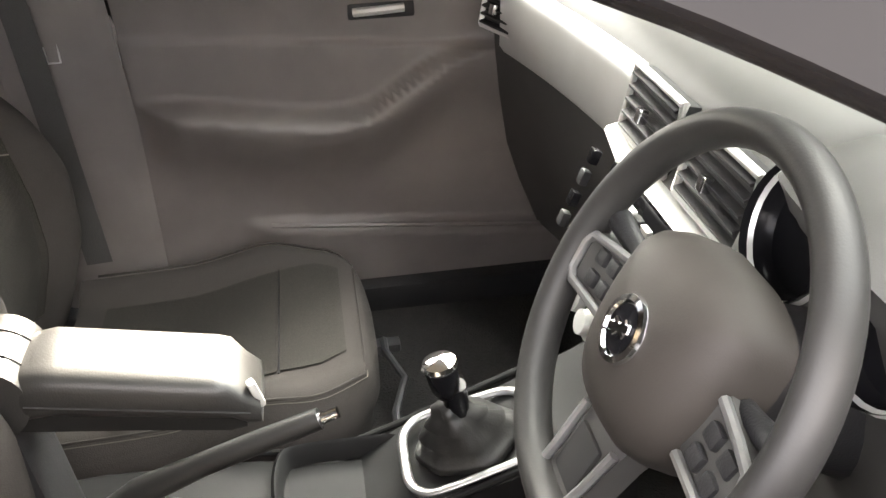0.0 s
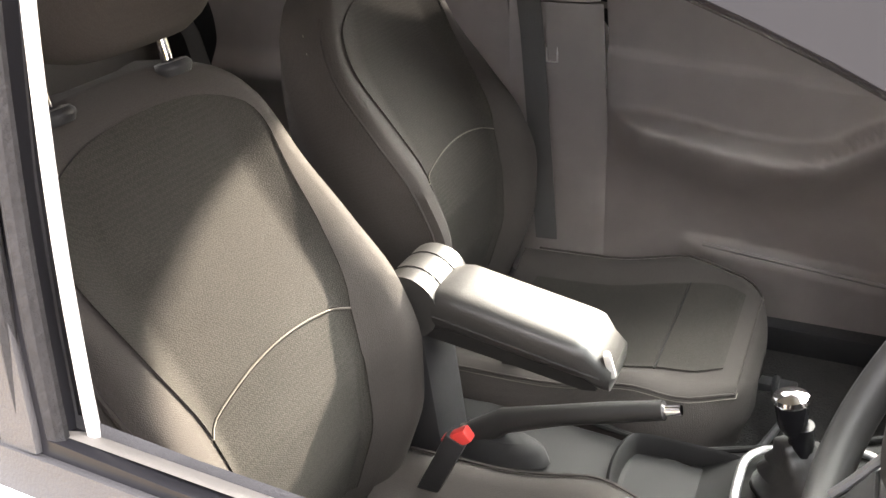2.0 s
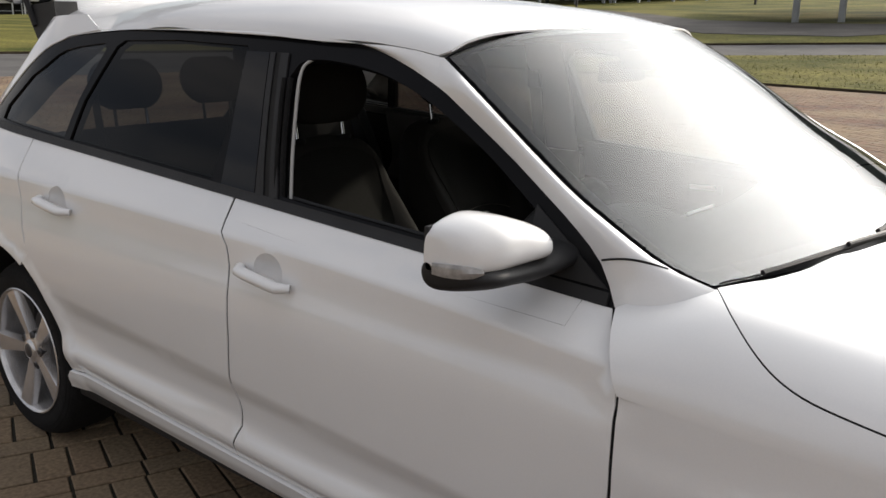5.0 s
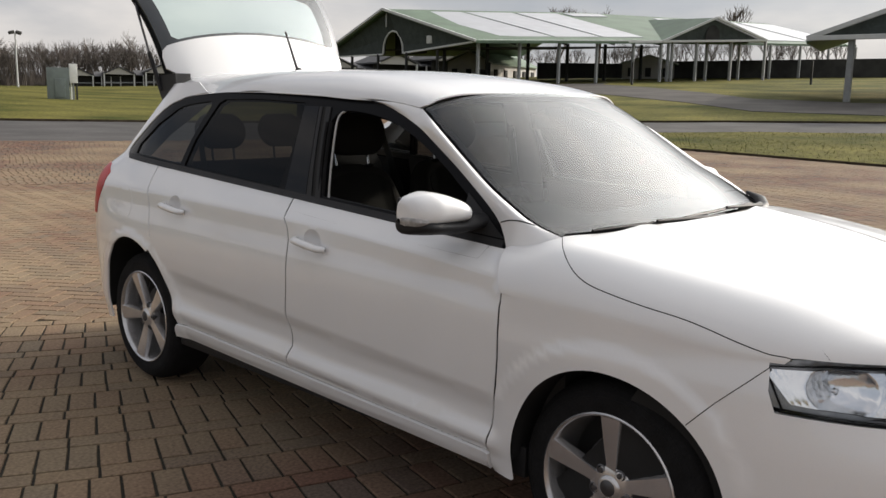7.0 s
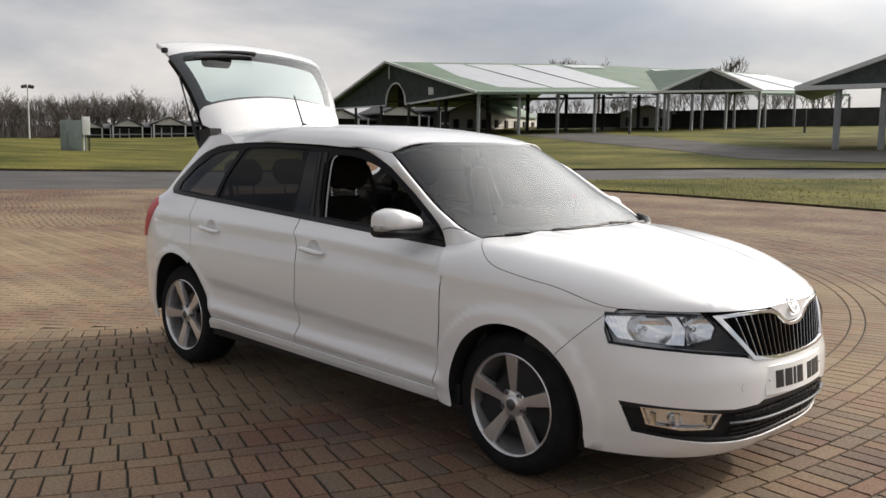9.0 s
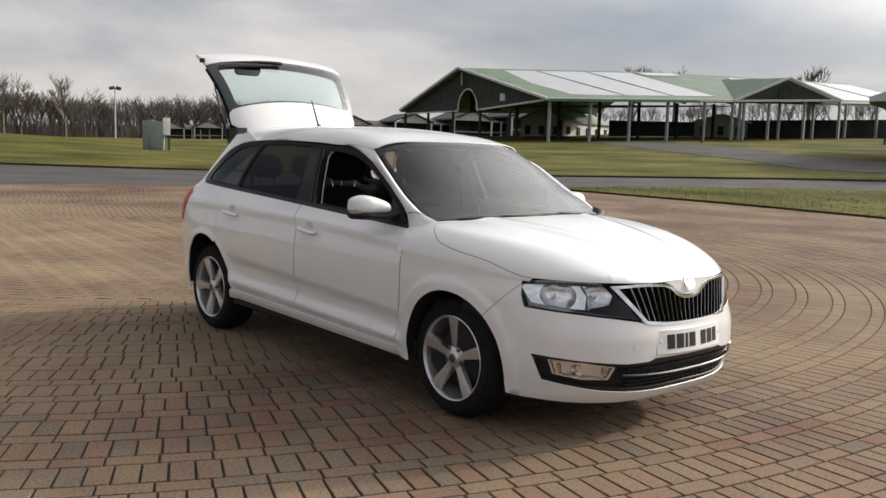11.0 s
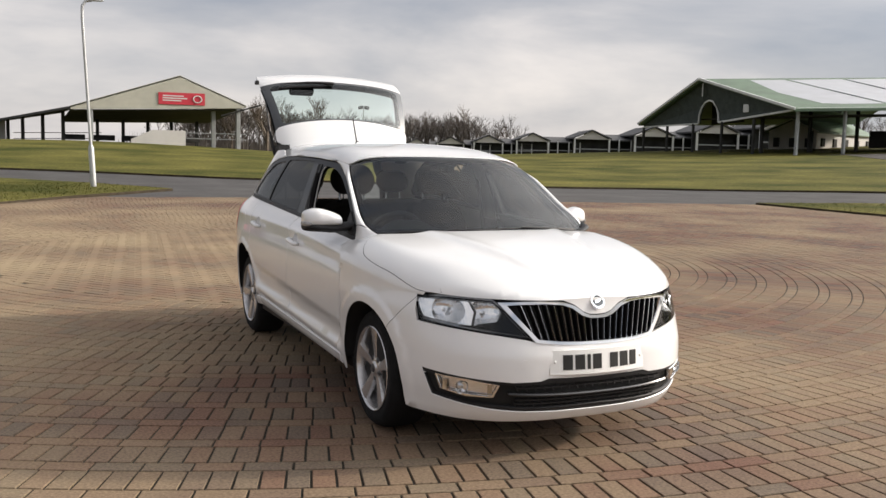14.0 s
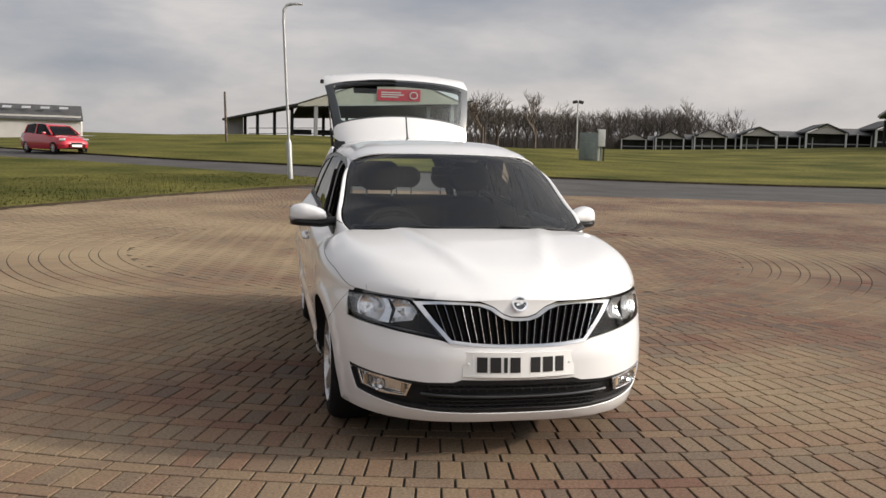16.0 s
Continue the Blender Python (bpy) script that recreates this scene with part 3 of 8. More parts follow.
for i, (px, py) in enumerate(((-52.3, -18.0), (-53.2, -15.7), (-56.0, -8.5), (-58.5, 0.0))):
    bar("post", (px, py, ground_z(px, py) - 0.1), (px, py, 5.0), 0.32, M_POST, cn)

# low white barns beyond
def barn(name, label, g0, g1, w1, zb, eave, peak, n):
    """A gabled barn: gable end from g0 to g1, long wall from g1 to w1."""
    t = thing(name, label, "barn", "white barns")
    g0, g1, w1 = (Vector((*p, 0)) for p in (g0, g1, w1))
    up = lambda p, z: Vector((p.x, p.y, z))
    back = (w1 - g1)
    gm = (g0 + g1) / 2
    into = back.normalized()
    slab("gable", [up(g0, zb), up(g1, zb), up(g1, eave), up(gm, peak), up(g0, eave)], 0.2, M_WALLWHITE, t, into)
    slab("wall", [up(g1, zb), up(w1, zb), up(w1, eave), up(g1, eave)], 0.2, M_WALLWHITE, t, (g0 - g1).normalized())
    for e, o in ((g1, (g1 - g0).normalized() * 0.4), (g0, (g0 - g1).normalized() * 0.4)):
        slab("roof", [up(e + o - into * 0.4, eave - 0.1), up(e + o + back, eave - 0.1), up(gm + back, peak + 0.1), up(gm - into * 0.4, peak + 0.1)], 0.15, M_GREENROOF, t)
        bar("barge_board", up(e + o - into * 0.45, eave - 0.1), up(gm - into * 0.45, peak + 0.05), 0.16, M_WHITETRIM, t)
    out = (g1 - g0).normalized()
    for i in range(n):
        c = g1.lerp(w1, (i + 0.5) / n)
        ang = math.degrees(math.atan2(back.y, back.x))
        box_part("window", (1.0, 0.2, 1.0), Matrix.Translation(up(c, zb + (eave - zb) * 0.58) + out * 0.06) @ pose(0, 0, 0, 0, 0, ang), M_DARKIN, t, 0.02)
    for i in range(3):
        c = g0.lerp(g1, (i + 0.5) / 3)
        ang = math.degrees(math.atan2((g1 - g0).y, (g1 - g0).x))
        box_part("window", (0.7, 0.2, 1.1), Matrix.Translation(up(c, zb + (eave - zb) * 0.55) - into * 0.06) @ pose(0, 0, 0, 0, 0, ang), M_DARKIN, t, 0.02)
    return t


barn("green_roof_barn", "low white barn with green roof behind the shed", (-80.7, -77.7), (-84.3, -73.8), (-101.2, -79.9), 1.9, 5.0, 6.3, 5)
barn("white_barn", "small white barn with dark windows beyond the shed", (-95.6, -61.9), (-98.9, -56.5), (-108, -64), 2.8, 5.3, 6.2, 2)

# row of animal stalls
YARD = Vector((2.1, 5.8, 1.43))
stalls = [(-42.0, -95.3), (-45.6, -93.3), (-49.6, -91.2), (-54.2, -88.6), (-60.2, -85.0), (-66.0, -80.8), (-71.8, -76.6), (-77.4, -72.2)]
first = None
for i, (x, y) in enumerate(stalls):
    c = YARD + (Vector((x, y, 0)) - YARD) * 1.22
    gz = ground_z(c.x, c.y)
    k = 1.0 + 0.12 * i
    if first is None:
        st = thing("stall", "small white-fronted stall with dark roof and open front", "stall", "row of stalls")
        slab("roof", [(-1.9, 0.2, 1.55), (0, 0.2, 2.35), (0, -7.5, 2.35), (-1.9, -7.5, 1.55)], 0.12, M_DARKROOF, st)
        slab("roof", [(0, 0.2, 2.35), (1.9, 0.2, 1.55), (1.9, -7.5, 1.55), (0, -7.5, 2.35)], 0.12, M_DARKROOF, st)
        slab("gable", [(-1.7, 0, 1.40), (1.7, 0, 1.40), (0, 0, 2.2)], 0.1, M_WALLWHITE, st, Vector((0, -1, 0)))
        # dark sheet close behind the open front, coloured as the shade inside
        slab("inside", [(-1.7, -1.2, -0.6), (1.7, -1.2, -0.6), (1.7, -1.2, 1.5), (-1.7, -1.2, 1.5)], 0.1, M_DARKIN, st, Vector((0, -1, 0)))
        for sx in (-1.7, 1.7):
            bar("post", (sx, 0, -0.8), (sx, 0, 1.5), 0.16, M_WHITETRIM, st)
        bar("rail", (-1.7, 0, 0.45), (1.7, 0, 0.45), 0.10, M_POST, st)
        slab("side_roof", [(-5.4, -0.6, 1.40), (-1.9, -0.6, 1.40), (-1.9, -6, 2.05), (-5.4, -6, 2.05)], 0.12, M_DARKROOF, st)
        # the same painted shade behind the side bay
        slab("side_shade", [(-5.4, -2.2, -0.6), (-1.9, -2.2, -0.6), (-1.9, -2.2, 1.6), (-5.4, -2.2, 1.6)], 0.1, M_DARKIN, st, Vector((0, -1, 0)))
        for sx in (-5.2, -4.0, -2.8):
            bar("post", (sx, -0.6, -0.8), (sx, -0.6, 1.4), 0.12, M_WHITETRIM, st)
        bar("rail", (-5.4, -0.6, 0.5), (-1.9, -0.6, 0.5), 0.09, M_POST, st)
        first = st
        ob = st
    m = Matrix.Translation((c.x, c.y, gz)) @ pose(0, 0, 0, 0, 0, -24) @ Matrix.Scale(k, 4)
    if i == 0:
        first.matrix_world = m
    else:
        ob = copy_thing(first, Matrix.Translation((c.x, c.y, gz)) @ pose(0, 0, 0, 0, 0, -24))
        ob.scale = (k, k, k)

# stand with a beige gable and red banner
sd = thing("grandstand", "open stand with beige gable, dark underside and red banner", "stand")
FY = -78.0
fas = [(-2.4, 4.55), (-11.4, 7.55), (-17.2, 5.2), (-17.0, 4.95), (-2.4, 4.30)]
slab("gable", [(x, FY, z) for x, z in fas], 0.25, M_BEIGE, sd, Vector((0, -1, 0)))
slab("roof", [(-2.4, FY, 4.58), (-11.4, FY, 7.6), (-11.4, FY - 16, 7.6), (-2.4, FY - 16, 4.58)], 0.15, M_BEIGE, sd)
slab("roof", [(-11.4, FY, 7.6), (-17.3, FY, 5.2), (-17.3, FY - 16, 5.2), (-11.4, FY - 16, 7.6)], 0.15, M_BEIGE, sd)
# dark sheet below the beige roof, painted as its shade
slab("underside", [(-2.4, FY - 0.3, 4.28), (-17.0, FY - 0.3, 4.9), (-17.0, FY - 16, 4.0), (-2.4, FY - 16, 3.6)], 0.1, M_DARKIN, sd)
slab("lean_to_roof", [(-2.4, FY + 0.1, 4.55), (-2.4, FY - 14, 4.55), (4.6, FY - 14, 3.2), (4.6, FY - 9, 3.15)], 0.2, M_DARKROOF, sd)
slab("lean_to_wall", [(2.6, FY - 10, 1.2), (4.2, FY - 10, 1.2), (4.2, FY - 10, 3.2), (2.6, FY - 10, 3.45)], 0.2, M_WALLWHITE, sd, Vector((0, -1, 0)))
# posts further in take the near-black colour in place of shade
for x, y, zt in ((-4.0, -78.3, 4.4), (-16.6, -78.3, 5.0), (-14.6, -79.5, 4.8), (-2.0, -82, 4.2), (-0.4, -83.5, 4.0), (1.2, -85, 3.7), (2.4, -87, 3.4), (-5.5, -90, 3.8), (-8.0, -91, 3.8), (-10.5, -92, 3.8), (-13.0, -93, 3.9), (-15.4, -92, 4.0)):
    bar("post", (x, y, ground_z(x, y) - 0.1), (x, y, zt), 0.36 if y > -80 else 0.30, M_POST if y > -80 else M_DARKIN, sd)
bar("brace", (-15.0, FY, 4.2), (-18.6, FY, 5.3), 0.14, M_DARKIN, sd)
slab("low_wall", [(-7.2, FY + 0.4, 1.0), (-11.8, FY + 0.4, 1.0), (-11.8, FY + 0.4, 2.75), (-9.0, FY + 0.4, 2.75), (-7.2, FY + 0.4, 1.9)], 0.2, M_WALLWHITE, sd, Vector((0, -1, 0)))
for zz in (2.1, 2.6):
    bar("rail", (-12.0, FY - 0.5, zz), (-17.4, FY - 0.5, zz), 0.07, M_POST, sd)
    bar("rail", (2.0, FY - 2, zz - 0.4), (-5.0, FY - 2, zz - 0.2), 0.06, M_DARKIN, sd)
for i in range(5):
    box_part("bench", (2.0, 0.5, 0.5), Matrix.Translation((-3.0 - 2.6 * i, FY - 7, 2.0)), M_DARKIN, sd, 0.05)
bn = thing("banner", "red banner with white lines and oval emblem on the stand", "banner")
slab("sheet", [(-9.55, FY + 0.08, 6.05), (-13.55, FY + 0.08, 6.10), (-13.55, FY + 0.08, 5.05), (-9.55, FY + 0.08, 5.02)], 0.05, M_SIGN, bn, Vector((0, -1, 0)))
for k, (x0, x1) in enumerate(((-9.9, -11.7), (-9.9, -12.0), (-9.9, -11.5))):
    z = 5.78 - 0.2 * k
    slab("line", [(x0, FY + 0.10, z + 0.05), (x1, FY + 0.10, z + 0.05), (x1, FY + 0.10, z - 0.05), (x0, FY + 0.10, z - 0.05)], 0.015, M_WHITETRIM, bn, Vector((0, -1, 0)))
tube_part("emblem", [(-12.9 + 0.36 * math.cos(a), FY + 0.11, 5.56 + 0.30 * math.sin(a)) for a in [i * math.pi / 9 for i in range(19)]], 0.05, M_WHITETRIM, bn, 6)

# long white house
hs = thing("white_house", "long white building with dark roof and skylights", "house")
slab("wall", [(44, -99, 0.3), (20.6, -103, 0.3), (20.6, -103, 3.2), (44, -99, 3.2)], 6.0, M_WALLWHITE, hs, Vector((0.15, -1, 0)))
slab("roof", [(44.5, -98.6, 2.9), (20.3, -102.7, 2.75), (20.9, -105, 4.35), (45, -101.5, 4.5)], 0.15, M_DARKROOF, hs)
for i in range(5):
    c = Vector((22.0 + 1.9 * i, -103.3 + 0.3 * i, 3.95))
    slab("skylight", [c, c + Vector((0.9, 0.15, 0)), c + Vector((0.9, -0.15, 0.2)), c + Vector((0, -0.3, 0.2))], 0.05, M_PALEROOF, hs)

# cabinet on the grass
cb = thing("electric_cabinet", "grey-green electrical cabinet with raised white box on legs", "cabinet")
o = Vector((-19.2, -48.6, ground_z(-19.2, -48.6)))
rot = pose(0, 0, 0, 0, 0, -22)
for nm, sz, off, mt in (("body", (1.15, 0.8, 1.75), (0, 0, 0.85), M_CABINET), ("door", (0.55, 0.04, 1.05), (-0.08, 0.42, 0.60), M_CABINET), ("white_box", (0.42, 0.5, 1.05), (-0.80, 0.1, 1.42), M_CABWHITE), ("plinth", (1.1, 0.75, 0.12), (0, 0, 0.02), M_DARKIN)):
    box_part(nm, sz, Matrix.Translation(o) @ rot @ Matrix.Translation(off), mt, cb, 0.02)
for x, mt in ((-0.66, M_CABWHITE), (-0.78, M_POST), (-0.95, M_DARKIN)):
    p = o + rot @ Vector((x, 0.15, 0))
    bar("leg", p + Vector((0, 0, -0.1)), p + Vector((0, 0, 0.95)), 0.08, mt, cb)

# street lamp
lp = thing("street_lamp", "tall grey street lamp with stepped base", "street lamp")
lx, ly = 0.12, -24.0
lz = ground_z(lx, ly)
lean = Matrix.Translation((lx, ly, lz)) @ pose(0, 0, 0, 0, 2.8, 0)


def lamp_at(x, z):
    return lean @ Vector((x, 0, z))


tube_part("base_section", [lamp_at(0, -0.1), lamp_at(0, 1.15), lamp_at(0, 1.25)], [0.085, 0.085, 0.055], M_GALV, lp, 12)
tube_part("column", [lamp_at(0, 1.2), lamp_at(0, 5.0), lamp_at(-0.02, 5.35), lamp_at(-0.12, 5.5), lamp_at(-0.3, 5.53)], 0.045, M_GALV, lp, 10)
bm = bmesh.new()
add_box(bm, (0.42, 0.16, 0.07), lean @ Matrix.Translation((-0.42, 0, 5.54)), 0.025)
part("lantern", bm, M_GALV, lp, smooth=True)
pl = thing("pole", "plain dark wooden pole on the grass", "pole")
tube_part("pole_shaft", [(3.25, -58, ground_z(3.25, -58) - 0.1), (3.36, -58, 4.4)], [0.09, 0.07], M_BARK, pl, 8)
fp = thing("floodlight_mast", "slim floodlight mast with twin lamps", "mast")
fx, fy = -35.0, -95.0
tube_part("mast", [(fx, fy, ground_z(fx, fy) - 0.1), (fx, fy, 6.3)], [0.11, 0.07], M_GALV, fp, 8)
for s in (-1, 1):
    box_part("floodlight", (0.55, 0.35, 0.28), Matrix.Translation((fx + s * 0.36, fy, 6.35)) @ pose(0, 0, 0, 20, s * 12, 0), M_DARKIN, fp, 0.05)
for i, (x, y) in enumerate(((-75.5, -47.5), (-84.5, -33.5), (-73.0, -64))):
    b2 = thing("marker_post", "short dark post in the grass", "post", "marker posts")
    bar("stake", (x, y, ground_z(x, y) - 0.1), (x, y, ground_z(x, y) + 2.2), 0.18, M_DARKIN, b2)


# ---- bare trees ----
def branch_mesh(seed, height, spread, depth=5, stout=0.024):
    """Trunk, limbs and many fine twigs as one set of thin tapered prisms."""
    r = random.Random(seed)
    V, F = [], []

    def prism(a, b, ra, rb, n=3):
        d = (b - a)
        s = d.cross(Vector((0.3, 0.5, 0.8))).normalized()
        u = s.cross(d).normalized()
        k = len(V)
        for p, q in ((a, ra), (b, rb)):
            for i in range(n):
                t = 2 * math.pi * i / n
                V.append(p + s * (q * math.cos(t)) + u * (q * math.sin(t)))
        for i in range(n):
            j = (i + 1) % n
            F.append((k + i, k + j, k + n + j, k + n + i))

    def grow(p, d, length, rad, lvl):
        q = p + d * length
        prism(p, q, rad, rad * 0.62, 5 if lvl == 0 else 3)
        if lvl >= depth:
            return
        n = 3 if lvl < 2 else r.choice((3, 4))
        for i in range(n):
            e = Vector((r.uniform(-1, 1), r.uniform(-1, 1), r.uniform(-0.15, 0.9))) * spread
            nd = (d + e).normalized()
            st = p.lerp(q, r.uniform(0.55, 1.0))
            grow(st, nd, length * r.uniform(0.55, 0.8), max(0.013, rad * 0.58), lvl + 1)

    grow(Vector((0, 0, -0.2)), Vector((r.uniform(-0.05, 0.05), r.uniform(-0.05, 0.05), 1)).normalized(), height * 0.34, height * stout, 0)
    return V, F


def bare_tree(x, y, h, seed, spread=0.75):
    t = thing("bare_tree", "leafless winter tree with fine spreading branches", "tree", "bare trees")
    V, F = branch_mesh(seed, h, spread)
    mesh_from("bare_crown", V, F, M_BARK, t, "", False)
    t.matrix_world = Matrix.Translation((x, y, ground_z(x, y) - 0.45))
    return t


for i, (x, y, h) in enumerate(((-26.5, -106, 9.6), (-34.0, -108, 9.4), (-29.5, -110, 8.2), (-22.5, -108, 7.2))):
    bare_tree(x, y, h, 11 + i, 0.8)
for i, (x, y, h) in enumerate(((-68, -150, 9.5), (-76, -150, 10.0), (-60, -148, 8.0), (-80, -141, 7.5), (-122, -92, 15.0), (-128, -88, 14.0), (-140, -70, 14.0))):
    bare_tree(x, y, h, 31 + i, 0.6)
bare_tree(22.0, -33.0, 6.5, 77, 0.7)
WV, WF = [], []
rw_ = random.Random(8)
proto = [branch_mesh(60 + i, 9.0, 0.78, 4, 0.013) for i in range(6)]
for i in range(450):
    q = rw_.random()
    a = Vector((-20, -128)).lerp(Vector((-72, -134)), q) if i < 330 else Vector((-108, -122)).lerp(Vector((-152, -58)), q)
    x, y = a.x + rw_.uniform(-3, 3), a.y + rw_.uniform(-9, 9)
    sc = rw_.uniform(0.75, 1.15) * (0.92 + 0.15 * math.sin(9 * q)) * (1.0 if q < 0.75 else 0.85)
    ca_, sa_ = math.cos(i), math.sin(i)
    v, f = proto[i % 6]
    k = len(WV)
    gz = ground_z(x, y) - 0.5
    WV += [(x + (p.x * ca_ - p.y * sa_) * sc, y + (p.x * sa_ + p.y * ca_) * sc, gz + p.z * sc) for p in v]
    WF += [tuple(j + k for j in g) for g in f]
tagged(mesh_from("far_woods", WV, WF, M_TWIG, None, "", False), "band of leafless brown winter woodland", "woods", kind="stuff")
# low scrub under the wood and along the field edge
SV, SF = [], []
for i in range(900):
    q = rw_.random()
    a = Vector((-14, -124)).lerp(Vector((-95, -128)), q)
    x, y = a.x + rw_.uniform(-2, 2), a.y + rw_.uniform(-8, 3)
    gz = ground_z(x, y)
    for j in range(7):
        k = len(SV)
        dx, dy = rw_.uniform(-1.3, 1.3), rw_.uniform(-1, 1)
        h = rw_.uniform(1.0, 2.6)
        SV += [(x + dx, y + dy, gz - 0.2), (x + dx + 0.16, y + dy, gz - 0.2), (x + dx * 1.5 + rw_.uniform(-0.6, 0.6), y + dy * 1.4, gz + h)]
        SF.append((k, k + 1, k + 2))
tagged(mesh_from("scrub", SV, SF, M_TWIG, None, "", False), "low brown leafless scrub at the field edge", "scrub", kind="stuff")


# ---- red hatchback on the road ----
rc_ = thing("red_car", "small red hatchback standing on the asphalt road", "car")
RED = [(-1.98, 0.55, 0.80, 0.62), (-1.93, 0.35, 0.90, 0.72), (-1.75, 0.25, 1.02, 0.80), (-1.2, 0.22, 1.02, 0.85), (-0.4, 0.22, 0.98, 0.86), (0.4, 0.22, 0.95, 0.86), (0.9, 0.22, 0.92, 0.85), (1.4, 0.24, 0.84, 0.83), (1.75, 0.27, 0.74, 0.76), (1.92, 0.32, 0.62, 0.62), (1.98, 0.36, 0.52, 0.45)]
bm = bmesh.new()
add_loft(bm, [[Vector((-w * 0.95, y, lo)), Vector((-w, y, lo + 0.15)), Vector((-w, y, hi - 0.18)), Vector((-w * 0.9, y, hi - 0.02)), Vector((-w * 0.5, y, hi + 0.03)), Vector((w * 0.5, y, hi + 0.03)), Vector((w * 0.9, y, hi - 0.02)), Vector((w, y, hi - 0.18)), Vector((w, y, lo + 0.15)), Vector((w * 0.95, y, lo))] for y, lo, hi, w in RED])
part("body", bm, M_REDPAINT, rc_, smooth=True, angle=50)
bm = bmesh.new()
add_loft(bm, [[Vector((-w, y, 0.92)), Vector((-w * 0.78, y * 0.98, z)), Vector((w * 0.78, y * 0.98, z)), Vector((w, y, 0.92))] for y, z, w in ((-1.85, 1.0, 0.70), (-1.55, 1.40, 0.74), (-0.9, 1.47, 0.76), (0.0, 1.46, 0.76), (0.35, 1.36, 0.76), (1.05, 0.96, 0.76))])
part("cabin_glass", bm, M_GLOSSBLACK, rc_, smooth=True, angle=50)
bm = bmesh.new()
add_loft(bm, [[Vector((-w, y, z - 0.03)), Vector((-w * 0.8, y, z + 0.01)), Vector((w * 0.8, y, z + 0.01)), Vector((w, y, z - 0.03))] for y, z, w in ((-1.62, 1.40, 0.56), (-0.9, 1.485, 0.60), (0.0, 1.475, 0.60), (0.33, 1.385, 0.59))])
part("roof", bm, M_REDPAINT, rc_, smooth=True)
for s in (-1, 1):
    for p, q in (((0.74, 1.02, 0.95), (0.59, 0.34, 1.37)), ((0.75, -0.45, 0.95), (0.60, -0.45, 1.45)), ((0.72, -1.55, 0.98), (0.57, -1.45, 1.41))):
        bar("pillar", (s * p[0], p[1], p[2]), (s * q[0], q[1], q[2]), 0.07, M_REDPAINT, rc_)
    box_part("door_mirror", (0.18, 0.10, 0.12), Matrix.Translation((s * 0.92, 0.62, 1.0)), M_REDPAINT, rc_, 0.03)
    box_part("headlight", (0.30, 0.25, 0.14), Matrix.Translation((s * 0.62, 1.72, 0.70)) @ pose(0, 0, 0, 0, 0, s * -30), M_REFLECT, rc_, 0.04)
    for wy in (-1.22, 1.25):
        bm = bmesh.new()
        add_lathe(bm, [(0.20, 0.01), (0.29, 0.0), (0.30, -0.04), (0.30, -0.18)], Matrix.Translation((s * 0.845, wy, 0.30)) @ pose(0, 0, 0, 0, 90 * s, 0), 28)
        part("tyre", bm, M_RUBBER, rc_, smooth=True)
        bm = bmesh.new()
        for k in range(7):
            add_box(bm, (0.19, 0.05, 0.02), Matrix.Translation((s * 0.845, wy, 0.30)) @ pose(0, 0, 0, 0, 90 * s, 0) @ pose(0, 0, 0, 0, 0, 360 / 7 * k) @ Matrix.Translation((0.10, 0, 0.0)), 0.004, 1)
        part("rim", bm, M_ALLOY, rc_)
bm = bmesh.new()
add_box(bm, (0.62, 0.04, 0.16), Matrix.Translation((0, 1.965, 0.50)), 0.03)
part("grille", bm, M_GLOSSBLACK, rc_)
bm = bmesh.new()
add_box(bm, (0.52, 0.02, 0.11), Matrix.Translation((0, 1.99, 0.42)), 0.005)
part("plate", bm, M_PLATE, rc_)
rc_.matrix_world = Matrix.Translation((11.2, -43.2, rise(11.2, -43.2) - 0.03)) @ pose(0, 0, 0, 0, 0, 42)

# ---- the white hatchback: surface of the body ----
car = thing("car", "white hatchback with raised tailgate and open window on brick paving", "car")
Y0, YR, NF, NR = 1.0, -1.15, 2.5, 3.2
Z_A = (0.15, 0.20, 0.27, 0.33, 0.38, 0.47, 0.60, 0.72, 0.80, 0.86, 0.90, 0.93, 0.946, 0.956, 1.05, 1.15, 1.25, 1.33, 1.38, 1.42)
X_A = (0.780, 0.800, 0.808, 0.820, 0.826, 0.832, 0.846, 0.851, 0.844, 0.826, 0.801, 0.768, 0.748, 0.738, 0.706, 0.670, 0.630, 0.594, 0.566, 0.53)
Z_B = (0.15, 0.20, 0.25, 0.30, 0.40, 0.50, 0.57, 0.65, 0.70, 0.745, 0.79)
Y_B = (1.03, 1.085, 1.12, 1.142, 1.155, 1.155, 1.142, 1.130, 1.124, 1.119, 1.118)
Z_R = (0.15, 0.25, 0.35, 0.55, 0.70, 0.85, 0.95, 1.05, 1.25, 1.45)
Y_R = (0.90, 0.98, 1.0, 1.0, 0.985, 0.955, 0.91, 0.80, 0.53, 0.28)


def belt(y):
    return 0.915 + (0.866 - max(-1.7, min(1.0, y))) * 0.05


def crease_top(y):
    return 0.900 - (0.030 * y + 0.030 * y * y if y > 0 else 0.012 * y)


def crease_low(y):
    return 0.375 - 0.037 * y


def door_bottom(y):
    return 0.322 - 0.028 * y


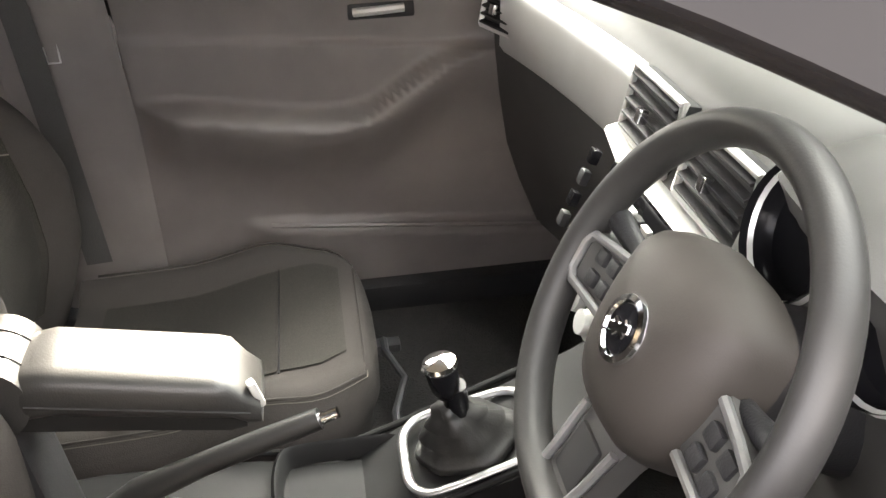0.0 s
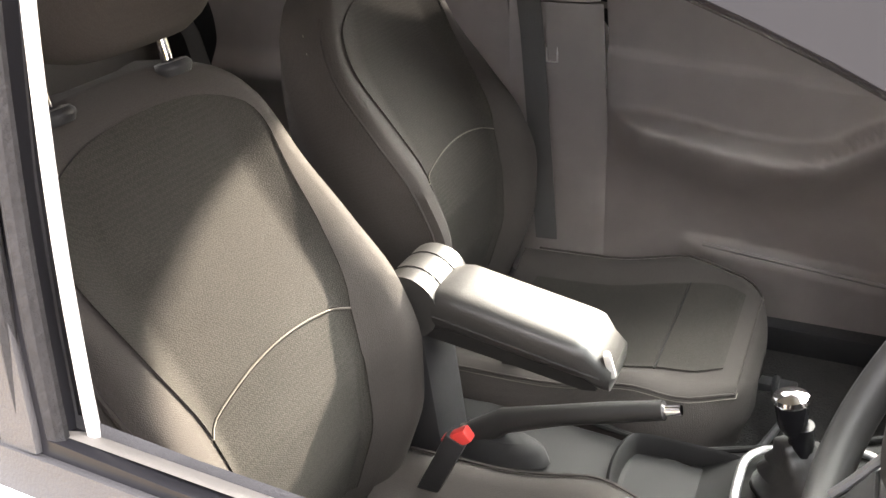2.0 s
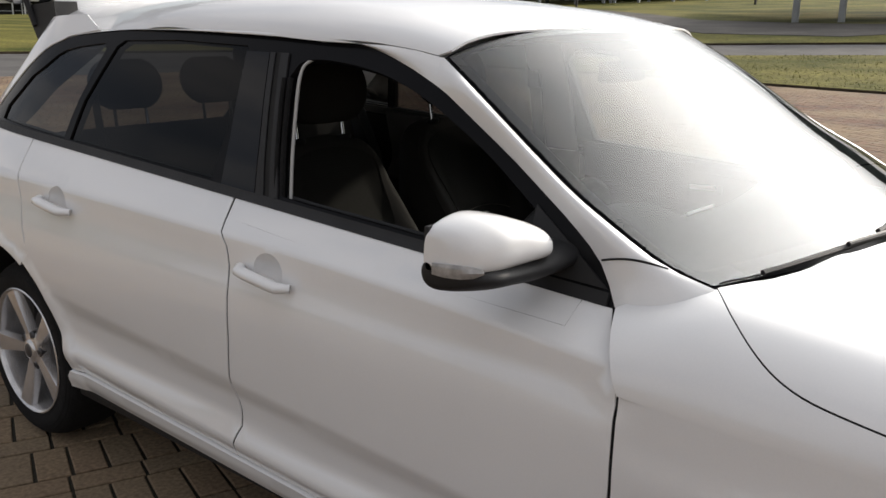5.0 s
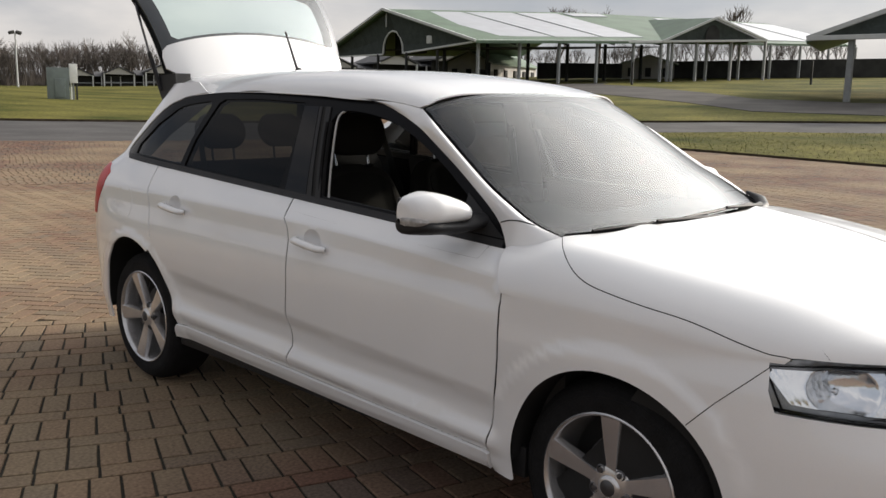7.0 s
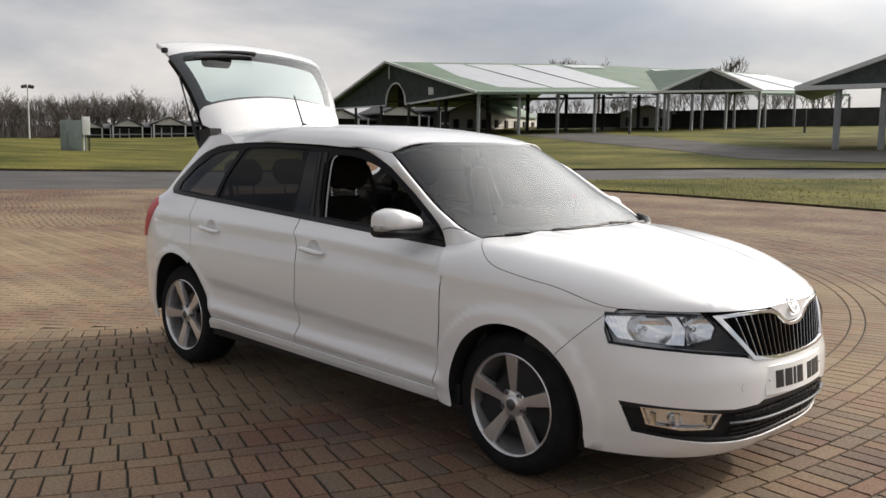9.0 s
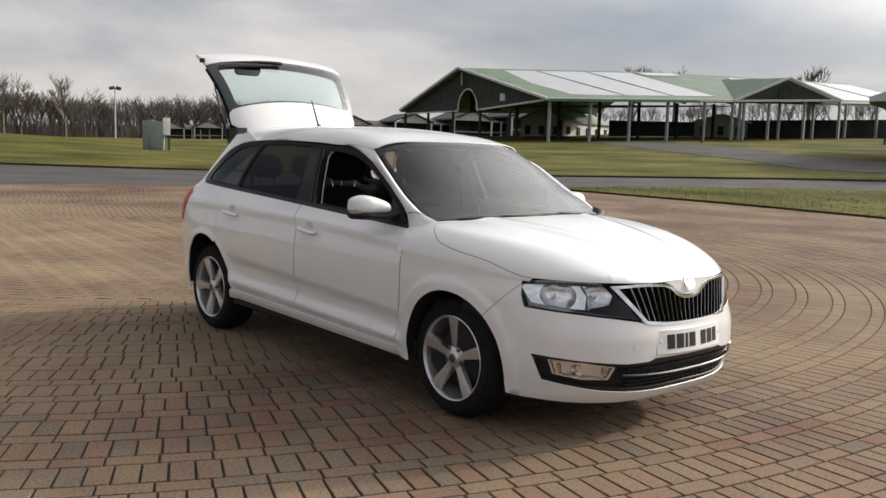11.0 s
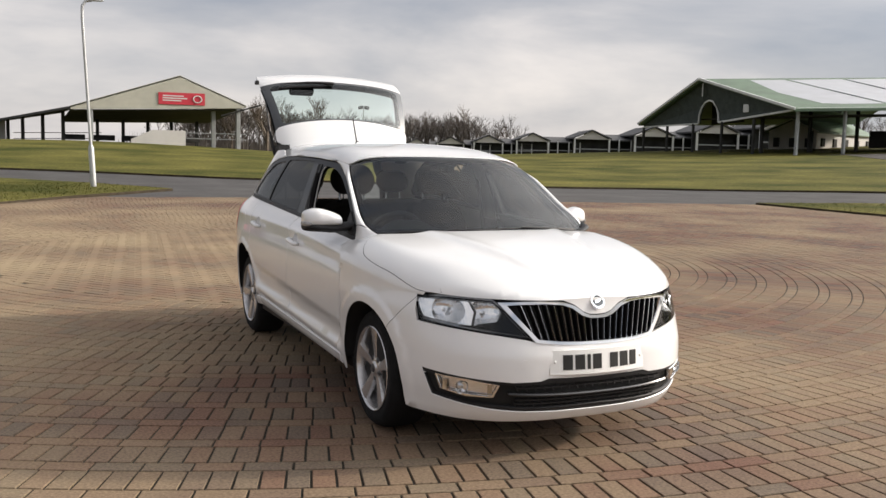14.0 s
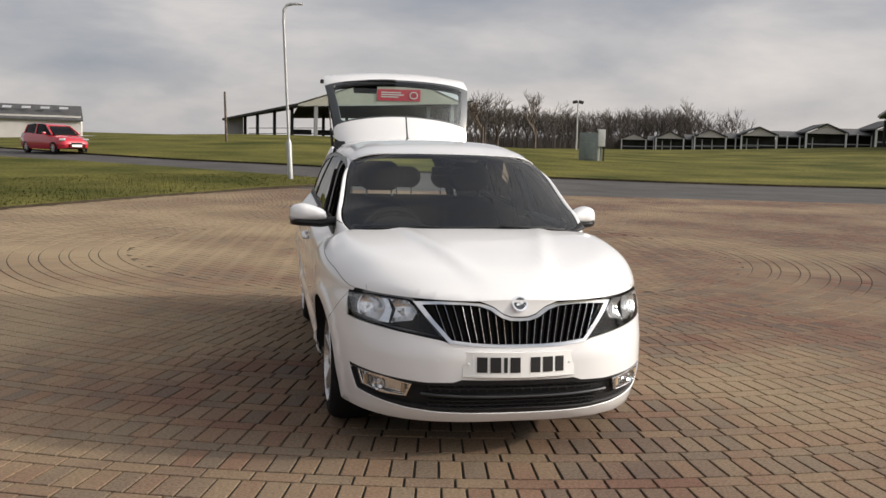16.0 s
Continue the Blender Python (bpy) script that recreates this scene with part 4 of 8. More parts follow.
def door_profile(y, z):
    """Side of the doors: shoulder crease, waist, scooped band, low crease and sill."""
    b, za, zb, zc, zd = belt(y), crease_top(y), 0.540 - 0.05 * y, crease_low(y), door_bottom(y)
    zs = (zd - 0.17, zd - 0.062, zd - 0.030, zd - 0.004, zc - 0.003, zc + 0.003, zc + 0.055, zb - 0.055, zb - 0.003, zb + 0.003, 0.645, 0.70, 0.76, za - 0.060, za - 0.003, za + 0.003, (za + b) / 2, b)
    xs = (0.750, 0.790, 0.808, 0.8130, 0.8395, 0.8390, 0.8190, 0.8230, 0.8430, 0.8440, 0.8500, 0.8510, 0.8470, 0.8305, 0.8265, 0.8245, 0.787, 0.738)
    return interp(z, zs, xs)


def half_width(y, z):
    k = (belt(y) - 0.956) * sstep(0.45, 0.95, z)
    x = interp(z - k, Z_A, X_A)
    if z < belt(y):
        m = sstep(1.0, 0.89, y) * (sstep(-1.75, -1.45, y) if z > 0.66 else sstep(-1.02, -0.88, y) + (sstep(-1.75, -1.45, y) - sstep(-1.02, -0.88, y)) * sstep(0.56, 0.66, z))
        if m:
            x += m * (door_profile(y, z) - x)
    return x


N_T = 160
TH = [math.pi / 2 * i / N_T for i in range(N_T + 1)]


def arc_table(a, b, n):
    out, prev, s = [], None, 0.0
    for th in TH:
        p = (a * max(0.0, math.cos(th)) ** (2 / n), b * max(0.0, math.sin(th)) ** (2 / n))
        if prev:
            s += math.hypot(p[0] - prev[0], p[1] - prev[1])
        out.append(s)
        prev = p
    return out


ARC_F, ARC_R = arc_table(0.845, 1.14, 2.75), arc_table(0.84, 0.97, NR)
S_C, S_R = Y0 + ARC_F[-1], YR - ARC_R[-1]


def side_a(z):
    k = sstep(0.66, 0.74, z)
    return half_width(Y0, min(z, 0.74)) * (1 - k) + 0.846 * k


def nose_n(z):
    return interp(z, (0.15, 0.42, 0.63, 0.75), (3.1, 3.05, 2.72, 2.5))


def flare(y, z):
    """Raised lip round the wheel arches."""
    d = math.hypot(abs(y) - 1.301, z - 0.30)
    return 0.009 * sstep(0.352 + 0.080, 0.352 + 0.045, d) if z > 0.2 else 0.0


def body(s, z):
    p = skin_shape(s, z)
    if abs(abs(p[1]) - 1.301) < 0.45 and abs(p[0]) > 0.6:
        f = flare(p[1], p[2])
        return p[0] + (f if p[0] > 0 else -f), p[1], p[2]
    return p


def skin_shape(s, z):
    """The side of the car, wrapped round nose and tail: s runs along the side, z is height."""
    sign = 1.0
    if s > S_C:
        s, sign = 2 * S_C - s, -1.0
    if s < S_R:
        s, sign = 2 * S_R - s, -1.0
    if YR <= s <= Y0:
        k = sstep(0.88, 1.0, s)
        x = half_width(s, z)
        return sign * (x if not k else x * (1 - k) + (side_a(z) if z < 0.82 else x) * k), s, z
    if s > Y0:
        th = float(np.interp(s - Y0, ARC_F, TH))
        b = interp(z, Z_B, Y_B)
        y = Y0 + b * max(0.0, math.sin(th)) ** (2 / nose_n(z))
        return sign * side_a(z) * max(0.0, math.cos(th)) ** (2 / nose_n(z)), y, z
    th = float(np.interp(YR - s, ARC_R, TH))
    y = YR - interp(z, Z_R, Y_R) * max(0.0, math.sin(th)) ** (2 / NR)
    return sign * half_width(y, z) * max(0.0, math.cos(th)) ** (2 / NR), y, z


def s_of(y, z):
    """The place along the side at which the body reaches y at height z."""
    if YR <= y <= Y0:
        return y
    if y > Y0:
        q = min(1.0, (y - Y0) / interp(z, Z_B, Y_B)) ** (nose_n(z) / 2)
        return Y0 + float(np.interp(math.asin(min(1.0, q)), TH, ARC_F))
    q = min(1.0, (YR - y) / interp(z, Z_R, Y_R)) ** (NR / 2)
    return YR - float(np.interp(math.asin(min(1.0, q)), TH, ARC_R))


def s_x(x, z):
    """The same at the nose, from the half-width x."""
    q = min(1.0, abs(x) / side_a(z)) ** (nose_n(z) / 2)
    s = Y0 + float(np.interp(math.acos(q), TH, ARC_F))
    return s if x >= 0 else 2 * S_C - s


def yz(*pts):
    return [(s_of(y, z), z) for y, z in pts]


def xz(*pts):
    return [(s_x(x, z), z) for x, z in pts]


Y_H = (0.80, 1.0, 1.15, 1.4, 1.7, 1.95, 2.10, 2.2)
Z_H = (0.985, 0.988, 0.980, 0.955, 0.908, 0.845, 0.795, 0.76)


def bonnet(x, y):
    """Height of bonnet and front wings."""
    ax = abs(x)
    rho = (((ax / 0.846) ** NF + (max(0.0, y - Y0) / 1.118) ** NF)) ** (1 / NF)
    zc = interp(y, Y_H, Z_H) - 0.055 * x * x
    # raised lines that run from the badge back to the windscreen
    lx = 0.13 + 0.30 * (2.1 - y) / 1.1
    zc += 0.010 * math.exp(-((ax - lx) / 0.05) ** 2) * sstep(2.08, 1.7, y) if y < 2.08 else 0
    zc += 0.008 * sstep(lx + 0.08, lx - 0.08, ax)
    zc -= 0.022 * sstep(1.10, 0.90, y) * sstep(0.63, 0.74, ax)
    R = max(0.03, zc - interp(y, (0.8, 1.0, 1.4, 1.68, 1.85, 2.2), (0.815, 0.805, 0.785, 0.748, 0.745, 0.748)))
    r0 = 0.80
    if rho > r0:
        q = min(1.0, (rho - r0) / (1 - r0))
        zc -= R * (1 - math.sqrt(max(0.0, 1 - q * q)))
    return x, y, zc


def roof(x, y):
    zc = interp(y, (-1.55, -1.42, -1.1, -0.6, -0.2, 0.15, 0.40, 0.5), (1.435, 1.447, 1.463, 1.472, 1.466, 1.437, 1.392, 1.37))
    ax = abs(x)
    w = 0.60 - 0.05 * sstep(-0.6, -1.5, y) - 0.012 * sstep(0.0, 0.45, y)
    z = zc - 0.028 * (ax / 0.55) ** 2
    q = (ax - (w - 0.20)) / 0.20
    if q > 0:
        q = min(q, 1.0)
        z -= (0.085 - 0.030 * sstep(-0.10, 0.33, y)) * (1 - math.sqrt(1 - q * q))
    return x, y, z


def wheel_arch(cy, a0, a1, n=22, grow=0.0):
    """Edge of an opening: the front one is tighter behind the wheel, the rear one taller."""
    out = []
    for i in range(n + 1):
        a = radians(a0 + (a1 - a0) * i / n)
        ry = (RA if math.cos(a) > 0 else RA_BEHIND) + grow
        rz = (RA_TALL if cy < 0 else RA) + grow
        out.append((cy + ry * math.cos(a), 0.30 + rz * math.sin(a)))
    return out


WB, RA, RA_BEHIND, RA_TALL = 1.301, 0.352, 0.318, 0.392
GAP = 0.0034

# door outlines, as heights along the shut lines
def shut_b(z):
    return interp(z, (0.28, 0.34, 0.44, 0.53, 0.68, 0.79, 0.87, 0.92, 0.97), (-0.136, -0.126, -0.096, -0.110, -0.097, -0.099, -0.114, -0.152, -0.197))


def shut_a(z):
    return interp(z, (0.28, 0.32, 0.46, 0.65, 0.82, 0.87, 0.92), (0.892, 0.898, 0.920, 0.938, 0.936, 0.902, 0.866))


def shut_c(z):
    return interp(z, (0.62, 0.75, 0.90, 1.02), (-1.075, -1.115, -1.155, -1.215))


def col(fn, z0, z1, off, n=14):
    return [(fn(z0 + (z1 - z0) * i / n) + off, z0 + (z1 - z0) * i / n) for i in range(n + 1)]


def line(f, y0, y1, off, n=20):
    return [(y0 + (y1 - y0) * i / n, f(y0 + (y1 - y0) * i / n) + off) for i in range(n + 1)]


def sill_top(y):
    return door_bottom(y)


front_door_pts = line(sill_top, shut_b(0.31) + GAP, shut_a(0.3) - GAP, GAP) + col(shut_a, 0.31, belt(0.866), -GAP)[:-1] + line(belt, 0.866 - GAP, shut_b(0.97) + GAP, 0)[:-1] + col(shut_b, belt(-0.2), sill_top(-0.14) + GAP, GAP)[:-1]
arch_r = wheel_arch(-WB, 12, 62, grow=0.02)
rear_door_pts = (line(sill_top, -0.93, shut_b(0.31) - GAP, GAP)[:-1] + col(shut_b, sill_top(-0.15) + GAP, belt(-0.2), -GAP)[:-1] + line(belt, shut_b(0.97) - GAP, shut_c(1.02) + GAP, 0)[:-1]
                 + col(shut_c, belt(-1.2), 0.70, GAP)[:-1] + arch_r[::-1])



def recess(y0, z0, k=1.0):
    return [(y0 + 0.088 + 0.050 * k * math.cos(a), z0 + 0.003 + 0.042 * k * math.sin(a)) for a in [i * math.pi / 12 for i in range(24)]]


def door_ridges(y0, y1):
    ys = [y0 + (y1 - y0) * i / 12 for i in range(13)]
    return [[(y, crease_top(y) + d) for y in ys] for d in (-0.008, 0.008)] + [[(y, crease_low(y) + d) for y in ys] for d in (-0.008, 0.008)] + [[(y, 0.540 - 0.05 * y + d) for y in ys] for d in (-0.009, 0.009)]


d_fd = patch_data(body, yz(*front_door_pts), [recess(-0.052, 0.840)], 0.028, 0.003, ridges=door_ridges(-0.25, 0.90))
d_rd = patch_data(body, yz(*rear_door_pts), [recess(-1.005, 0.872)], 0.028, 0.003, ridges=door_ridges(-1.2, -0.1))
both("front_door", d_fd, M_PAINT, car)
both("rear_door", d_rd, M_PAINT, car)

# sill between the wheel arches
sill_pts = [(-WB + RA * 0.985, 0.285), (-0.80, 0.282), (0.0, 0.262), (0.890, 0.240)] + line(sill_top, 0.894, -0.93, -GAP) + [(-WB + RA * 1.01, 0.325)]
both("sill", patch_data(lambda y, z: Vector(body(y, z)) + Vector((0.010, 0, 0)), sill_pts, (), 0.02, 0.014), M_PAINT, car)

# front wing: side below the shoulder, top beside the bonnet
def rim_z(y):
    x = 0.846 * max(0.0, 1 - (max(0.0, y - Y0) / 1.118) ** NF) ** (1 / NF)
    return bonnet(x * 0.99999, y)[2]


RIM_Y = [shut_a(0.82) + GAP + (1.705 - shut_a(0.82) - GAP) * i / 40 for i in range(41)]
seam = [(1.705, 0.735), (1.66, 0.69), (1.60, 0.632), (1.565, 0.593), (1.5365, 0.5616)]
arch_f = wheel_arch(WB, 190, 48, 30)
wing_low = [(shut_a(0.30) + GAP, 0.236), (WB - RA_BEHIND - 0.004, 0.232)] + arch_f + [(y, z) for y, z in seam[::-1][1:]] + [(y, rim_z(y)) for y in RIM_Y[::-1]] + col(shut_a, 0.78, 0.30, GAP)
d_low = patch_data(body, yz(*wing_low), (), 0.02, 0)


fold = spline([(0.652, 1.012), (0.665, 1.05), (0.692, 1.12), (0.706, 1.25), (0.702, 1.42), (0.688, 1.60), (0.658, 1.80)], 14)
shutline = spline([(0.656, 1.014), (0.735, 1.076), (0.786, 1.140), (0.809, 1.205), (0.812, 1.29), (0.803, 1.40), (0.783, 1.505), (0.758, 1.61), (0.731, 1.69), (0.704, 1.747)], 5)

def wing_skin(y, w):
    """The wing's top, unrolled: y along the car, w round the shoulder from the bonnet to the rim."""
    rho = 0.8 + 0.2 * math.sin(min(w / 0.2, math.pi / 2))
    t = (max(0.0, y - Y0) / 1.118) ** NF
    return bonnet(0.846 * max(1e-9, rho ** NF - t) ** (1 / NF), y)


def unroll(x, y):
    rho = ((x / 0.846) ** NF + (max(0.0, y - Y0) / 1.118) ** NF) ** (1 / NF)
    return y, 0.2 * math.asin(max(-1.0, min(1.0, (rho - 0.8) / 0.2)))


RIM_W = 0.2 * math.pi / 2
SEAM_W = 0.0022
top_edge = [(y, RIM_W) for y in RIM_Y] + [(1.735, RIM_W)]
wing_shut = [(y, min(RIM_W - 0.001, w + SEAM_W)) for y, w in (unroll(*p) for p in shutline)]
wing_back = [unroll(*p) for p in ((0.672, 0.985), (0.70, 0.935), (0.725, 0.895), (0.748, 0.874))]
d_top = patch_data(wing_skin, top_edge + wing_shut[::-1] + wing_back, (), 0.03, 0, edge=0.022)
both("front_wing", merge_data(d_low, d_top), M_PAINT, car)

# bonnet
nose = [(x, Y0 + 1.118 * max(0.0, 0.998 ** NF - (x / 0.846) ** NF) ** (1 / NF)) for x in [0.655 * (1 - i / 44) for i in range(45)]]
cowl = [(0.0, 1.165), (0.2, 1.155), (0.4, 1.118), (0.55, 1.068), (0.635, 1.022)]
half = fold + nose
bonnet_pts = half + [(-x, y) for x, y in half[::-1]][1:] + [(-x, y) for x, y in cowl[::-1]] + cowl[1:]
d_middle = patch_data(bonnet, bonnet_pts, (), 0.035, 0)
bonnet_shut = [(y, w - SEAM_W) for y, w in (unroll(*p) for p in shutline)]
nose_side = [unroll(x, Y0 + 1.118 * max(0.0, 0.998 ** NF - (x / 0.846) ** NF) ** (1 / NF)) for x in (0.69, 0.672, 0.6551)]
d_side = patch_data(wing_skin, bonnet_shut + nose_side + [unroll(*p) for p in fold[::-1]], (), 0.03, 0, edge=0.022)
panel("bonnet", merge_data(d_middle, d_side, mirror_data(d_side)), M_PAINT, car)

# front bumper, with the openings of the lower intake and fog lamps
HL_BOT = [(0.738, 0.632), (0.60, 0.615), (0.48, 0.600), (0.365, 0.583)]
GR_BOT = [(0.318, 0.567), (0.20, 0.556), (0.10, 0.551), (0.0, 0.550)]
top_half = [(s_of(y, z) + 0.0022, z - 0.0012) for y, z in seam[::-1]] + xz((0.742, 0.68), (0.742, 0.628)) + xz(*[(x, z - 0.004) for x, z in HL_BOT]) + xz(*GR_BOT)
low_half = [(s_of(y, z), z) for y, z in wheel_arch(WB, 48, -8, 14)] + [(s_of(1.652, 0.205), 0.205), (s_of(1.70, 0.197), 0.197)] + xz((0.70, 0.197), (0.60, 0.192), (0.40, 0.188), (0.2, 0.186), (0.0, 0.186))
mir = lambda pts: [(2 * S_C - s, z) for s, z in pts]
bumper_pts = top_half + mir(top_half[::-1])[1:] + mir(low_half) + low_half[::-1][1:]
INTAKE = [(0.735, 0.418), (0.66, 0.408), (0.52, 0.395), (0.42, 0.388), (0.30, 0.392), (0.262, 0.405), (0.15, 0.402), (0.0, 0.400)]
INTAKE_LOW = [(0.0, 0.234), (0.2, 0.236), (0.36, 0.242), (0.50, 0.255), (0.60, 0.272), (0.70, 0.296)]
in_half = xz(*INTAKE)
in_low = xz(*INTAKE_LOW)
intake_pts = in_half + mir(in_half[::-1])[1:] + mir(in_low[::-1]) + in_low[1:]
panel("front_bumper", patch_data(body, bumper_pts, [intake_pts], 0.035, 0.03), M_PAINT, car)

# rear quarter with the pillar behind the side glass
TG = [(-1.43, 1.415), (-1.50, 1.38), (-1.62, 1.27), (-1.74, 1.15), (-1.84, 1.05), (-1.92, 0.985), (-2.0, 0.90), (-2.04, 0.80)]
DLO_TOP = [(0.866, 0.918), (0.820, 0.986), (0.755, 1.036), (0.68, 1.083), (0.58, 1.143), (0.46, 1.208), (0.36, 1.260), (0.21, 1.315), (0.05, 1.351), (-0.15, 1.367), (-0.50, 1.366), (-0.85, 1.358), (-1.10, 1.338), (-1.25, 1.305), (-1.38, 1.235), (-1.50, 1.145), (-1.575, 1.085), (-1.58, 1.06), (-1.555, 1.043)]
dlo_top = [(y, max(z, belt(y))) for y, z in spline(DLO_TOP, 4)]
arch_rq = wheel_arch(-WB, 62, 188, 30)
DLO_BACK = [p for p in dlo_top if p[0] <= -1.22]
quarter = ([(-1.09, 0.69)] + arch_rq + [(-1.70, 0.232), (-1.78, 0.228), (-1.95, 0.24), (-2.05, 0.30)] + [(-2.075, 0.5), (-2.07, 0.70)] + TG[::-1] + [(-1.40, 1.385), (-1.25, 1.395), (-1.1, 1.40)]
           + [(-1.0, 1.356), (-1.10, 1.342)] + DLO_BACK + line(belt, -1.54, shut_c(1.03) - GAP, 0.001)[1:] + col(shut_c, belt(-1.2) - 0.01, 0.70, -GAP))
both("rear_quarter", patch_data(body, yz(*quarter), (), 0.022, 0.008), M_PAINT, car)
# rear bumper and back panel below the open tailgate
s_a, s_b = s_of(-2.075, 0.5), 2 * S_R - s_of(-2.075, 0.5)
panel("rear_bumper", patch_data(body, [(s_a, 0.26), (s_a, 0.66), (S_R, 0.62), (s_b, 0.66), (s_b, 0.26), (S_R, 0.22)], (), 0.05, 0.03), M_PAINT, car)

# roof, rails above the doors
hdr = [(x, 0.355 + 0.085 * (1 - (x / 0.575) ** 2)) for x in [0.575 * (1 - i / 8) for i in range(17)]]
edge = [(0.589, 0.33), (0.594, 0.20), (0.598, 0.0), (0.599, -0.5), (0.594, -0.8), (0.578, -1.1), (0.560, -1.3), (0.552, -1.415)]
rear_edge = [(0.4, -1.435), (0.2, -1.447), (0.0, -1.45)]
roof_pts = hdr + [(-x, y) for x, y in edge] + [(-x, y) for x, y in rear_edge] + rear_edge[::-1][1:] + edge[::-1]
panel("roof", patch_data(roof, roof_pts, (), 0.045, 0.006), M_PAINT, car)
rail_low = [p for p in dlo_top if -1.13 < p[0] < 0.42]


def rail(u, v):
    """Between the top of the side glass and the roof."""
    y = 0.347 + (-1.12 - 0.347) * u
    z0 = float(np.interp(-y, [-p[0] for p in rail_low], [p[1] for p in rail_low]))
    w = 0.6 - 0.05 * sstep(-0.6, -1.5, y) - 0.012 * sstep(0.0, 0.45, y)
    xr, _, zr = roof(w - 0.0005, y)
    x0 = body(y, z0)[0]
    return x0 + (xr - x0) * v + 0.006 * math.sin(math.pi * v), y, z0 + (zr - z0) * v


both("roof_rail", patch_data(rail, [(0, 0), (1, 0), (1, 1), (0, 1)], (), 0.05, 0, flip=True), M_PAINT, car)

# windscreen and front pillars
WS_E = [(0.664, 1.010, 0.964), (0.693, 0.925, 0.998), (0.692, 0.825, 1.050), (0.674, 0.735, 1.092), (0.655, 0.624, 1.159), (0.633, 0.496, 1.240), (0.612, 0.412, 1.288), (0.590, 0.345, 1.322)]
ws_e = [Vector(p) for p in spline(WS_E, 4)]


def along(pts, v):
    k = min(max(v, 0.0), 1.0) * (len(pts) - 1)
    i = min(int(k), len(pts) - 2)
    return pts[i].lerp(pts[i + 1], k - i)


def screen(u, v):
    e = along(ws_e, v)
    c = 1 - u * u
    return e.x * u, e.y + c * (0.128 * (1 - v) + 0.095 * v), e.z + c * 0.004 * (1 - v) + (1 - u ** 4) * 0.062 * v + 0.02 * c * math.sin(math.pi * v)


def screen_pts(u0, v0, v1):
    return [(-u0, v0), (0, v0), (u0, v0), (u0, v1), (0, v1), (-u0, v1)]


panel("windscreen", patch_data(screen, screen_pts(0.985, 0.012, 0.985), (), 0.06, 0, flip=True), M_GLASS, car, "clear windscreen reflecting the cloudy sky")
panel("screen_border", patch_data(lambda u, v: Vector(screen(u, v)) - Vector((0, 0.004, 0.004)), [(-1, -0.03), (0, -0.03), (1, -0.03), (1, 1.0), (0, 1.0), (-1, 1.0)], [screen_pts(0.945, 0.085, 0.955)], 0.06, 0, flip=True), M_GLOSSBLACK, car)

pillar_o = [p for p in dlo_top if p[0] > 0.35]
pillar_o.append((0.345, float(np.interp(-0.345, [-p[0] for p in dlo_top[:60]], [p[1] for p in dlo_top[:60]]))))
pillar_o = [Vector((body(y, z)[0], y, z)) for y, z in pillar_o]


def pillar(u, v):
    if v < 0:
        # below its foot the pillar runs on under the wing
        return Vector(pillar(u, 0.0)) + (Vector(pillar(u, 0.0)) - Vector(pillar(u, 0.08))) * (-v / 0.08)
    a, b = along(pillar_o, v), along(ws_e, v)
    p = a.lerp(b, u)
    k = math.sin(math.pi * u)
    return p + Vector((0.016, 0.010, 0.016)).lerp(Vector((0.006, 0, 0)), sstep(0.75, 1.0, v)) * k


both("front_pillar", patch_data(pillar, [(0.0, 0.0), (0.25, -0.10), (0.6, -0.10), (1, -0.06), (1, 1), (0, 1)], (), 0.08, 0, flip=False), M_PAINT, car)
# joint between the pillar's foot and the wing
for sx in (1, -1):
    tube_part("pillar_joint", [Vector((sx * p.x, p.y, p.z)) for p in (Vector(pillar(0.04 + 0.92 * k / 8, 0.115 + 0.05 * (1 - k / 8))) for k in range(9))], 0.0022, M_DARK, car, 6)

# black window surrounds, pillars and side glass
belt_line = line(belt, -1.555, 0.866, 0.0, 30)
dlo = belt_line + dlo_top[:-1]
fw = spline([(0.66, 1.056), (0.594, 1.098), (0.53, 1.137), (0.44, 1.184), (0.32, 1.238), (0.18, 1.281), (0.02, 1.302), (-0.075, 1.297), (-0.108, 1.262)], 4) + [(-0.082, 1.13), (-0.046, belt(-0.05) + 0.03)] + line(belt, -0.044, 0.675, 0.028, 8)[1:]
rw = [(-0.31, belt(-0.31) + 0.025), (-0.285, 1.15), (-0.28, 1.31), (-0.30, 1.328), (-0.6, 1.335), (-0.85, 1.328), (-0.885, 1.31), (-0.98, 1.15), (-1.015, belt(-1.01) + 0.025)]
qw = [(-1.05, belt(-1.05) + 0.025), (-1.01, 1.15), (-0.935, 1.30), (-0.95, 1.318), (-1.08, 1.305), (-1.20, 1.275), (-1.33, 1.205), (-1.46, 1.105), (-1.475, belt(-1.47) + 0.03)]
tri = [(0.70, belt(0.7) + 0.028), (0.70, 1.035), (0.72, 1.012), (0.80, 0.945)]


def skin(off):
    return lambda s, z: Vector(body(s, z)) + Vector((-off, 0, 0))


both("window_frame", patch_data(skin(0.004), yz(*dlo), [yz(*fw), yz(*rw), yz(*qw)], 0.04, 0.03), M_GLOSSBLACK, car, "gloss black window surround and door pillar")
both("rear_side_glass", patch_data(skin(0.010), yz(*rw), (), 0.06, 0), M_PRIVACY, car, "dark side window")
both("quarter_glass", patch_data(skin(0.010), yz(*qw), (), 0.06, 0), M_QUARTER, car)
panel("passenger_glass", mirror_data(patch_data(skin(0.012), yz(*fw), (), 0.06, 0)), M_TINT, car)
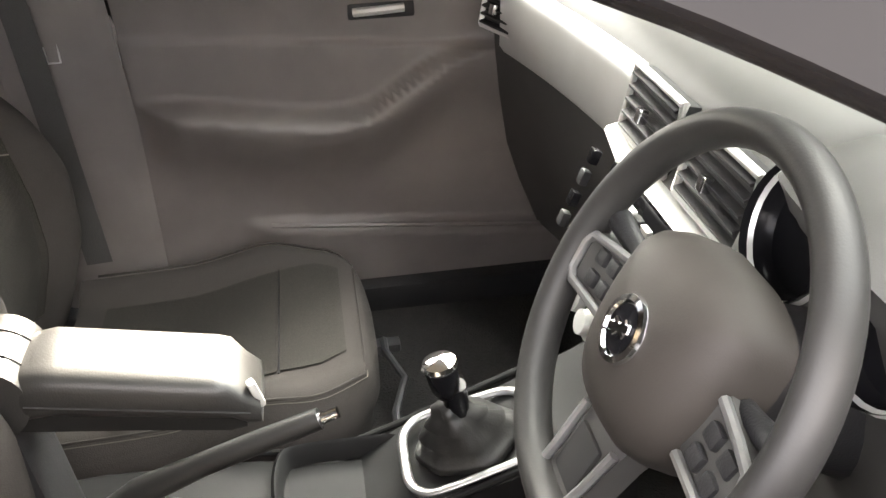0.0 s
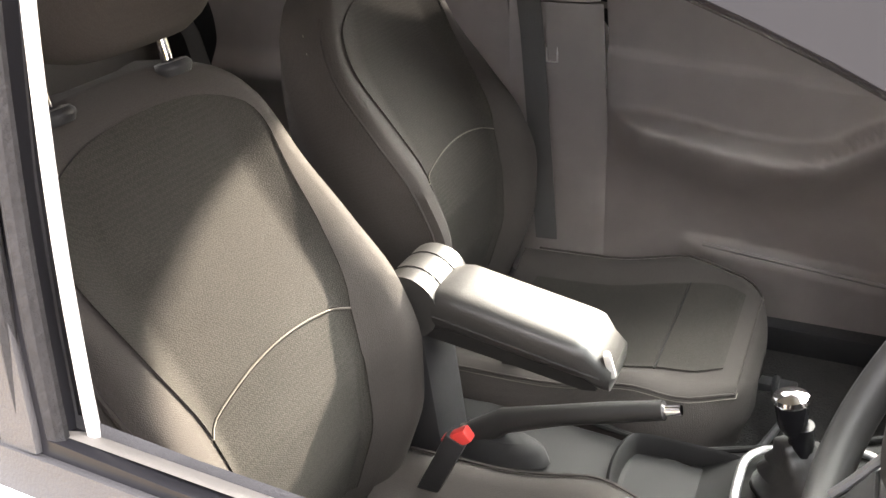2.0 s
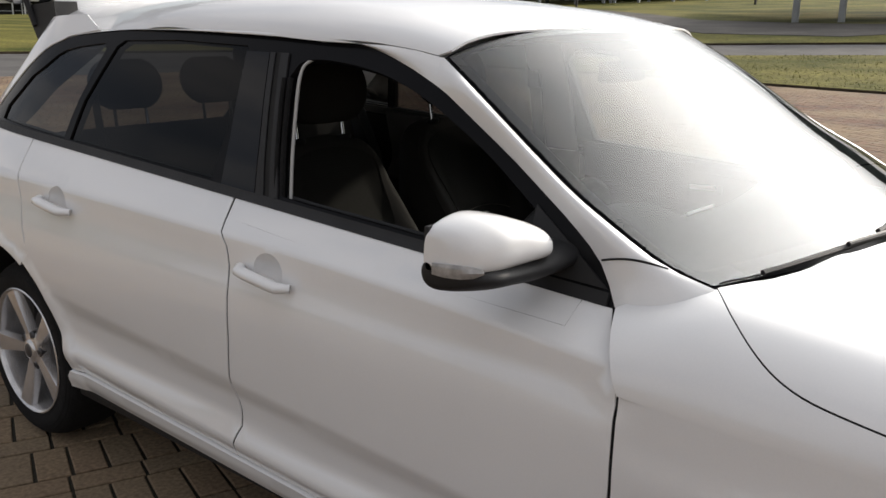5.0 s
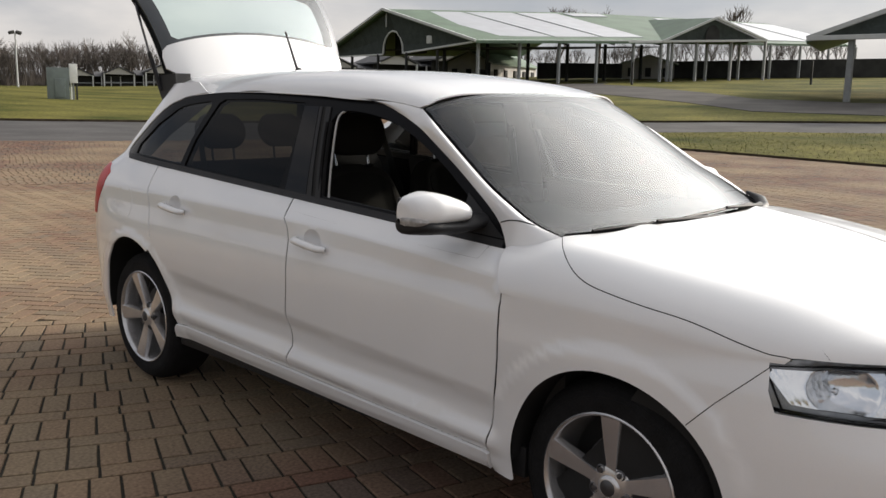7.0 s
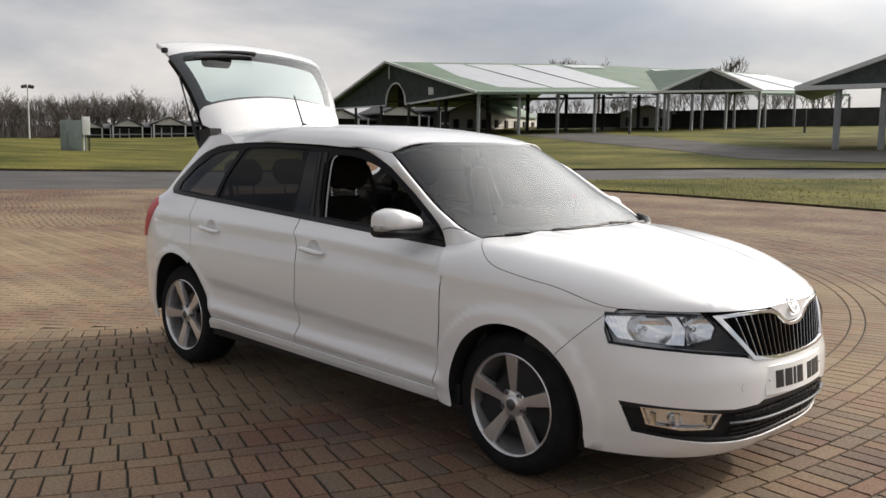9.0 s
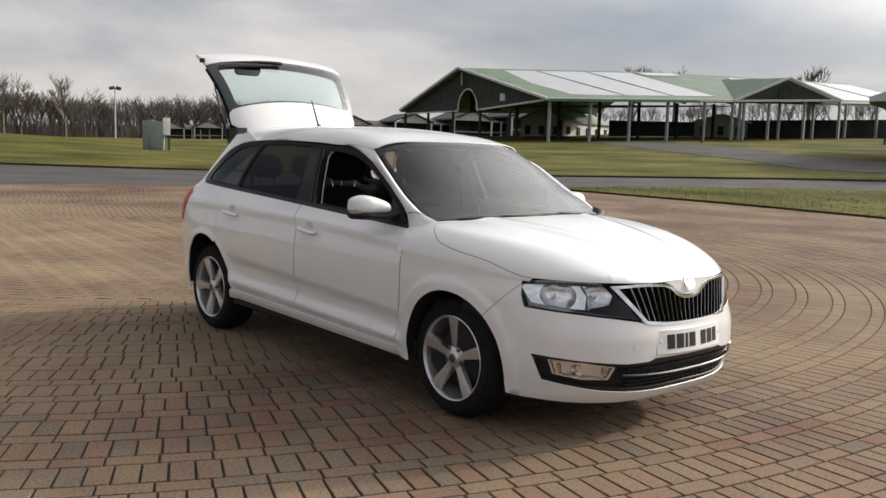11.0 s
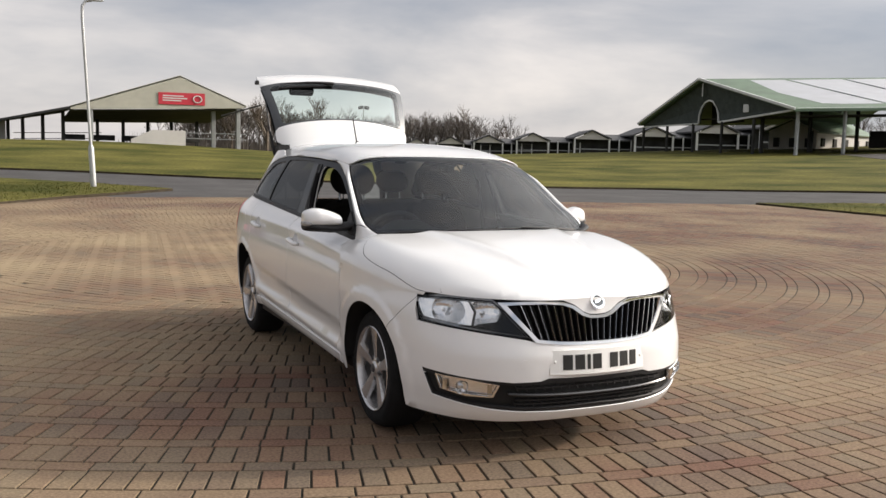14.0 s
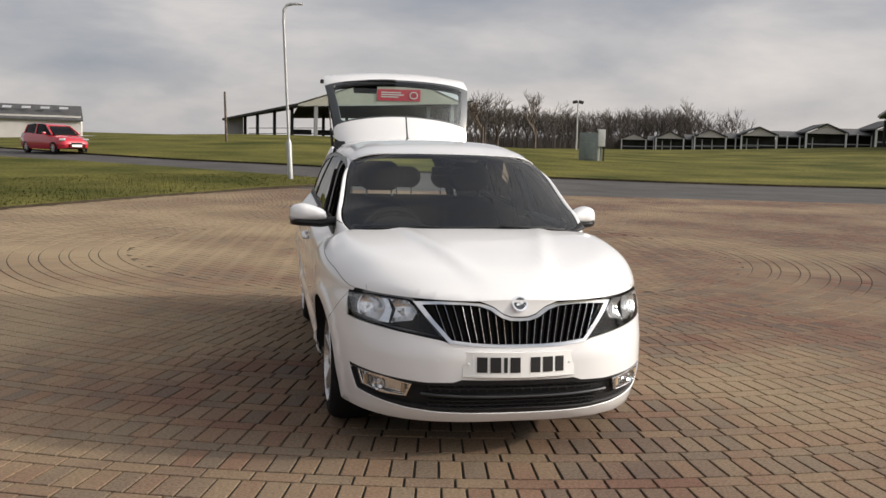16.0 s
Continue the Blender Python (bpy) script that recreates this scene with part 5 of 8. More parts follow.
# rubber strip along the window sill
both("belt_trim", patch_data(skin(-0.004), yz(*(line(belt, -1.53, 0.85, 0.002, 24) + line(belt, 0.85, -1.53, 0.024, 24))), (), 0.03, 0.012), M_BLACK, car, "black rubber window sill strip")
both("sail_panel", patch_data(skin(-0.002), yz(*[(0.845, belt(0.845) + 0.028), (0.80, 0.975), (0.735, 1.020), (0.665, 1.066), (0.665, belt(0.66) + 0.026)]), (), 0.03, 0.01), M_BLACK, car)
# upright strips between the side windows: mirror-black panel, dark gap, satin frame
M_PIANO = material("mirror_black_panel", (0.008, 0.008, 0.009), 0.03, spec=0.2, var=0.1)


def upright(name, a, b, off, mat, lip, label=""):
    """A strip up the door pillar between two edges, given as y at three heights."""
    zs = (0.985, 1.105, 1.240, 1.315)
    ea = [(y, z) for y, z in zip(a + (a[2] + (a[2] - a[1]) * 0.55,), zs)]
    eb = [(y, z) for y, z in zip(b + (b[2] + (b[2] - b[1]) * 0.55,), zs)]
    both(name, patch_data(skin(off), yz(*(refine(ea, 0.04, False) + refine(eb, 0.04, False)[::-1])), (), 0.03, lip), mat, car, label)


upright("pillar_panel", (-0.262, -0.264, -0.280), (-0.131, -0.152, -0.184), -0.0015, M_PIANO, 0.004, "mirror-black panel on the door pillar")
upright("pillar_edge", (-0.127, -0.148, -0.180), (-0.098, -0.129, -0.162), -0.002, M_BLACK, 0.004)
upright("pillar_gap", (-0.097, -0.128, -0.161), (-0.077, -0.108, -0.142), 0.0025, M_DARK, 0.0)
upright("pillar_frame", (-0.076, -0.107, -0.141), (-0.048, -0.083, -0.114), -0.0015, M_BLACK, 0.006)

# pale inner edge of the window opening and the seals beside it
M_PALE = material("pale_trim", (0.45, 0.445, 0.43), 0.5, var=0.05, bump=0.1, bump_scale=300)
opening = [(0.704, -0.022, 0.962), (0.690, -0.034, 1.02), (0.670, -0.048, 1.10), (0.648, -0.058, 1.19), (0.628, -0.066, 1.255), (0.612, -0.064, 1.288), (0.596, -0.046, 1.302), (0.586, -0.015, 1.308)]
tube_part("pillar_trim", [(x, y - 0.005, z) for x, y, z in spline(opening, 4)], [0.0045] * 17 + [0.004] * 6 + [0.003] * 6, M_PALE, car, 10, "pale grey pillar trim edge")
for dx, dy, r in ((0.016, -0.018, 0.007), (0.022, -0.034, 0.006)):
    tube_part("door_seal", [(x + dx, y + dy, z + 0.004) for x, y, z in spline(opening[:5], 4)], r, M_RUBBER, car, 8)

# dark seals behind the panel gaps
def gap_seal(pts, w=0.012, off=0.0045):
    q = [Vector(p) for p in pts]
    a, c = [], []
    for i, p in enumerate(q):
        d = (q[min(i + 1, len(q) - 1)] - q[max(i - 1, 0)]).normalized()
        n2 = Vector((-d.y, d.x))
        a.append(tuple(p + n2 * w))
        c.append(tuple(p - n2 * w))
    return patch_data(skin(off), a + c[::-1], (), 0.03, 0)


for pts in (col(shut_b, 0.31, belt(-0.2) - 0.01, 0), col(shut_a, 0.30, belt(0.866) - 0.01, 0), col(shut_c, 0.68, belt(-1.2) - 0.01, 0), line(sill_top, -0.90, 0.86, 0)):
    both("gap_seal", gap_seal(yz(*pts)), M_DARK, car)
both("gap_seal", gap_seal([(s_of(y, z), z) for y, z in seam], 0.008, 0.0055), M_DARK, car)
sl = [Vector(p) for p in shutline]
for sx in (1, -1):
    tube_part("bonnet_seal", [Vector((sx * (p.x - 0.004), p.y, bonnet(p.x, p.y)[2] - 0.004)) for p in sl], 0.0036, M_DARK, car, 6)
# inner side of the window frames and sills
M_LEDGE = material("door_ledge", (0.11, 0.105, 0.095), 0.6, var=0.1, scale=9, bump=0.06, bump_scale=400)
both("inner_frame", patch_data(skin(0.030), yz(*dlo), [yz(*fw), yz(*rw), yz(*qw)], 0.05, 0, flip=True), M_BLACK, car)
both("inner_sill", patch_data(skin(0.036), yz(*(line(belt, -1.45, 0.80, -0.05, 20) + line(belt, 0.80, -1.45, 0.020, 20))), (), 0.05, 0.02, flip=True), M_LEDGE, car)

# ---- nose: grille, lamps, intake, plate ----
def nose_at(x, z, out=0.0):
    p = Vector(body(s_x(x, z), z))
    return p + Vector((0, out, 0))


def inset(k):
    """The body's skin moved inwards by k."""
    def f(s, z):
        p = Vector(body(s, z))
        c = Vector((0, 0.9, z))
        d = p - c
        return c + d * (1 - k / max(0.2, d.length))
    return f


GR_TOP = [(0.468, 0.742), (0.36, 0.748), (0.26, 0.750), (0.175, 0.745), (0.12, 0.726), (0.075, 0.694), (0.04, 0.682), (0.0, 0.680)]
g_half = xz(*GR_TOP)
g_low = xz(*GR_BOT[::-1])
grille_pts = g_half + mir(g_half[::-1])[1:] + mir(g_low[::-1]) + g_low[1:]
GI_TOP = [(0.432, 0.730), (0.36, 0.736), (0.26, 0.738), (0.185, 0.733), (0.135, 0.716), (0.085, 0.682), (0.045, 0.669), (0.0, 0.667)]
GI_BOT = [(0.0, 0.563), (0.10, 0.564), (0.20, 0.569), (0.308, 0.581)]
gi_h, gi_l = xz(*GI_TOP), xz(*GI_BOT)
grille_in = gi_h + mir(gi_h[::-1])[1:] + mir(gi_l[::-1]) + gi_l[1:]
panel("grille_surround", patch_data(inset(-0.005), grille_pts, [grille_in], 0.02, 0.02), M_CHROME, car, "chrome grille frame")
panel("grille_backing", patch_data(inset(0.035), grille_in, (), 0.04, 0), M_DARK, car)
panel("front_fill", patch_data(inset(0.06), xz((0.80, 0.16), (0.80, 0.76)) + xz((0.0, 0.765)) + xz((-0.80, 0.76), (-0.80, 0.16)) + xz((0.0, 0.16)), (), 0.06, 0), M_DARK, car)
grille = thing("radiator_grille", "black grille", "grille")
grille.parent = car
del grille["category"]
for i in range(21):
    x = (i - 10) * 0.0375
    ax = abs(x)
    zt = float(np.interp(ax, [p[0] for p in GI_TOP[::-1]], [p[1] for p in GI_TOP[::-1]]))
    zb = float(np.interp(ax, [p[0] for p in GI_BOT], [p[1] for p in GI_BOT]))
    xb = x * 0.86
    zb = float(np.interp(abs(xb), [p[0] for p in GI_BOT], [p[1] for p in GI_BOT]))
    if zt - zb < 0.03:
        continue
    bm = bmesh.new()
    rings = []
    for k in range(5):
        q = k / 4
        xx, zz = xb + (x - xb) * q, zb + (zt - zb) * q
        c = nose_at(xx, zz, -0.004)
        rings.append([c + Vector((-0.007, -0.03, 0)), c + Vector((-0.006, -0.002, 0)), c + Vector((-0.002, 0.002, 0)), c + Vector((0.002, 0.002, 0)), c + Vector((0.006, -0.002, 0)), c + Vector((0.007, -0.03, 0))])
    add_loft(bm, rings)
    part("slat", bm, M_GLOSSBLACK, grille, smooth=True)
    tube_part("slat_edge", [nose_at(xb + (x - xb) * k / 4, zb + (zt - zb) * k / 4, 0.0) for k in range(5)], 0.0010, M_CHROME, grille, 6)

# white tip of the bonnet that carries the emblem
tip = xz((0.19, 0.757), (0.165, 0.748), (0.12, 0.731), (0.075, 0.699), (0.04, 0.687), (0.0, 0.685))
tip_top = xz((0.10, 0.760), (0.0, 0.760))
panel("bonnet_tip", patch_data(inset(-0.001), tip_top + mir(tip_top[:1]) + mir(tip) [:-1] + tip[::-1], (), 0.02, 0.006), M_PAINT, car)
# badge: plain chrome ring and disc
bc = Vector((0, 2.117, 0.741))
bm = bmesh.new()
tilt = Matrix.Translation(bc) @ Euler((radians(-60), 0, 0)).to_matrix().to_4x4() @ Matrix.Diagonal((0.90, 0.90, 0.8, 1))
add_lathe(bm, [(0.0001, 0.006), (0.028, 0.008), (0.033, 0.006), (0.034, 0.011), (0.040, 0.011), (0.042, 0.0), (0.042, -0.02)], tilt, 32)
part("badge", bm, M_CHROME, car, "round chrome emblem", smooth=True)
bm = bmesh.new()
add_lathe(bm, [(0.0001, 0.0085), (0.030, 0.0085), (0.030, 0.002)], tilt, 28)
part("emblem_disc", bm, material("emblem_dark", (0.07, 0.075, 0.08), 0.25, metal=0.6, var=0.2), car, smooth=True)
bm = bmesh.new()
for a, l, w in ((25, 0.040, 0.010), (60, 0.026, 0.007), (-10, 0.030, 0.006)):
    add_box(bm, (l, w, 0.003), tilt @ pose(0, 0, 0.0095, 0, 0, a), 0.001, 1)
part("emblem_mark", bm, M_CHROME, car)

# number plate: plain bars in place of characters
plate = thing("number_plate", "white number plate", "plate")
plate.parent = car
del plate["category"]
PX = [-0.26 + 0.52 * i / 12 for i in range(13)]
def plate_p(x, z, out):
    return Vector((x, 2.178 - 0.15 * (abs(x) / 0.52) ** 2 + out - (z - 0.475) * 0.10, z))
bm = bmesh.new()
add_loft(bm, [[plate_p(x, 0.420, -0.016), plate_p(x, 0.420, 0.002), plate_p(x, 0.531, 0.002), plate_p(x, 0.531, -0.016)] for x in PX])
part("plate_board", bm, M_PLATE, plate)
cx = -0.205
for k, w in enumerate((0.05, 0.052, 0.02, 0.05, 0.0, 0.05, 0.052, 0.045)):
    if w:
        bm = bmesh.new()
        x0, x1 = -(cx + 0.006), -(cx + w + 0.002)
        add_loft(bm, [[plate_p(x, 0.442, 0.0022), plate_p(x, 0.442, 0.004), plate_p(x, 0.510, 0.004), plate_p(x, 0.510, 0.0022)] for x in (x0, (x0 + x1) / 2, x1)])
        part("bar", bm, M_PLATEINK, plate)
    cx += (w + 0.009) if w else 0.035
for x in (0.235, -0.235):
    bm = bmesh.new()
    add_lathe(bm, [(0.0001, 0.005), (0.005, 0.004), (0.006, 0.0)], Matrix.Translation(plate_p(x, 0.478, 0.002)) @ pose(0, 0, 0, -90, 0, 0), 12)
    part("screw", bm, M_PLATE, plate, smooth=True)

# headlights
HL_TOP = [(0.765, 0.742), (0.735, 0.746), (0.66, 0.749), (0.56, 0.749), (0.488, 0.746)]
hl_pts = [(s_of(1.69, 0.738), 0.738)] + xz(*HL_TOP[2:]) + xz((0.44, 0.70), (0.40, 0.655), (0.335, 0.583)) + xz(*HL_BOT[::-1][1:]) + [(s_of(1.745, 0.64), 0.64), (s_of(1.715, 0.70), 0.70)]


def shrink(pts, k):
    c = Vector((sum(p[0] for p in pts) / len(pts), sum(p[1] for p in pts) / len(pts)))
    return [tuple(Vector(p) + (c - Vector(p)).normalized() * k) for p in pts]


M_CLEAR = material("indicator_lens", (0.30, 0.29, 0.28), 0.12, coat=1.0, var=0.3, scale=60)
M_HOUSING = material("lamp_housing", (0.34, 0.345, 0.355), 0.25, metal=0.6, var=0.25, scale=30)
for sgn in (1, -1):
    fl = (lambda d: d) if sgn > 0 else mirror_data
    lamp = thing("headlight", "clear headlight with chrome reflectors", "headlight")
    lamp.parent = car
    del lamp["category"]
    panel("lamp_edge", fl(patch_data(inset(0.001), hl_pts, [shrink(hl_pts, 0.006)], 0.03, 0.02)), M_GLOSSBLACK, lamp)
    panel("housing", fl(patch_data(inset(0.05), shrink(hl_pts, -0.004), (), 0.03, 0)), M_HOUSING, lamp)
    panel("lens", fl(patch_data(inset(0.0005), shrink(hl_pts, 0.005), (), 0.03, 0)), M_LENS, lamp, shadow=False)
    def facets(cx, cz, deep, cell):
        """Bowl reflector behind the lens, broken into flat tilted facets."""
        cs = s_x(cx, cz)
        def f(s, z):
            i, j = math.floor(s / cell), math.floor(z / cell)
            ti, tj = math.sin(i * 12.9 + j * 4.1) * 0.05, math.cos(i * 5.3 + j * 9.7) * 0.05
            bowl = max(0.0, 1 - ((s - cs) / 0.085) ** 2 - ((z - cz) / 0.062) ** 2)
            return inset(0.010 + deep * bowl + ti * (s / cell - i - 0.5) * cell + tj * (z / cell - j - 0.5) * cell)(s, z)
        return f
    outer = xz((0.735, 0.730), (0.64, 0.736), (0.575, 0.736), (0.560, 0.690), (0.575, 0.632), (0.66, 0.640), (0.722, 0.652))
    panel("reflector", fl(patch_data(facets(0.65, 0.688, 0.032, 0.016), outer, (), 0.004, 0.004)), M_REFLECT, lamp)
    inner = xz((0.565, 0.736), (0.51, 0.736), (0.475, 0.725), (0.455, 0.695), (0.48, 0.650), (0.565, 0.634), (0.550, 0.690))
    panel("reflector", fl(patch_data(facets(0.515, 0.690, 0.028, 0.024), inner, (), 0.004, 0.004)), M_REFLECT, lamp)
    for bx, size in ((0.520, 0.6), (0.650, 0.55)):
        p = nose_at(bx, 0.690, -0.030)
        bm = bmesh.new()
        add_lathe(bm, [(0.016, 0.0), (0.019, 0.004), (0.016, 0.016), (0.010, 0.020), (0.0001, 0.021)], Matrix.Translation((sgn * p.x, p.y, p.z)) @ pose(0, 0, 0, -90, 0, sgn * -25) @ Matrix.Diagonal((size, size, size, 1)), 20)
        part("bulb_shield", bm, M_REFLECT, lamp, smooth=True)
    blk = xz((0.468, 0.722), (0.43, 0.675), (0.36, 0.594), (0.50, 0.613), (0.62, 0.627), (0.55, 0.640), (0.475, 0.655), (0.455, 0.690))
    panel("dark_insert", fl(patch_data(inset(0.012), blk, (), 0.03, 0.01)), M_GLOSSBLACK, lamp)

# lower intake: black liner, honeycomb bars, bright strip, fog lamps
panel("intake_liner", patch_data(inset(0.028), intake_pts, (), 0.05, 0), M_DARK, car)
fr_in = shrink(intake_pts, 0.012)
panel("intake_frame", patch_data(inset(0.006), intake_pts, [[(s, 0.320 + (z - 0.320) * 0.80) for s, z in fr_in]], 0.03, 0.02), M_BLACK, car)
lower = thing("lower_grille", "black honeycomb lower grille", "grille")
lower.parent = car
del lower["category"]
for z in (0.378, 0.358, 0.300, 0.281, 0.262):
    w = 0.40
    bm = bmesh.new()
    rings = []
    for i in range(25):
        x = -w + 2 * w * i / 24
        c = nose_at(x, z, -0.018)
        rings.append([c + Vector((0, -0.008, -0.003)), c + Vector((0, 0.004, -0.003)), c + Vector((0, 0.004, 0.003)), c + Vector((0, -0.008, 0.003))])
    add_loft(bm, rings)
    part("bar", bm, M_BLACK, lower)
for r, (z0, z1) in enumerate(((0.366, 0.390), (0.346, 0.368), (0.290, 0.310), (0.270, 0.290), (0.250, 0.270))):
    for i in range(19):
        x = (i - 9 + 0.5 * (r % 2)) * 0.042
        tube_part("link", [nose_at(x - 0.006, z0, -0.016), nose_at(x + 0.006, z1, -0.016)], 0.0035, M_BLACK, lower, 5)
bm = bmesh.new()
rings = []
for i in range(33):
    x = -0.44 + 0.88 * i / 32
    c = nose_at(x, 0.322 + 0.012 * (abs(x) / 0.44) ** 2, 0.002)
    rings.append([c + Vector((0, -0.02, -0.007)), c + Vector((0, 0.002, -0.006)), c + Vector((0, 0.004, 0.0)), c + Vector((0, 0.0, 0.006)), c + Vector((0, -0.02, 0.008))])
add_loft(bm, rings)
part("bumper_strip", bm, material("smoked_chrome", (0.04, 0.04, 0.042), 0.25, metal=0.5, var=0.1), car, "dark glossy strip across the lower grille", smooth=True)
for sgn in (1, -1):
    fl = (lambda d: d) if sgn > 0 else mirror_data
    fog = thing("fog_lamp", "rectangular fog lamp with chrome reflector", "fog lamp")
    fog.parent = car
    del fog["category"]
    fg = xz((0.695, 0.398), (0.60, 0.386), (0.485, 0.374), (0.505, 0.318), (0.60, 0.322), (0.678, 0.335))
    panel("lens", fl(patch_data(inset(0.002), fg, (), 0.03, 0.012)), M_LENS, fog, shadow=False)
    panel("reflector", fl(patch_data(inset(0.020), fg, (), 0.03, 0)), M_REFLECT, fog)
    panel("rim", fl(patch_data(inset(-0.001), shrink(fg, -0.008), [shrink(fg, 0.003)], 0.03, 0.012)), M_CHROME, fog)
    p = nose_at(0.615, 0.352, -0.008)
    bm = bmesh.new()
    add_lathe(bm, [(0.030, 0.004), (0.026, -0.008), (0.012, -0.014), (0.008, -0.004), (0.0001, -0.003)], Matrix.Translation((sgn * p.x, p.y, p.z)) @ pose(0, 0, 0, -90, 0, sgn * -20), 18)
    part("bowl", bm, M_REFLECT, fog, smooth=True)
    for xx in (0.665, 0.512):
        q = nose_at(xx, 0.355, -0.010)
        bm = bmesh.new()
        add_box(bm, (0.022, 0.006, 0.045), Matrix.Translation((sgn * q.x, q.y, q.z)) @ pose(0, 0, 0, 0, 0, sgn * -35), 0.002, 1)
        part("amber_insert", bm, M_AMBER, fog)
# towing-eye cover
tc_p = [(s_x(0.375, 0.47) + 0.022 * math.cos(a), 0.47 + 0.022 * math.sin(a)) for a in [i * math.pi / 10 for i in range(20)]]
panel("towing_cover", patch_data(inset(-0.0015), tc_p, (), 0.02, 0.004), M_PAINT, car)
# fuel flap outline and tail lamps
tl = yz((-1.80, 0.998), (-1.68, 1.0), (-1.60, 0.965), (-1.625, 0.90), (-1.69, 0.81), (-1.72, 0.755), (-1.90, 0.745), (-2.03, 0.78), (-2.0, 0.89), (-1.93, 0.962))
both("tail_lamp", patch_data(inset(-0.006), tl, (), 0.03, 0.02), M_RED, car, "red tail lamp")
flap = [(-1.37 + 0.075 * math.cos(a) * (1 if abs(math.cos(a)) < 0.7 else 1), 0.845 + 0.085 * math.sin(a)) for a in [i * math.pi / 14 for i in range(28)]]
panel("fuel_flap", patch_data(inset(-0.0025), yz(*flap), (), 0.03, 0.006), M_PAINT, car)

# ---- wheels ----
def wheel(x, y, sgn):
    w = thing("wheel", "silver five-spoke alloy wheel with black tyre", "wheel")
    w.parent = car
    del w["category"]
    base = Matrix.Translation((x, y, 0.305)) @ pose(0, 0, 0, 0, 90 * sgn, 0) @ pose(0, 0, 0, 0, 0, (36 if sgn > 0 else 0) + (0 if y > 0 else 22))
    bm = bmesh.new()
    add_lathe(bm, [(0.214, 0.018), (0.219, 0.016), (0.232, 0.020), (0.255, 0.021), (0.276, 0.014), (0.291, 0.000), (0.300, -0.020), (0.3045, -0.048), (0.305, -0.10), (0.3045, -0.15), (0.300, -0.175), (0.285, -0.195), (0.25, -0.205), (0.214, -0.20)], base, 64)
    part("tyre", bm, M_RUBBER, w, smooth=True)
    bm = bmesh.new()
    for r in (0.262, 0.276):
        add_lathe(bm, [(r - 0.002, 0.0205 - (r - 0.255) * 0.36), (r, 0.0225 - (r - 0.255) * 0.36), (r + 0.002, 0.0195 - (r - 0.255) * 0.36)], base, 64)
    part("sidewall_ring", bm, M_RUBBER, w, smooth=True)
    bm = bmesh.new()
    add_lathe(bm, [(0.216, 0.010), (0.217, 0.020), (0.213, 0.023), (0.207, 0.019), (0.203, 0.006), (0.198, -0.03), (0.190, -0.10), (0.190, -0.18)], base, 64)
    part("rim", bm, M_ALLOY, w, smooth=True)
    for k in range(5):
        rot = base @ pose(0, 0, 0, 0, 0, 72 * k)
        bm = bmesh.new()
        rings = []
        for r, wd, h, th in ((0.026, 0.018, 0.000, 0.03), (0.055, 0.0185, 0.002, 0.03), (0.09, 0.0215, 0.005, 0.03), (0.13, 0.0255, 0.010, 0.028), (0.17, 0.0295, 0.0150, 0.025), (0.200, 0.0325, 0.0185, 0.022), (0.211, 0.0345, 0.0195, 0.02)):
            rings.append([rot @ Vector((r, -wd * 1.12, h - th)), rot @ Vector((r, -wd, h - 0.004)), rot @ Vector((r, -wd * 0.92, h)), rot @ Vector((r, wd * 0.25, h - 0.001)), rot @ Vector((r, wd * 0.92, h - 0.003)), rot @ Vector((r, wd, h - 0.007)), rot @ Vector((r, wd * 1.12, h - th))])
        add_loft(bm, rings)
        part("spoke", bm, M_ALLOY, w, smooth=True, angle=30)
        rb = base @ pose(0, 0, 0, 0, 0, 72 * k + 36)
        bm = bmesh.new()
        add_lathe(bm, [(0.017, -0.03), (0.017, 0.0), (0.013, 0.003), (0.012, -0.006), (0.0085, -0.006), (0.008, 0.005), (0.0001, 0.006)], rb @ Matrix.Translation((0.052, 0, 0.0)), 14)
        part("wheel_bolt", bm, M_STEEL, w, smooth=True)
    bm = bmesh.new()
    add_lathe(bm, [(0.070, -0.03), (0.068, -0.005), (0.055, 0.001), (0.036, 0.004), (0.031, 0.010), (0.024, 0.012), (0.0001, 0.013)], base, 32)
    part("hub", bm, M_ALLOY, w, smooth=True)
    bm = bmesh.new()
    add_lathe(bm, [(0.0001, 0.0142), (0.022, 0.0135), (0.024, 0.012)], base, 24)
    part("hub_cap", bm, M_STEEL, w, smooth=True)
    bm = bmesh.new()
    add_lathe(bm, [(0.0001, -0.075), (0.130, -0.075), (0.130, -0.095), (0.0001, -0.095)], base, 40)
    part("brake_disc", bm, M_STEEL, w, smooth=True)
    bm = bmesh.new()
    add_box(bm, (0.10, 0.16, 0.06), base @ Matrix.Translation((-0.02, 0.10, -0.085)), 0.015)
    part("caliper", bm, M_DARK, w, smooth=True)
    bm = bmesh.new()
    add_lathe(bm, [(0.189, -0.10), (0.0001, -0.11)], base, 32)
    part("backing_plate", bm, M_DARK, w)
    return w


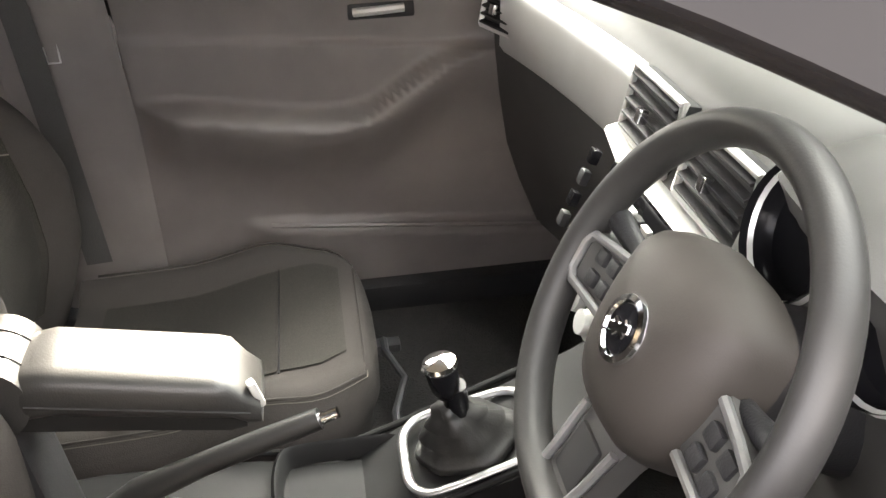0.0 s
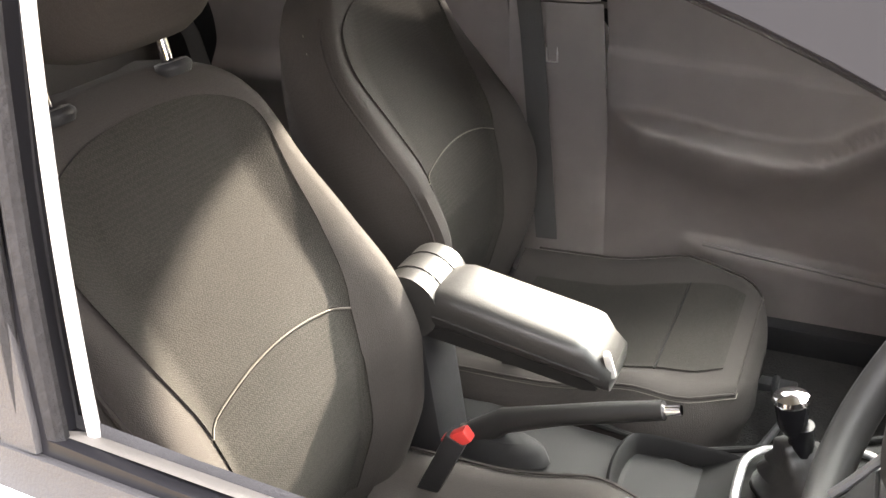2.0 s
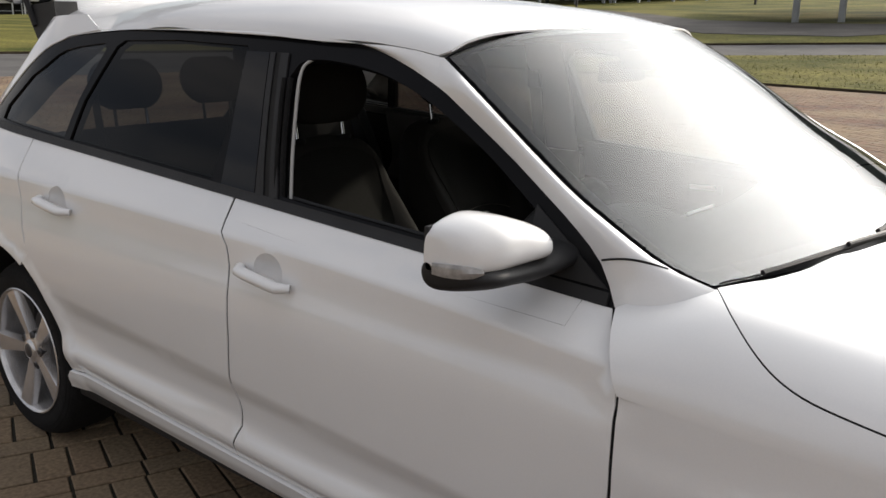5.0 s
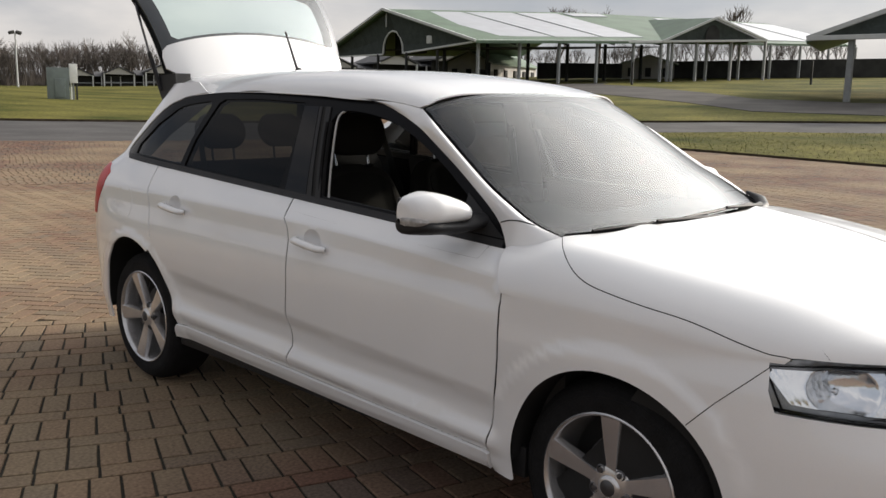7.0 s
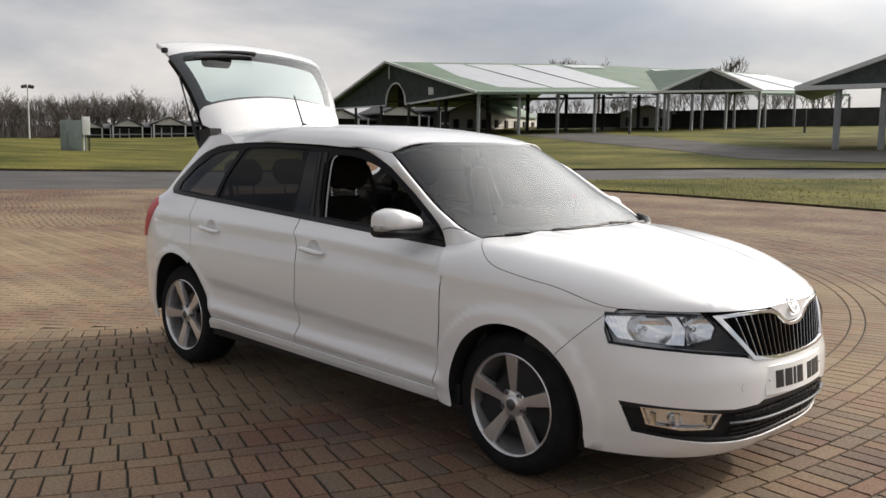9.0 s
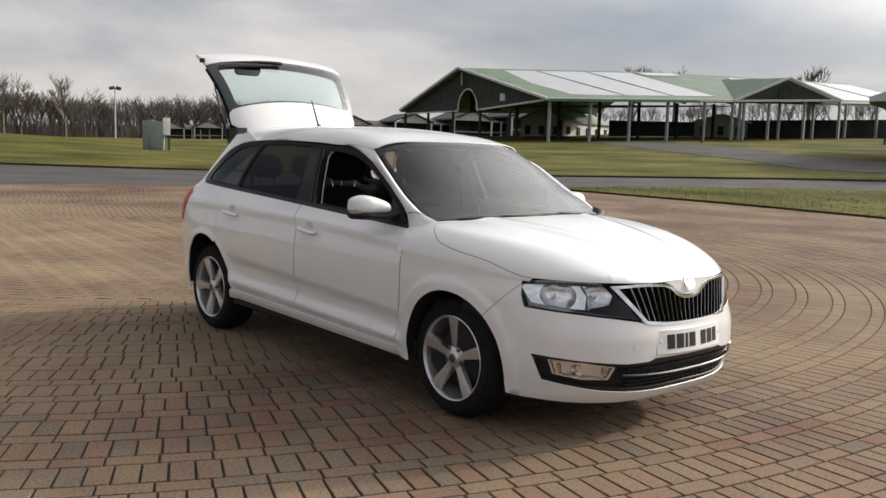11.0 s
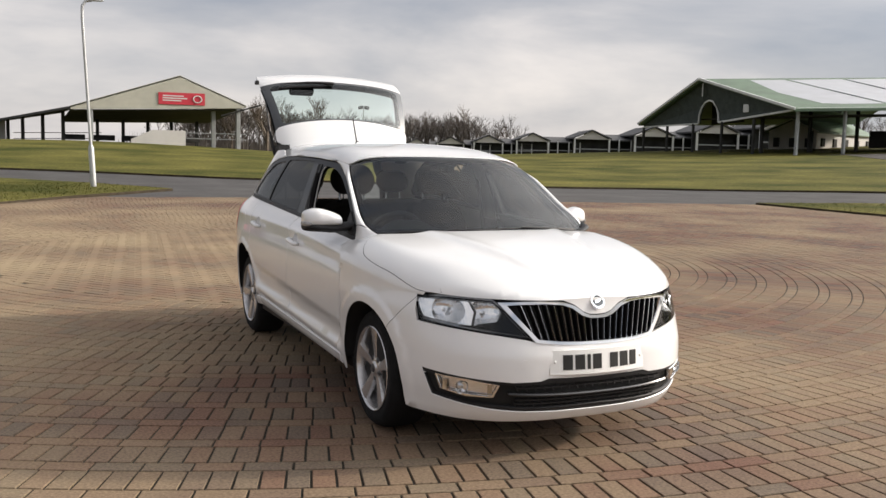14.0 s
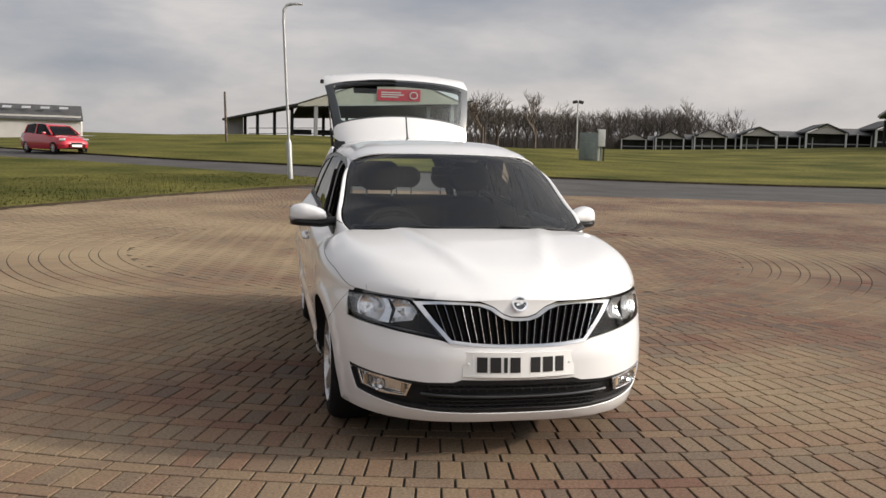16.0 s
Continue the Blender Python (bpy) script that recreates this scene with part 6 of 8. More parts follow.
for sx in (1, -1):
    for wy in (WB, -WB):
        wheel(0.775 * sx, wy, sx)
        # arch liner
        bm = bmesh.new()
        rings = []
        for inw, rr in ((0.006, 0.001), (0.03, 0.006), (0.40, 0.012)):
            ring = []
            for a in range(0, 181, 6):
                y, z = wheel_arch(wy, a, a, 1, rr)[0]
                ring.append(Vector((sx * (abs(body(s_of(y, z), z)[0]) - inw if inw < 0.1 else 0.45), y, z)))
            rings.append(ring)
        add_loft(bm, rings, close=False, cap=False)
        part("arch_liner", bm, M_DARK, car, smooth=True)
        bm = bmesh.new()
        add_box(bm, (0.02, 0.80, 0.62), Matrix.Translation((sx * 0.45, wy, 0.42)))
        part("arch_wall", bm, M_DARK, car)

# floor pan
box_part("floor_pan", (1.42, 1.80, 0.05), Matrix.Translation((0, 0, 0.245)), M_DARK, car, 0.01)
box_part("engine_bay", (0.86, 1.05, 0.50), Matrix.Translation((0, 1.40, 0.47)), M_DARK, car, 0.02)
box_part("boot_floor", (0.88, 1.15, 0.25), Matrix.Translation((0, -1.45, 0.36)), M_DARK, car, 0.02)

# ---- mirrors, handles, aerial, wipers ----
for sgn in (1, -1):
    mr = thing("door_mirror", "white door mirror with black base and indicator", "mirror")
    mr.parent = car
    del mr["category"]
    if sgn < 0:
        # the far mirror is turned a little closer to the door
        mr.matrix_world = Matrix.Translation((0.035, -0.01, 0)) @ Matrix.Translation((-0.72, 0.7, 0)) @ Matrix.Diagonal((0.82, 1, 1, 1)) @ Matrix.Translation((0.72, -0.7, 0))
    bm = bmesh.new()
    rings = []
    # sections from the outer tip inwards: centre x, half depth, half height, centre z
    for x, y, hy, hz, z in spline(((0.972, 0.640, 0.020, 0.026, 1.012), (0.969, 0.645, 0.048, 0.043, 1.014), (0.950, 0.650, 0.075, 0.052, 1.019), (0.905, 0.658, 0.090, 0.059, 1.024), (0.860, 0.664, 0.093, 0.054, 1.024), (0.820, 0.672, 0.092, 0.045, 1.021), (0.786, 0.682, 0.082, 0.036, 1.016), (0.770, 0.690, 0.064, 0.026, 1.012), (0.765, 0.698, 0.040, 0.012, 1.009)), 4):
        ring = []
        for a in range(0, 360, 9):
            c, s = math.cos(radians(a)), math.sin(radians(a))
            ring.append(Vector((sgn * x, y + hy * (abs(c) ** 0.62) * (1 if c > 0 else -0.35), z + hz * (abs(s) ** 0.9) * (1 if s > 0 else -0.78))))
        rings.append(ring)
    add_loft(bm, rings)
    part("mirror_shell", bm, M_PAINT, mr, smooth=True)
    bm = bmesh.new()
    rings = []
    for x, y, hy, hz, z in spline(((0.972, 0.636, 0.014, 0.016, 0.988), (0.963, 0.648, 0.057, 0.027, 0.984), (0.915, 0.658, 0.085, 0.029, 0.980), (0.86, 0.664, 0.086, 0.029, 0.977), (0.80, 0.680, 0.074, 0.029, 0.974), (0.755, 0.705, 0.062, 0.026, 0.980), (0.715, 0.720, 0.052, 0.026, 0.985), (0.69, 0.725, 0.05, 0.026, 0.988)), 3):
        rings.append([Vector((sgn * x, y + hy * math.cos(radians(a)) * (1.04 if math.cos(radians(a)) > 0 else 0.5), z + hz * math.sin(radians(a)))) for a in range(0, 360, 10)])
    add_loft(bm, rings)
    part("mirror_base", bm, M_BLACK, mr, smooth=True)
    bm = bmesh.new()
    add_box(bm, (0.17, 0.012, 0.095), Matrix.Translation((sgn * 0.885, 0.634, 1.018)), 0.004)
    part("mirror_rim", bm, M_BLACK, mr, smooth=True)
    bm = bmesh.new()
    add_box(bm, (0.15, 0.004, 0.078), Matrix.Translation((sgn * 0.885, 0.627, 1.018)), 0.001)
    part("mirror_glass", bm, M_CHROME, mr)
    bm = bmesh.new()
    ring = []
    for x, y, hz in ((0.979, 0.654, 0.010), (0.976, 0.680, 0.012), (0.967, 0.706, 0.012), (0.956, 0.724, 0.010), (0.942, 0.736, 0.004)):
        ring.append([Vector((sgn * x, y, 0.998 - hz)), Vector((sgn * (x + 0.003), y + 0.003, 0.998)), Vector((sgn * x, y, 0.998 + hz)), Vector((sgn * (x - 0.015), y - 0.015, 0.998))])
    add_loft(bm, ring)
    part("indicator", bm, M_CLEAR, mr, "clear indicator lens", smooth=True)

for sgn in (1, -1):
    for y0, z0 in ((-0.052, 0.840), (-1.005, 0.872)):
        h = thing("door_handle", "white pull handle over a round recess", "handle")
        h.parent = car
        del h["category"]
        pts = []
        for k in range(9):
            q = k / 8
            y = y0 + 0.175 * q
            z = z0 - 0.018 * q
            x = body(y, z)[0]
            pts.append((sgn * (x + 0.008 + 0.022 * min(1.0, 7 * min(q, 1 - q)) ** 0.5), y, z))
        tube_part("grip", pts, [0.013, 0.016, 0.0165, 0.0165, 0.0165, 0.0165, 0.0165, 0.016, 0.012], M_PAINT, h, 14, flat=0.8)
        rc = recess(y0, z0, 1.02)
        cyy, czz = y0 + 0.088, z0 + 0.003
        def cup(s, z, cyy=cyy, czz=czz):
            p = Vector(body(s, z))
            q = min(1.0, math.hypot((s - cyy) / 0.050, (z - czz) / 0.042))
            return p + Vector((-0.0005 - 0.026 * (1 - q * q) ** 0.6, 0, 0))
        d = patch_data(cup, rc, (), 0.012, 0)
        # the recess stands in a shallow ring so that it reads from outside
        panel("recess", d if sgn > 0 else mirror_data(d), M_PAINT, h)

tube_part("aerial", [(0, -1.135, 1.462), (0, -1.15, 1.475), (0, -1.245, 1.66)], [0.012, 0.007, 0.005], M_BLACK, car, 8, "thin black roof aerial")
bm = bmesh.new()
add_lathe(bm, [(0.0001, 0.03), (0.012, 0.026), (0.024, 0.008), (0.03, 0.0)], Matrix.Translation((0, -1.135, 1.460)) @ Matrix.Diagonal((0.8, 1.4, 0.8, 1)), 16)
part("aerial_foot", bm, M_BLACK, car, smooth=True)

# scuttle and wipers
tube_part("scuttle_end", [(-0.54, 1.062, 0.957), (-0.63, 1.040, 0.966), (-0.685, 0.995, 0.982), (-0.705, 0.930, 1.004)], [0.006, 0.020, 0.026, 0.008], M_BLACK, car, 10, "black plastic end of the scuttle", flat=0.6)
bm = bmesh.new()
rings = []
for i in range(25):
    x = -0.64 + 1.28 * i / 24
    yb = float(np.interp(abs(x), [p[0] for p in cowl], [p[1] for p in cowl]))
    e = screen(x / 0.664, 0.02)
    rings.append([Vector((x, yb + 0.004, bonnet(x, yb)[2] - 0.022)), Vector((x, yb - 0.03, bonnet(x, yb)[2] - 0.018)), Vector((x, e[1] + 0.004, e[2] + 0.002)), Vector((x, e[1] - 0.02, e[2] - 0.03))])
add_loft(bm, rings, close=False, cap=False)
part("scuttle", bm, M_BLACK, car, smooth=True)
for x0, x1, xa in ((-0.47, 0.12, -0.56), (0.02, 0.55, -0.10)):
    wp = thing("wiper", "black windscreen wiper", "wiper")
    wp.parent = car
    del wp["category"]
    def onscreen(x, v, off):
        p = Vector(screen(x / 0.664, v))
        return p + Vector((0, 0.6, 0.8)) * off
    low = 0.035 if x0 < -0.2 else 0.012
    tube_part("blade", [onscreen(x0 + (x1 - x0) * k / 8, low + 0.012 * math.sin(math.pi * k / 8), 0.010) for k in range(9)], 0.0055, M_BLACK, wp, 6)
    tube_part("arm", [onscreen(xa, -0.03, 0.012), onscreen(xa + 0.1, 0.0, 0.020), onscreen((x0 + x1) / 2, low + 0.012, 0.018)], [0.013, 0.008, 0.005], M_BLACK, wp, 8)

# ---- open tailgate ----
tg = thing("tailgate", "raised white tailgate with dark-framed window", "tailgate")
tg.parent = car
del tg["category"]
T0, T1 = Vector((0, -1.425, 1.455)), Vector((0, -1.725, 1.915))


def gate(u, v):
    """u across from -1 to 1, v from hinge (0) to the far end of the window (1)."""
    w = 0.545 + 0.066 * v
    c = 1 - u * u
    p = T0.lerp(T1, v)
    n = Vector((0, 0.76, 0.65))
    return p + Vector((w * u, 0, 0)) + n * (0.075 * c * (1 - 0.55 * v) + 0.04 * math.sin(math.pi * v) - 0.03 * abs(u) ** 8) + Vector((0, -0.3, 0.5)) * (0.05 * v * c)


def rect(u0, v0, v1, k=9):
    a = [(-u0 + 2 * u0 * i / k, v0) for i in range(k + 1)]
    return a + [(-x, v1) for x, _ in a]


spoil = [(-1, 0.05), (-0.88, -0.08), (-0.5, -0.14), (0, -0.15), (0.5, -0.14), (0.88, -0.08), (1, 0.05), (1.0, 0.15), (0.985, 0.20)] + [(0.94 - 1.88 * i / 10, 0.225 + 0.045 * (1 - (0.94 - 1.88 * i / 10) ** 2)) for i in range(11)] + [(-0.985, 0.20), (-1.0, 0.15)]
panel("spoiler", patch_data(gate, spoil, (), 0.07, 0.02, flip=True), M_PAINT, tg, "white upper tailgate spoiler")
fr_o = [(-0.985, 0.20)] + [(-0.94 + 1.88 * i / 10, 0.225 + 0.045 * (1 - (-0.94 + 1.88 * i / 10) ** 2)) for i in range(11)] + [(0.985, 0.20), (1.0, 1.0), (0.5, 1.0), (0, 1.0), (-0.5, 1.0), (-1.0, 1.0)]
gl_o = [(-0.84, 0.262), (-0.5, 0.283), (0, 0.294), (0.5, 0.283), (0.84, 0.262), (0.885, 0.30), (0.90, 0.90), (0.87, 0.945), (0.5, 0.955), (0, 0.96), (-0.5, 0.955), (-0.87, 0.945), (-0.90, 0.90), (-0.885, 0.30)]
panel("window_frame", patch_data(gate, fr_o, [gl_o], 0.07, 0.05, flip=True), material("dark_frame", (0.045, 0.05, 0.055), 0.35, coat=0.3, var=0.15), tg, "dark grey tailgate window frame")
panel("rear_glass", patch_data(gate, gl_o, (), 0.1, 0, flip=True), M_REARGLASS, tg, "green-tinted rear window", shadow=False)
T2 = Vector((0, -1.93, 1.985))


def gate_low(u, v):
    p = Vector(gate(u, 1.0))
    q = Vector((u * 0.60, T2.y + 0.06 * (1 - u * u) * -1, T2.z + 0.05 * (1 - u * u)))
    k = p.lerp(q, v)
    return k + Vector((0, -0.01, 0.02)) * max(0.0, math.sin(math.pi * v)) ** 0.7


panel("lower_panel", patch_data(gate_low, rect(1.0, 0.0, 1.0), (), 0.08, 0.03, flip=True), M_PAINT, tg, "white lower tailgate panel")
panel("inner_trim", patch_data(lambda u, v: Vector(gate_low(u, v)) + Vector((0, 0.03, -0.06)), rect(0.96, 0.02, 0.97), (), 0.1, 0.02), M_BLACK, tg)
panel("side_trim", patch_data(lambda u, v: Vector(gate(u, v)) + Vector((0, -0.05, -0.04)), [(-0.97, 0.05), (0.97, 0.05), (0.97, 0.99), (-0.97, 0.99)], [gl_o], 0.1, 0.02), M_BLACK, tg)
GN = Vector((0, 0.76, 0.65))
tube_part("wiper_arm", [Vector(gate(u, 0.905 + 0.02 * math.sin(3 * u))) + GN * 0.030 for u in (0.05, 0.2, 0.4, 0.62, 0.78)], [0.030, 0.026, 0.020, 0.011, 0.006], M_BLACK, tg, 10, "black rear wiper", flat=0.5)
tube_part("wiper_blade", [Vector(gate(u, 0.875)) + GN * 0.012 for u in (0.15, 0.35, 0.55, 0.80)], 0.008, M_BLACK, tg, 6)
box_part("wiper_motor", (0.20, 0.07, 0.06), Matrix.Translation(Vector(gate(0.45, 0.92)) + Vector((0, -0.05, -0.04))) @ pose(0, 0, 0, 45, 0, 0), M_BLACK, tg, 0.02)
box_part("latch", (0.03, 0.05, 0.035), Matrix.Translation((0.632, -1.76, 1.930)), M_BLACK, tg, 0.012)
box_part("brake_light", (0.30, 0.05, 0.03), Matrix.Translation(Vector(gate(0, 0.28)) + Vector((0, -0.05, -0.02))) @ pose(0, 0, 0, 45, 0, 0), M_BLACK, tg, 0.01)
for sgn in (1, -1):
    tube_part("gas_strut", [(sgn * 0.555, -1.50, 1.36), (sgn * 0.568, -1.58, 1.54)], 0.011, M_BLACK, tg, 8)
    tube_part("strut_rod", [(sgn * 0.568, -1.58, 1.54), (sgn * 0.582, -1.675, 1.775)], 0.006, M_STEEL, tg, 8)
    bm = bmesh.new()
    add_loft(bm, [[Vector((sgn * x, y, z)) for x, y, z in q] for q in (((0.550, -1.37, 1.44), (0.552, -1.57, 1.425), (0.556, -1.49, 1.31), (0.552, -1.36, 1.35)), ((0.47, -1.37, 1.44), (0.47, -1.57, 1.425), (0.47, -1.49, 1.31), (0.47, -1.36, 1.35)))])
    part("hinge_cover", bm, M_BLACK, car)
    # opening's dark jamb and lining
    bm = bmesh.new()
    rings = []
    for y, z in TG:
        x = body(s_of(y, z), z)[0]
        rings.append([Vector((sgn * x, y + 0.004, z)), Vector((sgn * (x - 0.05), y + 0.012, z - 0.005)), Vector((sgn * (x - 0.09), y + 0.05, z - 0.02))])
    add_loft(bm, rings, close=False, cap=False)
    part("opening_jamb", bm, M_BLACK, car, smooth=True)

# ---- cabin ----
def fabric_material(name, colour, weave, strength, light):
    """Cloth with short raised threads; light is how much paler the threads are than the ground."""
    m = material(name, colour, 0.92, var=0.14, scale=7, spec=0.25)
    nt = m.node_tree
    bsdf = nt.nodes["Principled BSDF"]
    tc = nt.nodes.new("ShaderNodeTexCoord")
    mp = nt.nodes.new("ShaderNodeMapping")
    mp.inputs["Scale"].default_value = (weave, weave * 0.8, weave * 0.62)
    mp.inputs["Rotation"].default_value = (0.0, 0.5, 0.0)
    ck = nt.nodes.new("ShaderNodeTexVoronoi")
    ck.inputs["Scale"].default_value = 1.0
    ck.inputs["Randomness"].default_value = 0.55
    ramp = nt.nodes.new("ShaderNodeMapRange")
    ramp.inputs["From Min"].default_value = 0.15
    ramp.inputs["From Max"].default_value = 0.62
    ramp.inputs["To Min"].default_value = 1.0 + light
    ramp.inputs["To Max"].default_value = 1.0 - light
    mul = nt.nodes.new("ShaderNodeVectorMath")
    mul.operation = "SCALE"
    bp = nt.nodes.new("ShaderNodeBump")
    bp.invert = True
    bp.inputs["Strength"].default_value = strength
    bp.inputs["Distance"].default_value = 0.0015
    nt.links.new(tc.outputs["Object"], mp.inputs["Vector"])
    nt.links.new(mp.outputs["Vector"], ck.inputs["Vector"])
    nt.links.new(ck.outputs["Distance"], bp.inputs["Height"])
    nt.links.new(ck.outputs["Distance"], ramp.inputs["Value"])
    src = bsdf.inputs["Base Color"].links[0].from_socket
    nt.links.new(src, mul.inputs[0])
    nt.links.new(ramp.outputs["Result"], mul.inputs["Scale"])
    nt.links.new(mul.outputs["Vector"], bsdf.inputs["Base Color"])
    nt.links.new(bp.outputs["Normal"], bsdf.inputs["Normal"])
    return m


M_CLOTH = fabric_material("seat_cloth", (0.0348, 0.0306, 0.0281), 700.0, 0.25, 0.12)
M_WEAVE = fabric_material("seat_weave", (0.0238, 0.0215, 0.0185), 620.0, 0.30, 0.32)
M_STITCH = material("stitching", (0.115, 0.104, 0.088), 0.8, var=0.1)
M_DASH = material("soft_dash", (0.048, 0.047, 0.045), 0.55, var=0.12, scale=10, bump=0.06, bump_scale=700)
M_CARD = material("door_card", (0.150, 0.136, 0.128), 0.55, var=0.12, scale=9, bump=0.06, bump_scale=380)
M_SILVER = material("silver_trim", (0.60, 0.60, 0.58), 0.35, metal=0.5, var=0.06)
M_CARPET = material("carpet", (0.013, 0.0122, 0.0115), 1.0, var=0.25, scale=20, bump=0.8, bump_scale=300, fine=0.3)
M_RIM = material("wheel_leather", (0.019, 0.0185, 0.018), 0.5, spec=0.35, var=0.15, scale=12, bump=0.05, bump_scale=500)
M_FRAME = material("satin_frame", (0.28, 0.28, 0.28), 0.36, metal=0.8, var=0.08)
M_CONSOLE = material("console_plastic", (0.012, 0.012, 0.012), 0.6, spec=0.15, var=0.15, bump=0.05, bump_scale=600)
M_LEATHER = material("armrest_leather", (0.020, 0.0195, 0.019), 0.42, spec=0.4, var=0.15, scale=12, bump=0.06, bump_scale=420)
M_HEADLINE = material("headlining", (0.52, 0.50, 0.47), 0.95, var=0.06, scale=10, bump=0.2, bump_scale=300)
M_PALEUP = material("pale_pillar_plastic", (0.30, 0.29, 0.27), 0.6, var=0.08, scale=10, bump=0.08, bump_scale=400)
M_BUCKLE = material("red_button", (0.50, 0.04, 0.035), 0.35, var=0.08)
M_BELT = material("seat_belt", (0.05, 0.05, 0.048), 0.7, var=0.1, bump=0.4, bump_scale=500)


Z_S = (0.42, 0.50, 0.60, 0.672, 0.765, 0.848, 0.935, 0.99, 1.03, 1.05, 1.062)
CREST = (-0.165, -0.135, -0.110, -0.110, -0.140, -0.202, -0.268, -0.292, -0.308, -0.322, -0.345)
HALF_W = (0.205, 0.214, 0.224, 0.227, 0.229, 0.227, 0.221, 0.206, 0.176, 0.148, 0.092)


def backrest_front(u, z):
    """Where the front of the backrest stands at side u and height z."""
    a = abs(u)
    recess = interp(z, (0.42, 0.70, 0.85, 0.98, 1.06), (0.050, 0.050, 0.030, 0.010, 0.0))
    hollow = recess * (1 - sstep(0.50, 0.86, a))
    return interp(z, Z_S, CREST) - hollow - 0.050 * sstep(0.90, 1.0, a) ** 2


def cushion_half(q):
    return 0.247 * (1 - max(0.0, (q - 0.55) / 0.45) ** 3.2) ** (1 / 3.2)


def front_seat(cx, driver, back_by=0.0):
    st = thing("front_seat", "dark grey cloth front seat with woven centre panels", "seat")
    st.parent = car
    del st["category"]
    bm = bmesh.new()
    rings = []
    for i in range(41):
        z = 0.42 + 0.642 * (i / 40) ** 0.85
        w = interp(z, Z_S, HALF_W)
        back = interp(z, (0.42, 0.95, 1.04, 1.062), (-0.275, -0.405, -0.405, -0.385))
        us = [-1 + 2 * k / 26 for k in range(27)]
        ring = [Vector((cx + u * w, backrest_front(u, z) - back_by, z)) for u in us]
        fr = backrest_front(1.0, z)
        for u in (1.03, 0.98, 0.6, 0.0, -0.6, -0.98, -1.03):
            yb = fr * 0.5 + back * 0.5 if abs(u) > 1 else back + (0.03 if abs(u) > 0.9 else 0)
            ring.append(Vector((cx + u * w, yb - back_by, z)))
        rings.append(ring)
    mid = sum(rings[-1], Vector()) / len(rings[-1])
    for k, dz in ((0.7, 0.0035), (0.35, 0.0055), (0.02, 0.006)):
        rings.append([mid.lerp(p, k) + Vector((0, 0, dz)) for p in rings[40]])
    add_loft(bm, rings)
    bk = part("backrest", bm, M_CLOTH, st, smooth=True, angle=65)

    def front(u, z, off=0.0035):
        return Vector((cx + u * interp(z, Z_S, HALF_W), backrest_front(u, z) + off - back_by, z + off * 0.4))

    seam_line = [(0.60, 0.756), (0.45, 0.768), (0.22, 0.778), (0.0, 0.781), (-0.22, 0.778), (-0.45, 0.768), (-0.60, 0.756)]
    side = [(-0.68, 0.83), (-0.745, 0.90), (-0.79, 0.95), (-0.80, 0.985), (-0.72, 1.012), (-0.45, 1.032), (0.0, 1.038)]
    up = spline([seam_line[-1]] + side + [(-u, z) for u, z in side[::-1][1:]] + [seam_line[0]], 3) + spline(seam_line, 3)[1:-1]
    lo = [(u, z - 0.004) for u, z in spline(seam_line[::-1], 3)] + [(0.57, 0.70), (0.59, 0.60), (0.60, 0.47), (-0.60, 0.47), (-0.59, 0.60), (-0.57, 0.70)]
    for pts in (up, lo):
        panel("woven_panel", patch_data(lambda u, z: front(u, z, 0.0018), pts, (), 0.016, 0.0015), M_WEAVE, bk, "woven grey-brown centre panel")
    tube_part("stitching", [front(u, z - 0.002, 0.0025) for u, z in spline(seam_line, 3)], 0.0011, M_STITCH, bk, 5)
    tube_part("panel_seam", [front(u, z, 0.0012) for u, z in up + up[:1]], 0.0007, M_CLOTH, bk, 4)
    for s in (-1, 1):
        edge_pts = [front(s * 0.955, 0.50 + 0.52 * k / 20, 0.001) for k in range(21)]
        tube_part("piping", edge_pts, 0.0030, M_CLOTH, bk, 6)
        tube_part("stitching", [front(s * 0.985, 0.50 + 0.50 * k / 20, 0.0012) for k in range(21)], 0.0007, M_STITCH, bk, 4)
    # cushion
    y0, ln = -0.17 - back_by * 0.5, 0.455 + back_by * 0.5

    def top(u, q, off=0.0035):
        a = abs(u)
        zt = interp(q, (0, 0.35, 0.72, 0.88, 0.96, 1.0), (0.455, 0.460, 0.496, 0.503, 0.488, 0.452))
        z = zt + 0.026 * sstep(0.55, 0.82, a) * (1 - sstep(0.62, 0.85, q)) - 0.055 * sstep(0.84, 1.0, a) ** 2
        return Vector((cx + u * max(0.05, cushion_half(q)), y0 + ln * q, z + off))

    bm = bmesh.new()
    rings = []
    for i in range(37):
        q = 1 - (1 - i / 36) ** 1.5
        w = max(0.05, cushion_half(q))
        y = y0 + ln * q
        zl = top(1.0, q, 0).z
        ring = [top(-1 + 2 * k / 24, q, 0) for k in range(25)]
        ring += [Vector((cx + s * w * k, y - 0.012 * sstep(0.8, 1, q), z)) for s, k, z in ((1, 1.02, zl - 0.03), (1, 1.0, 0.40), (1, 0.94, 0.36), (-1, 0.94, 0.36), (-1, 1.0, 0.40), (-1, 1.02, zl - 0.03))]
        rings.append(ring)
    add_loft(bm, rings)
    cu = part("cushion", bm, M_CLOTH, st, smooth=True, angle=65)
    panel("woven_panel", patch_data(top, [(-0.56, 0.1), (0.56, 0.1), (0.58, 0.69), (-0.58, 0.69)], (), 0.06, 0.0015), M_WEAVE, cu)
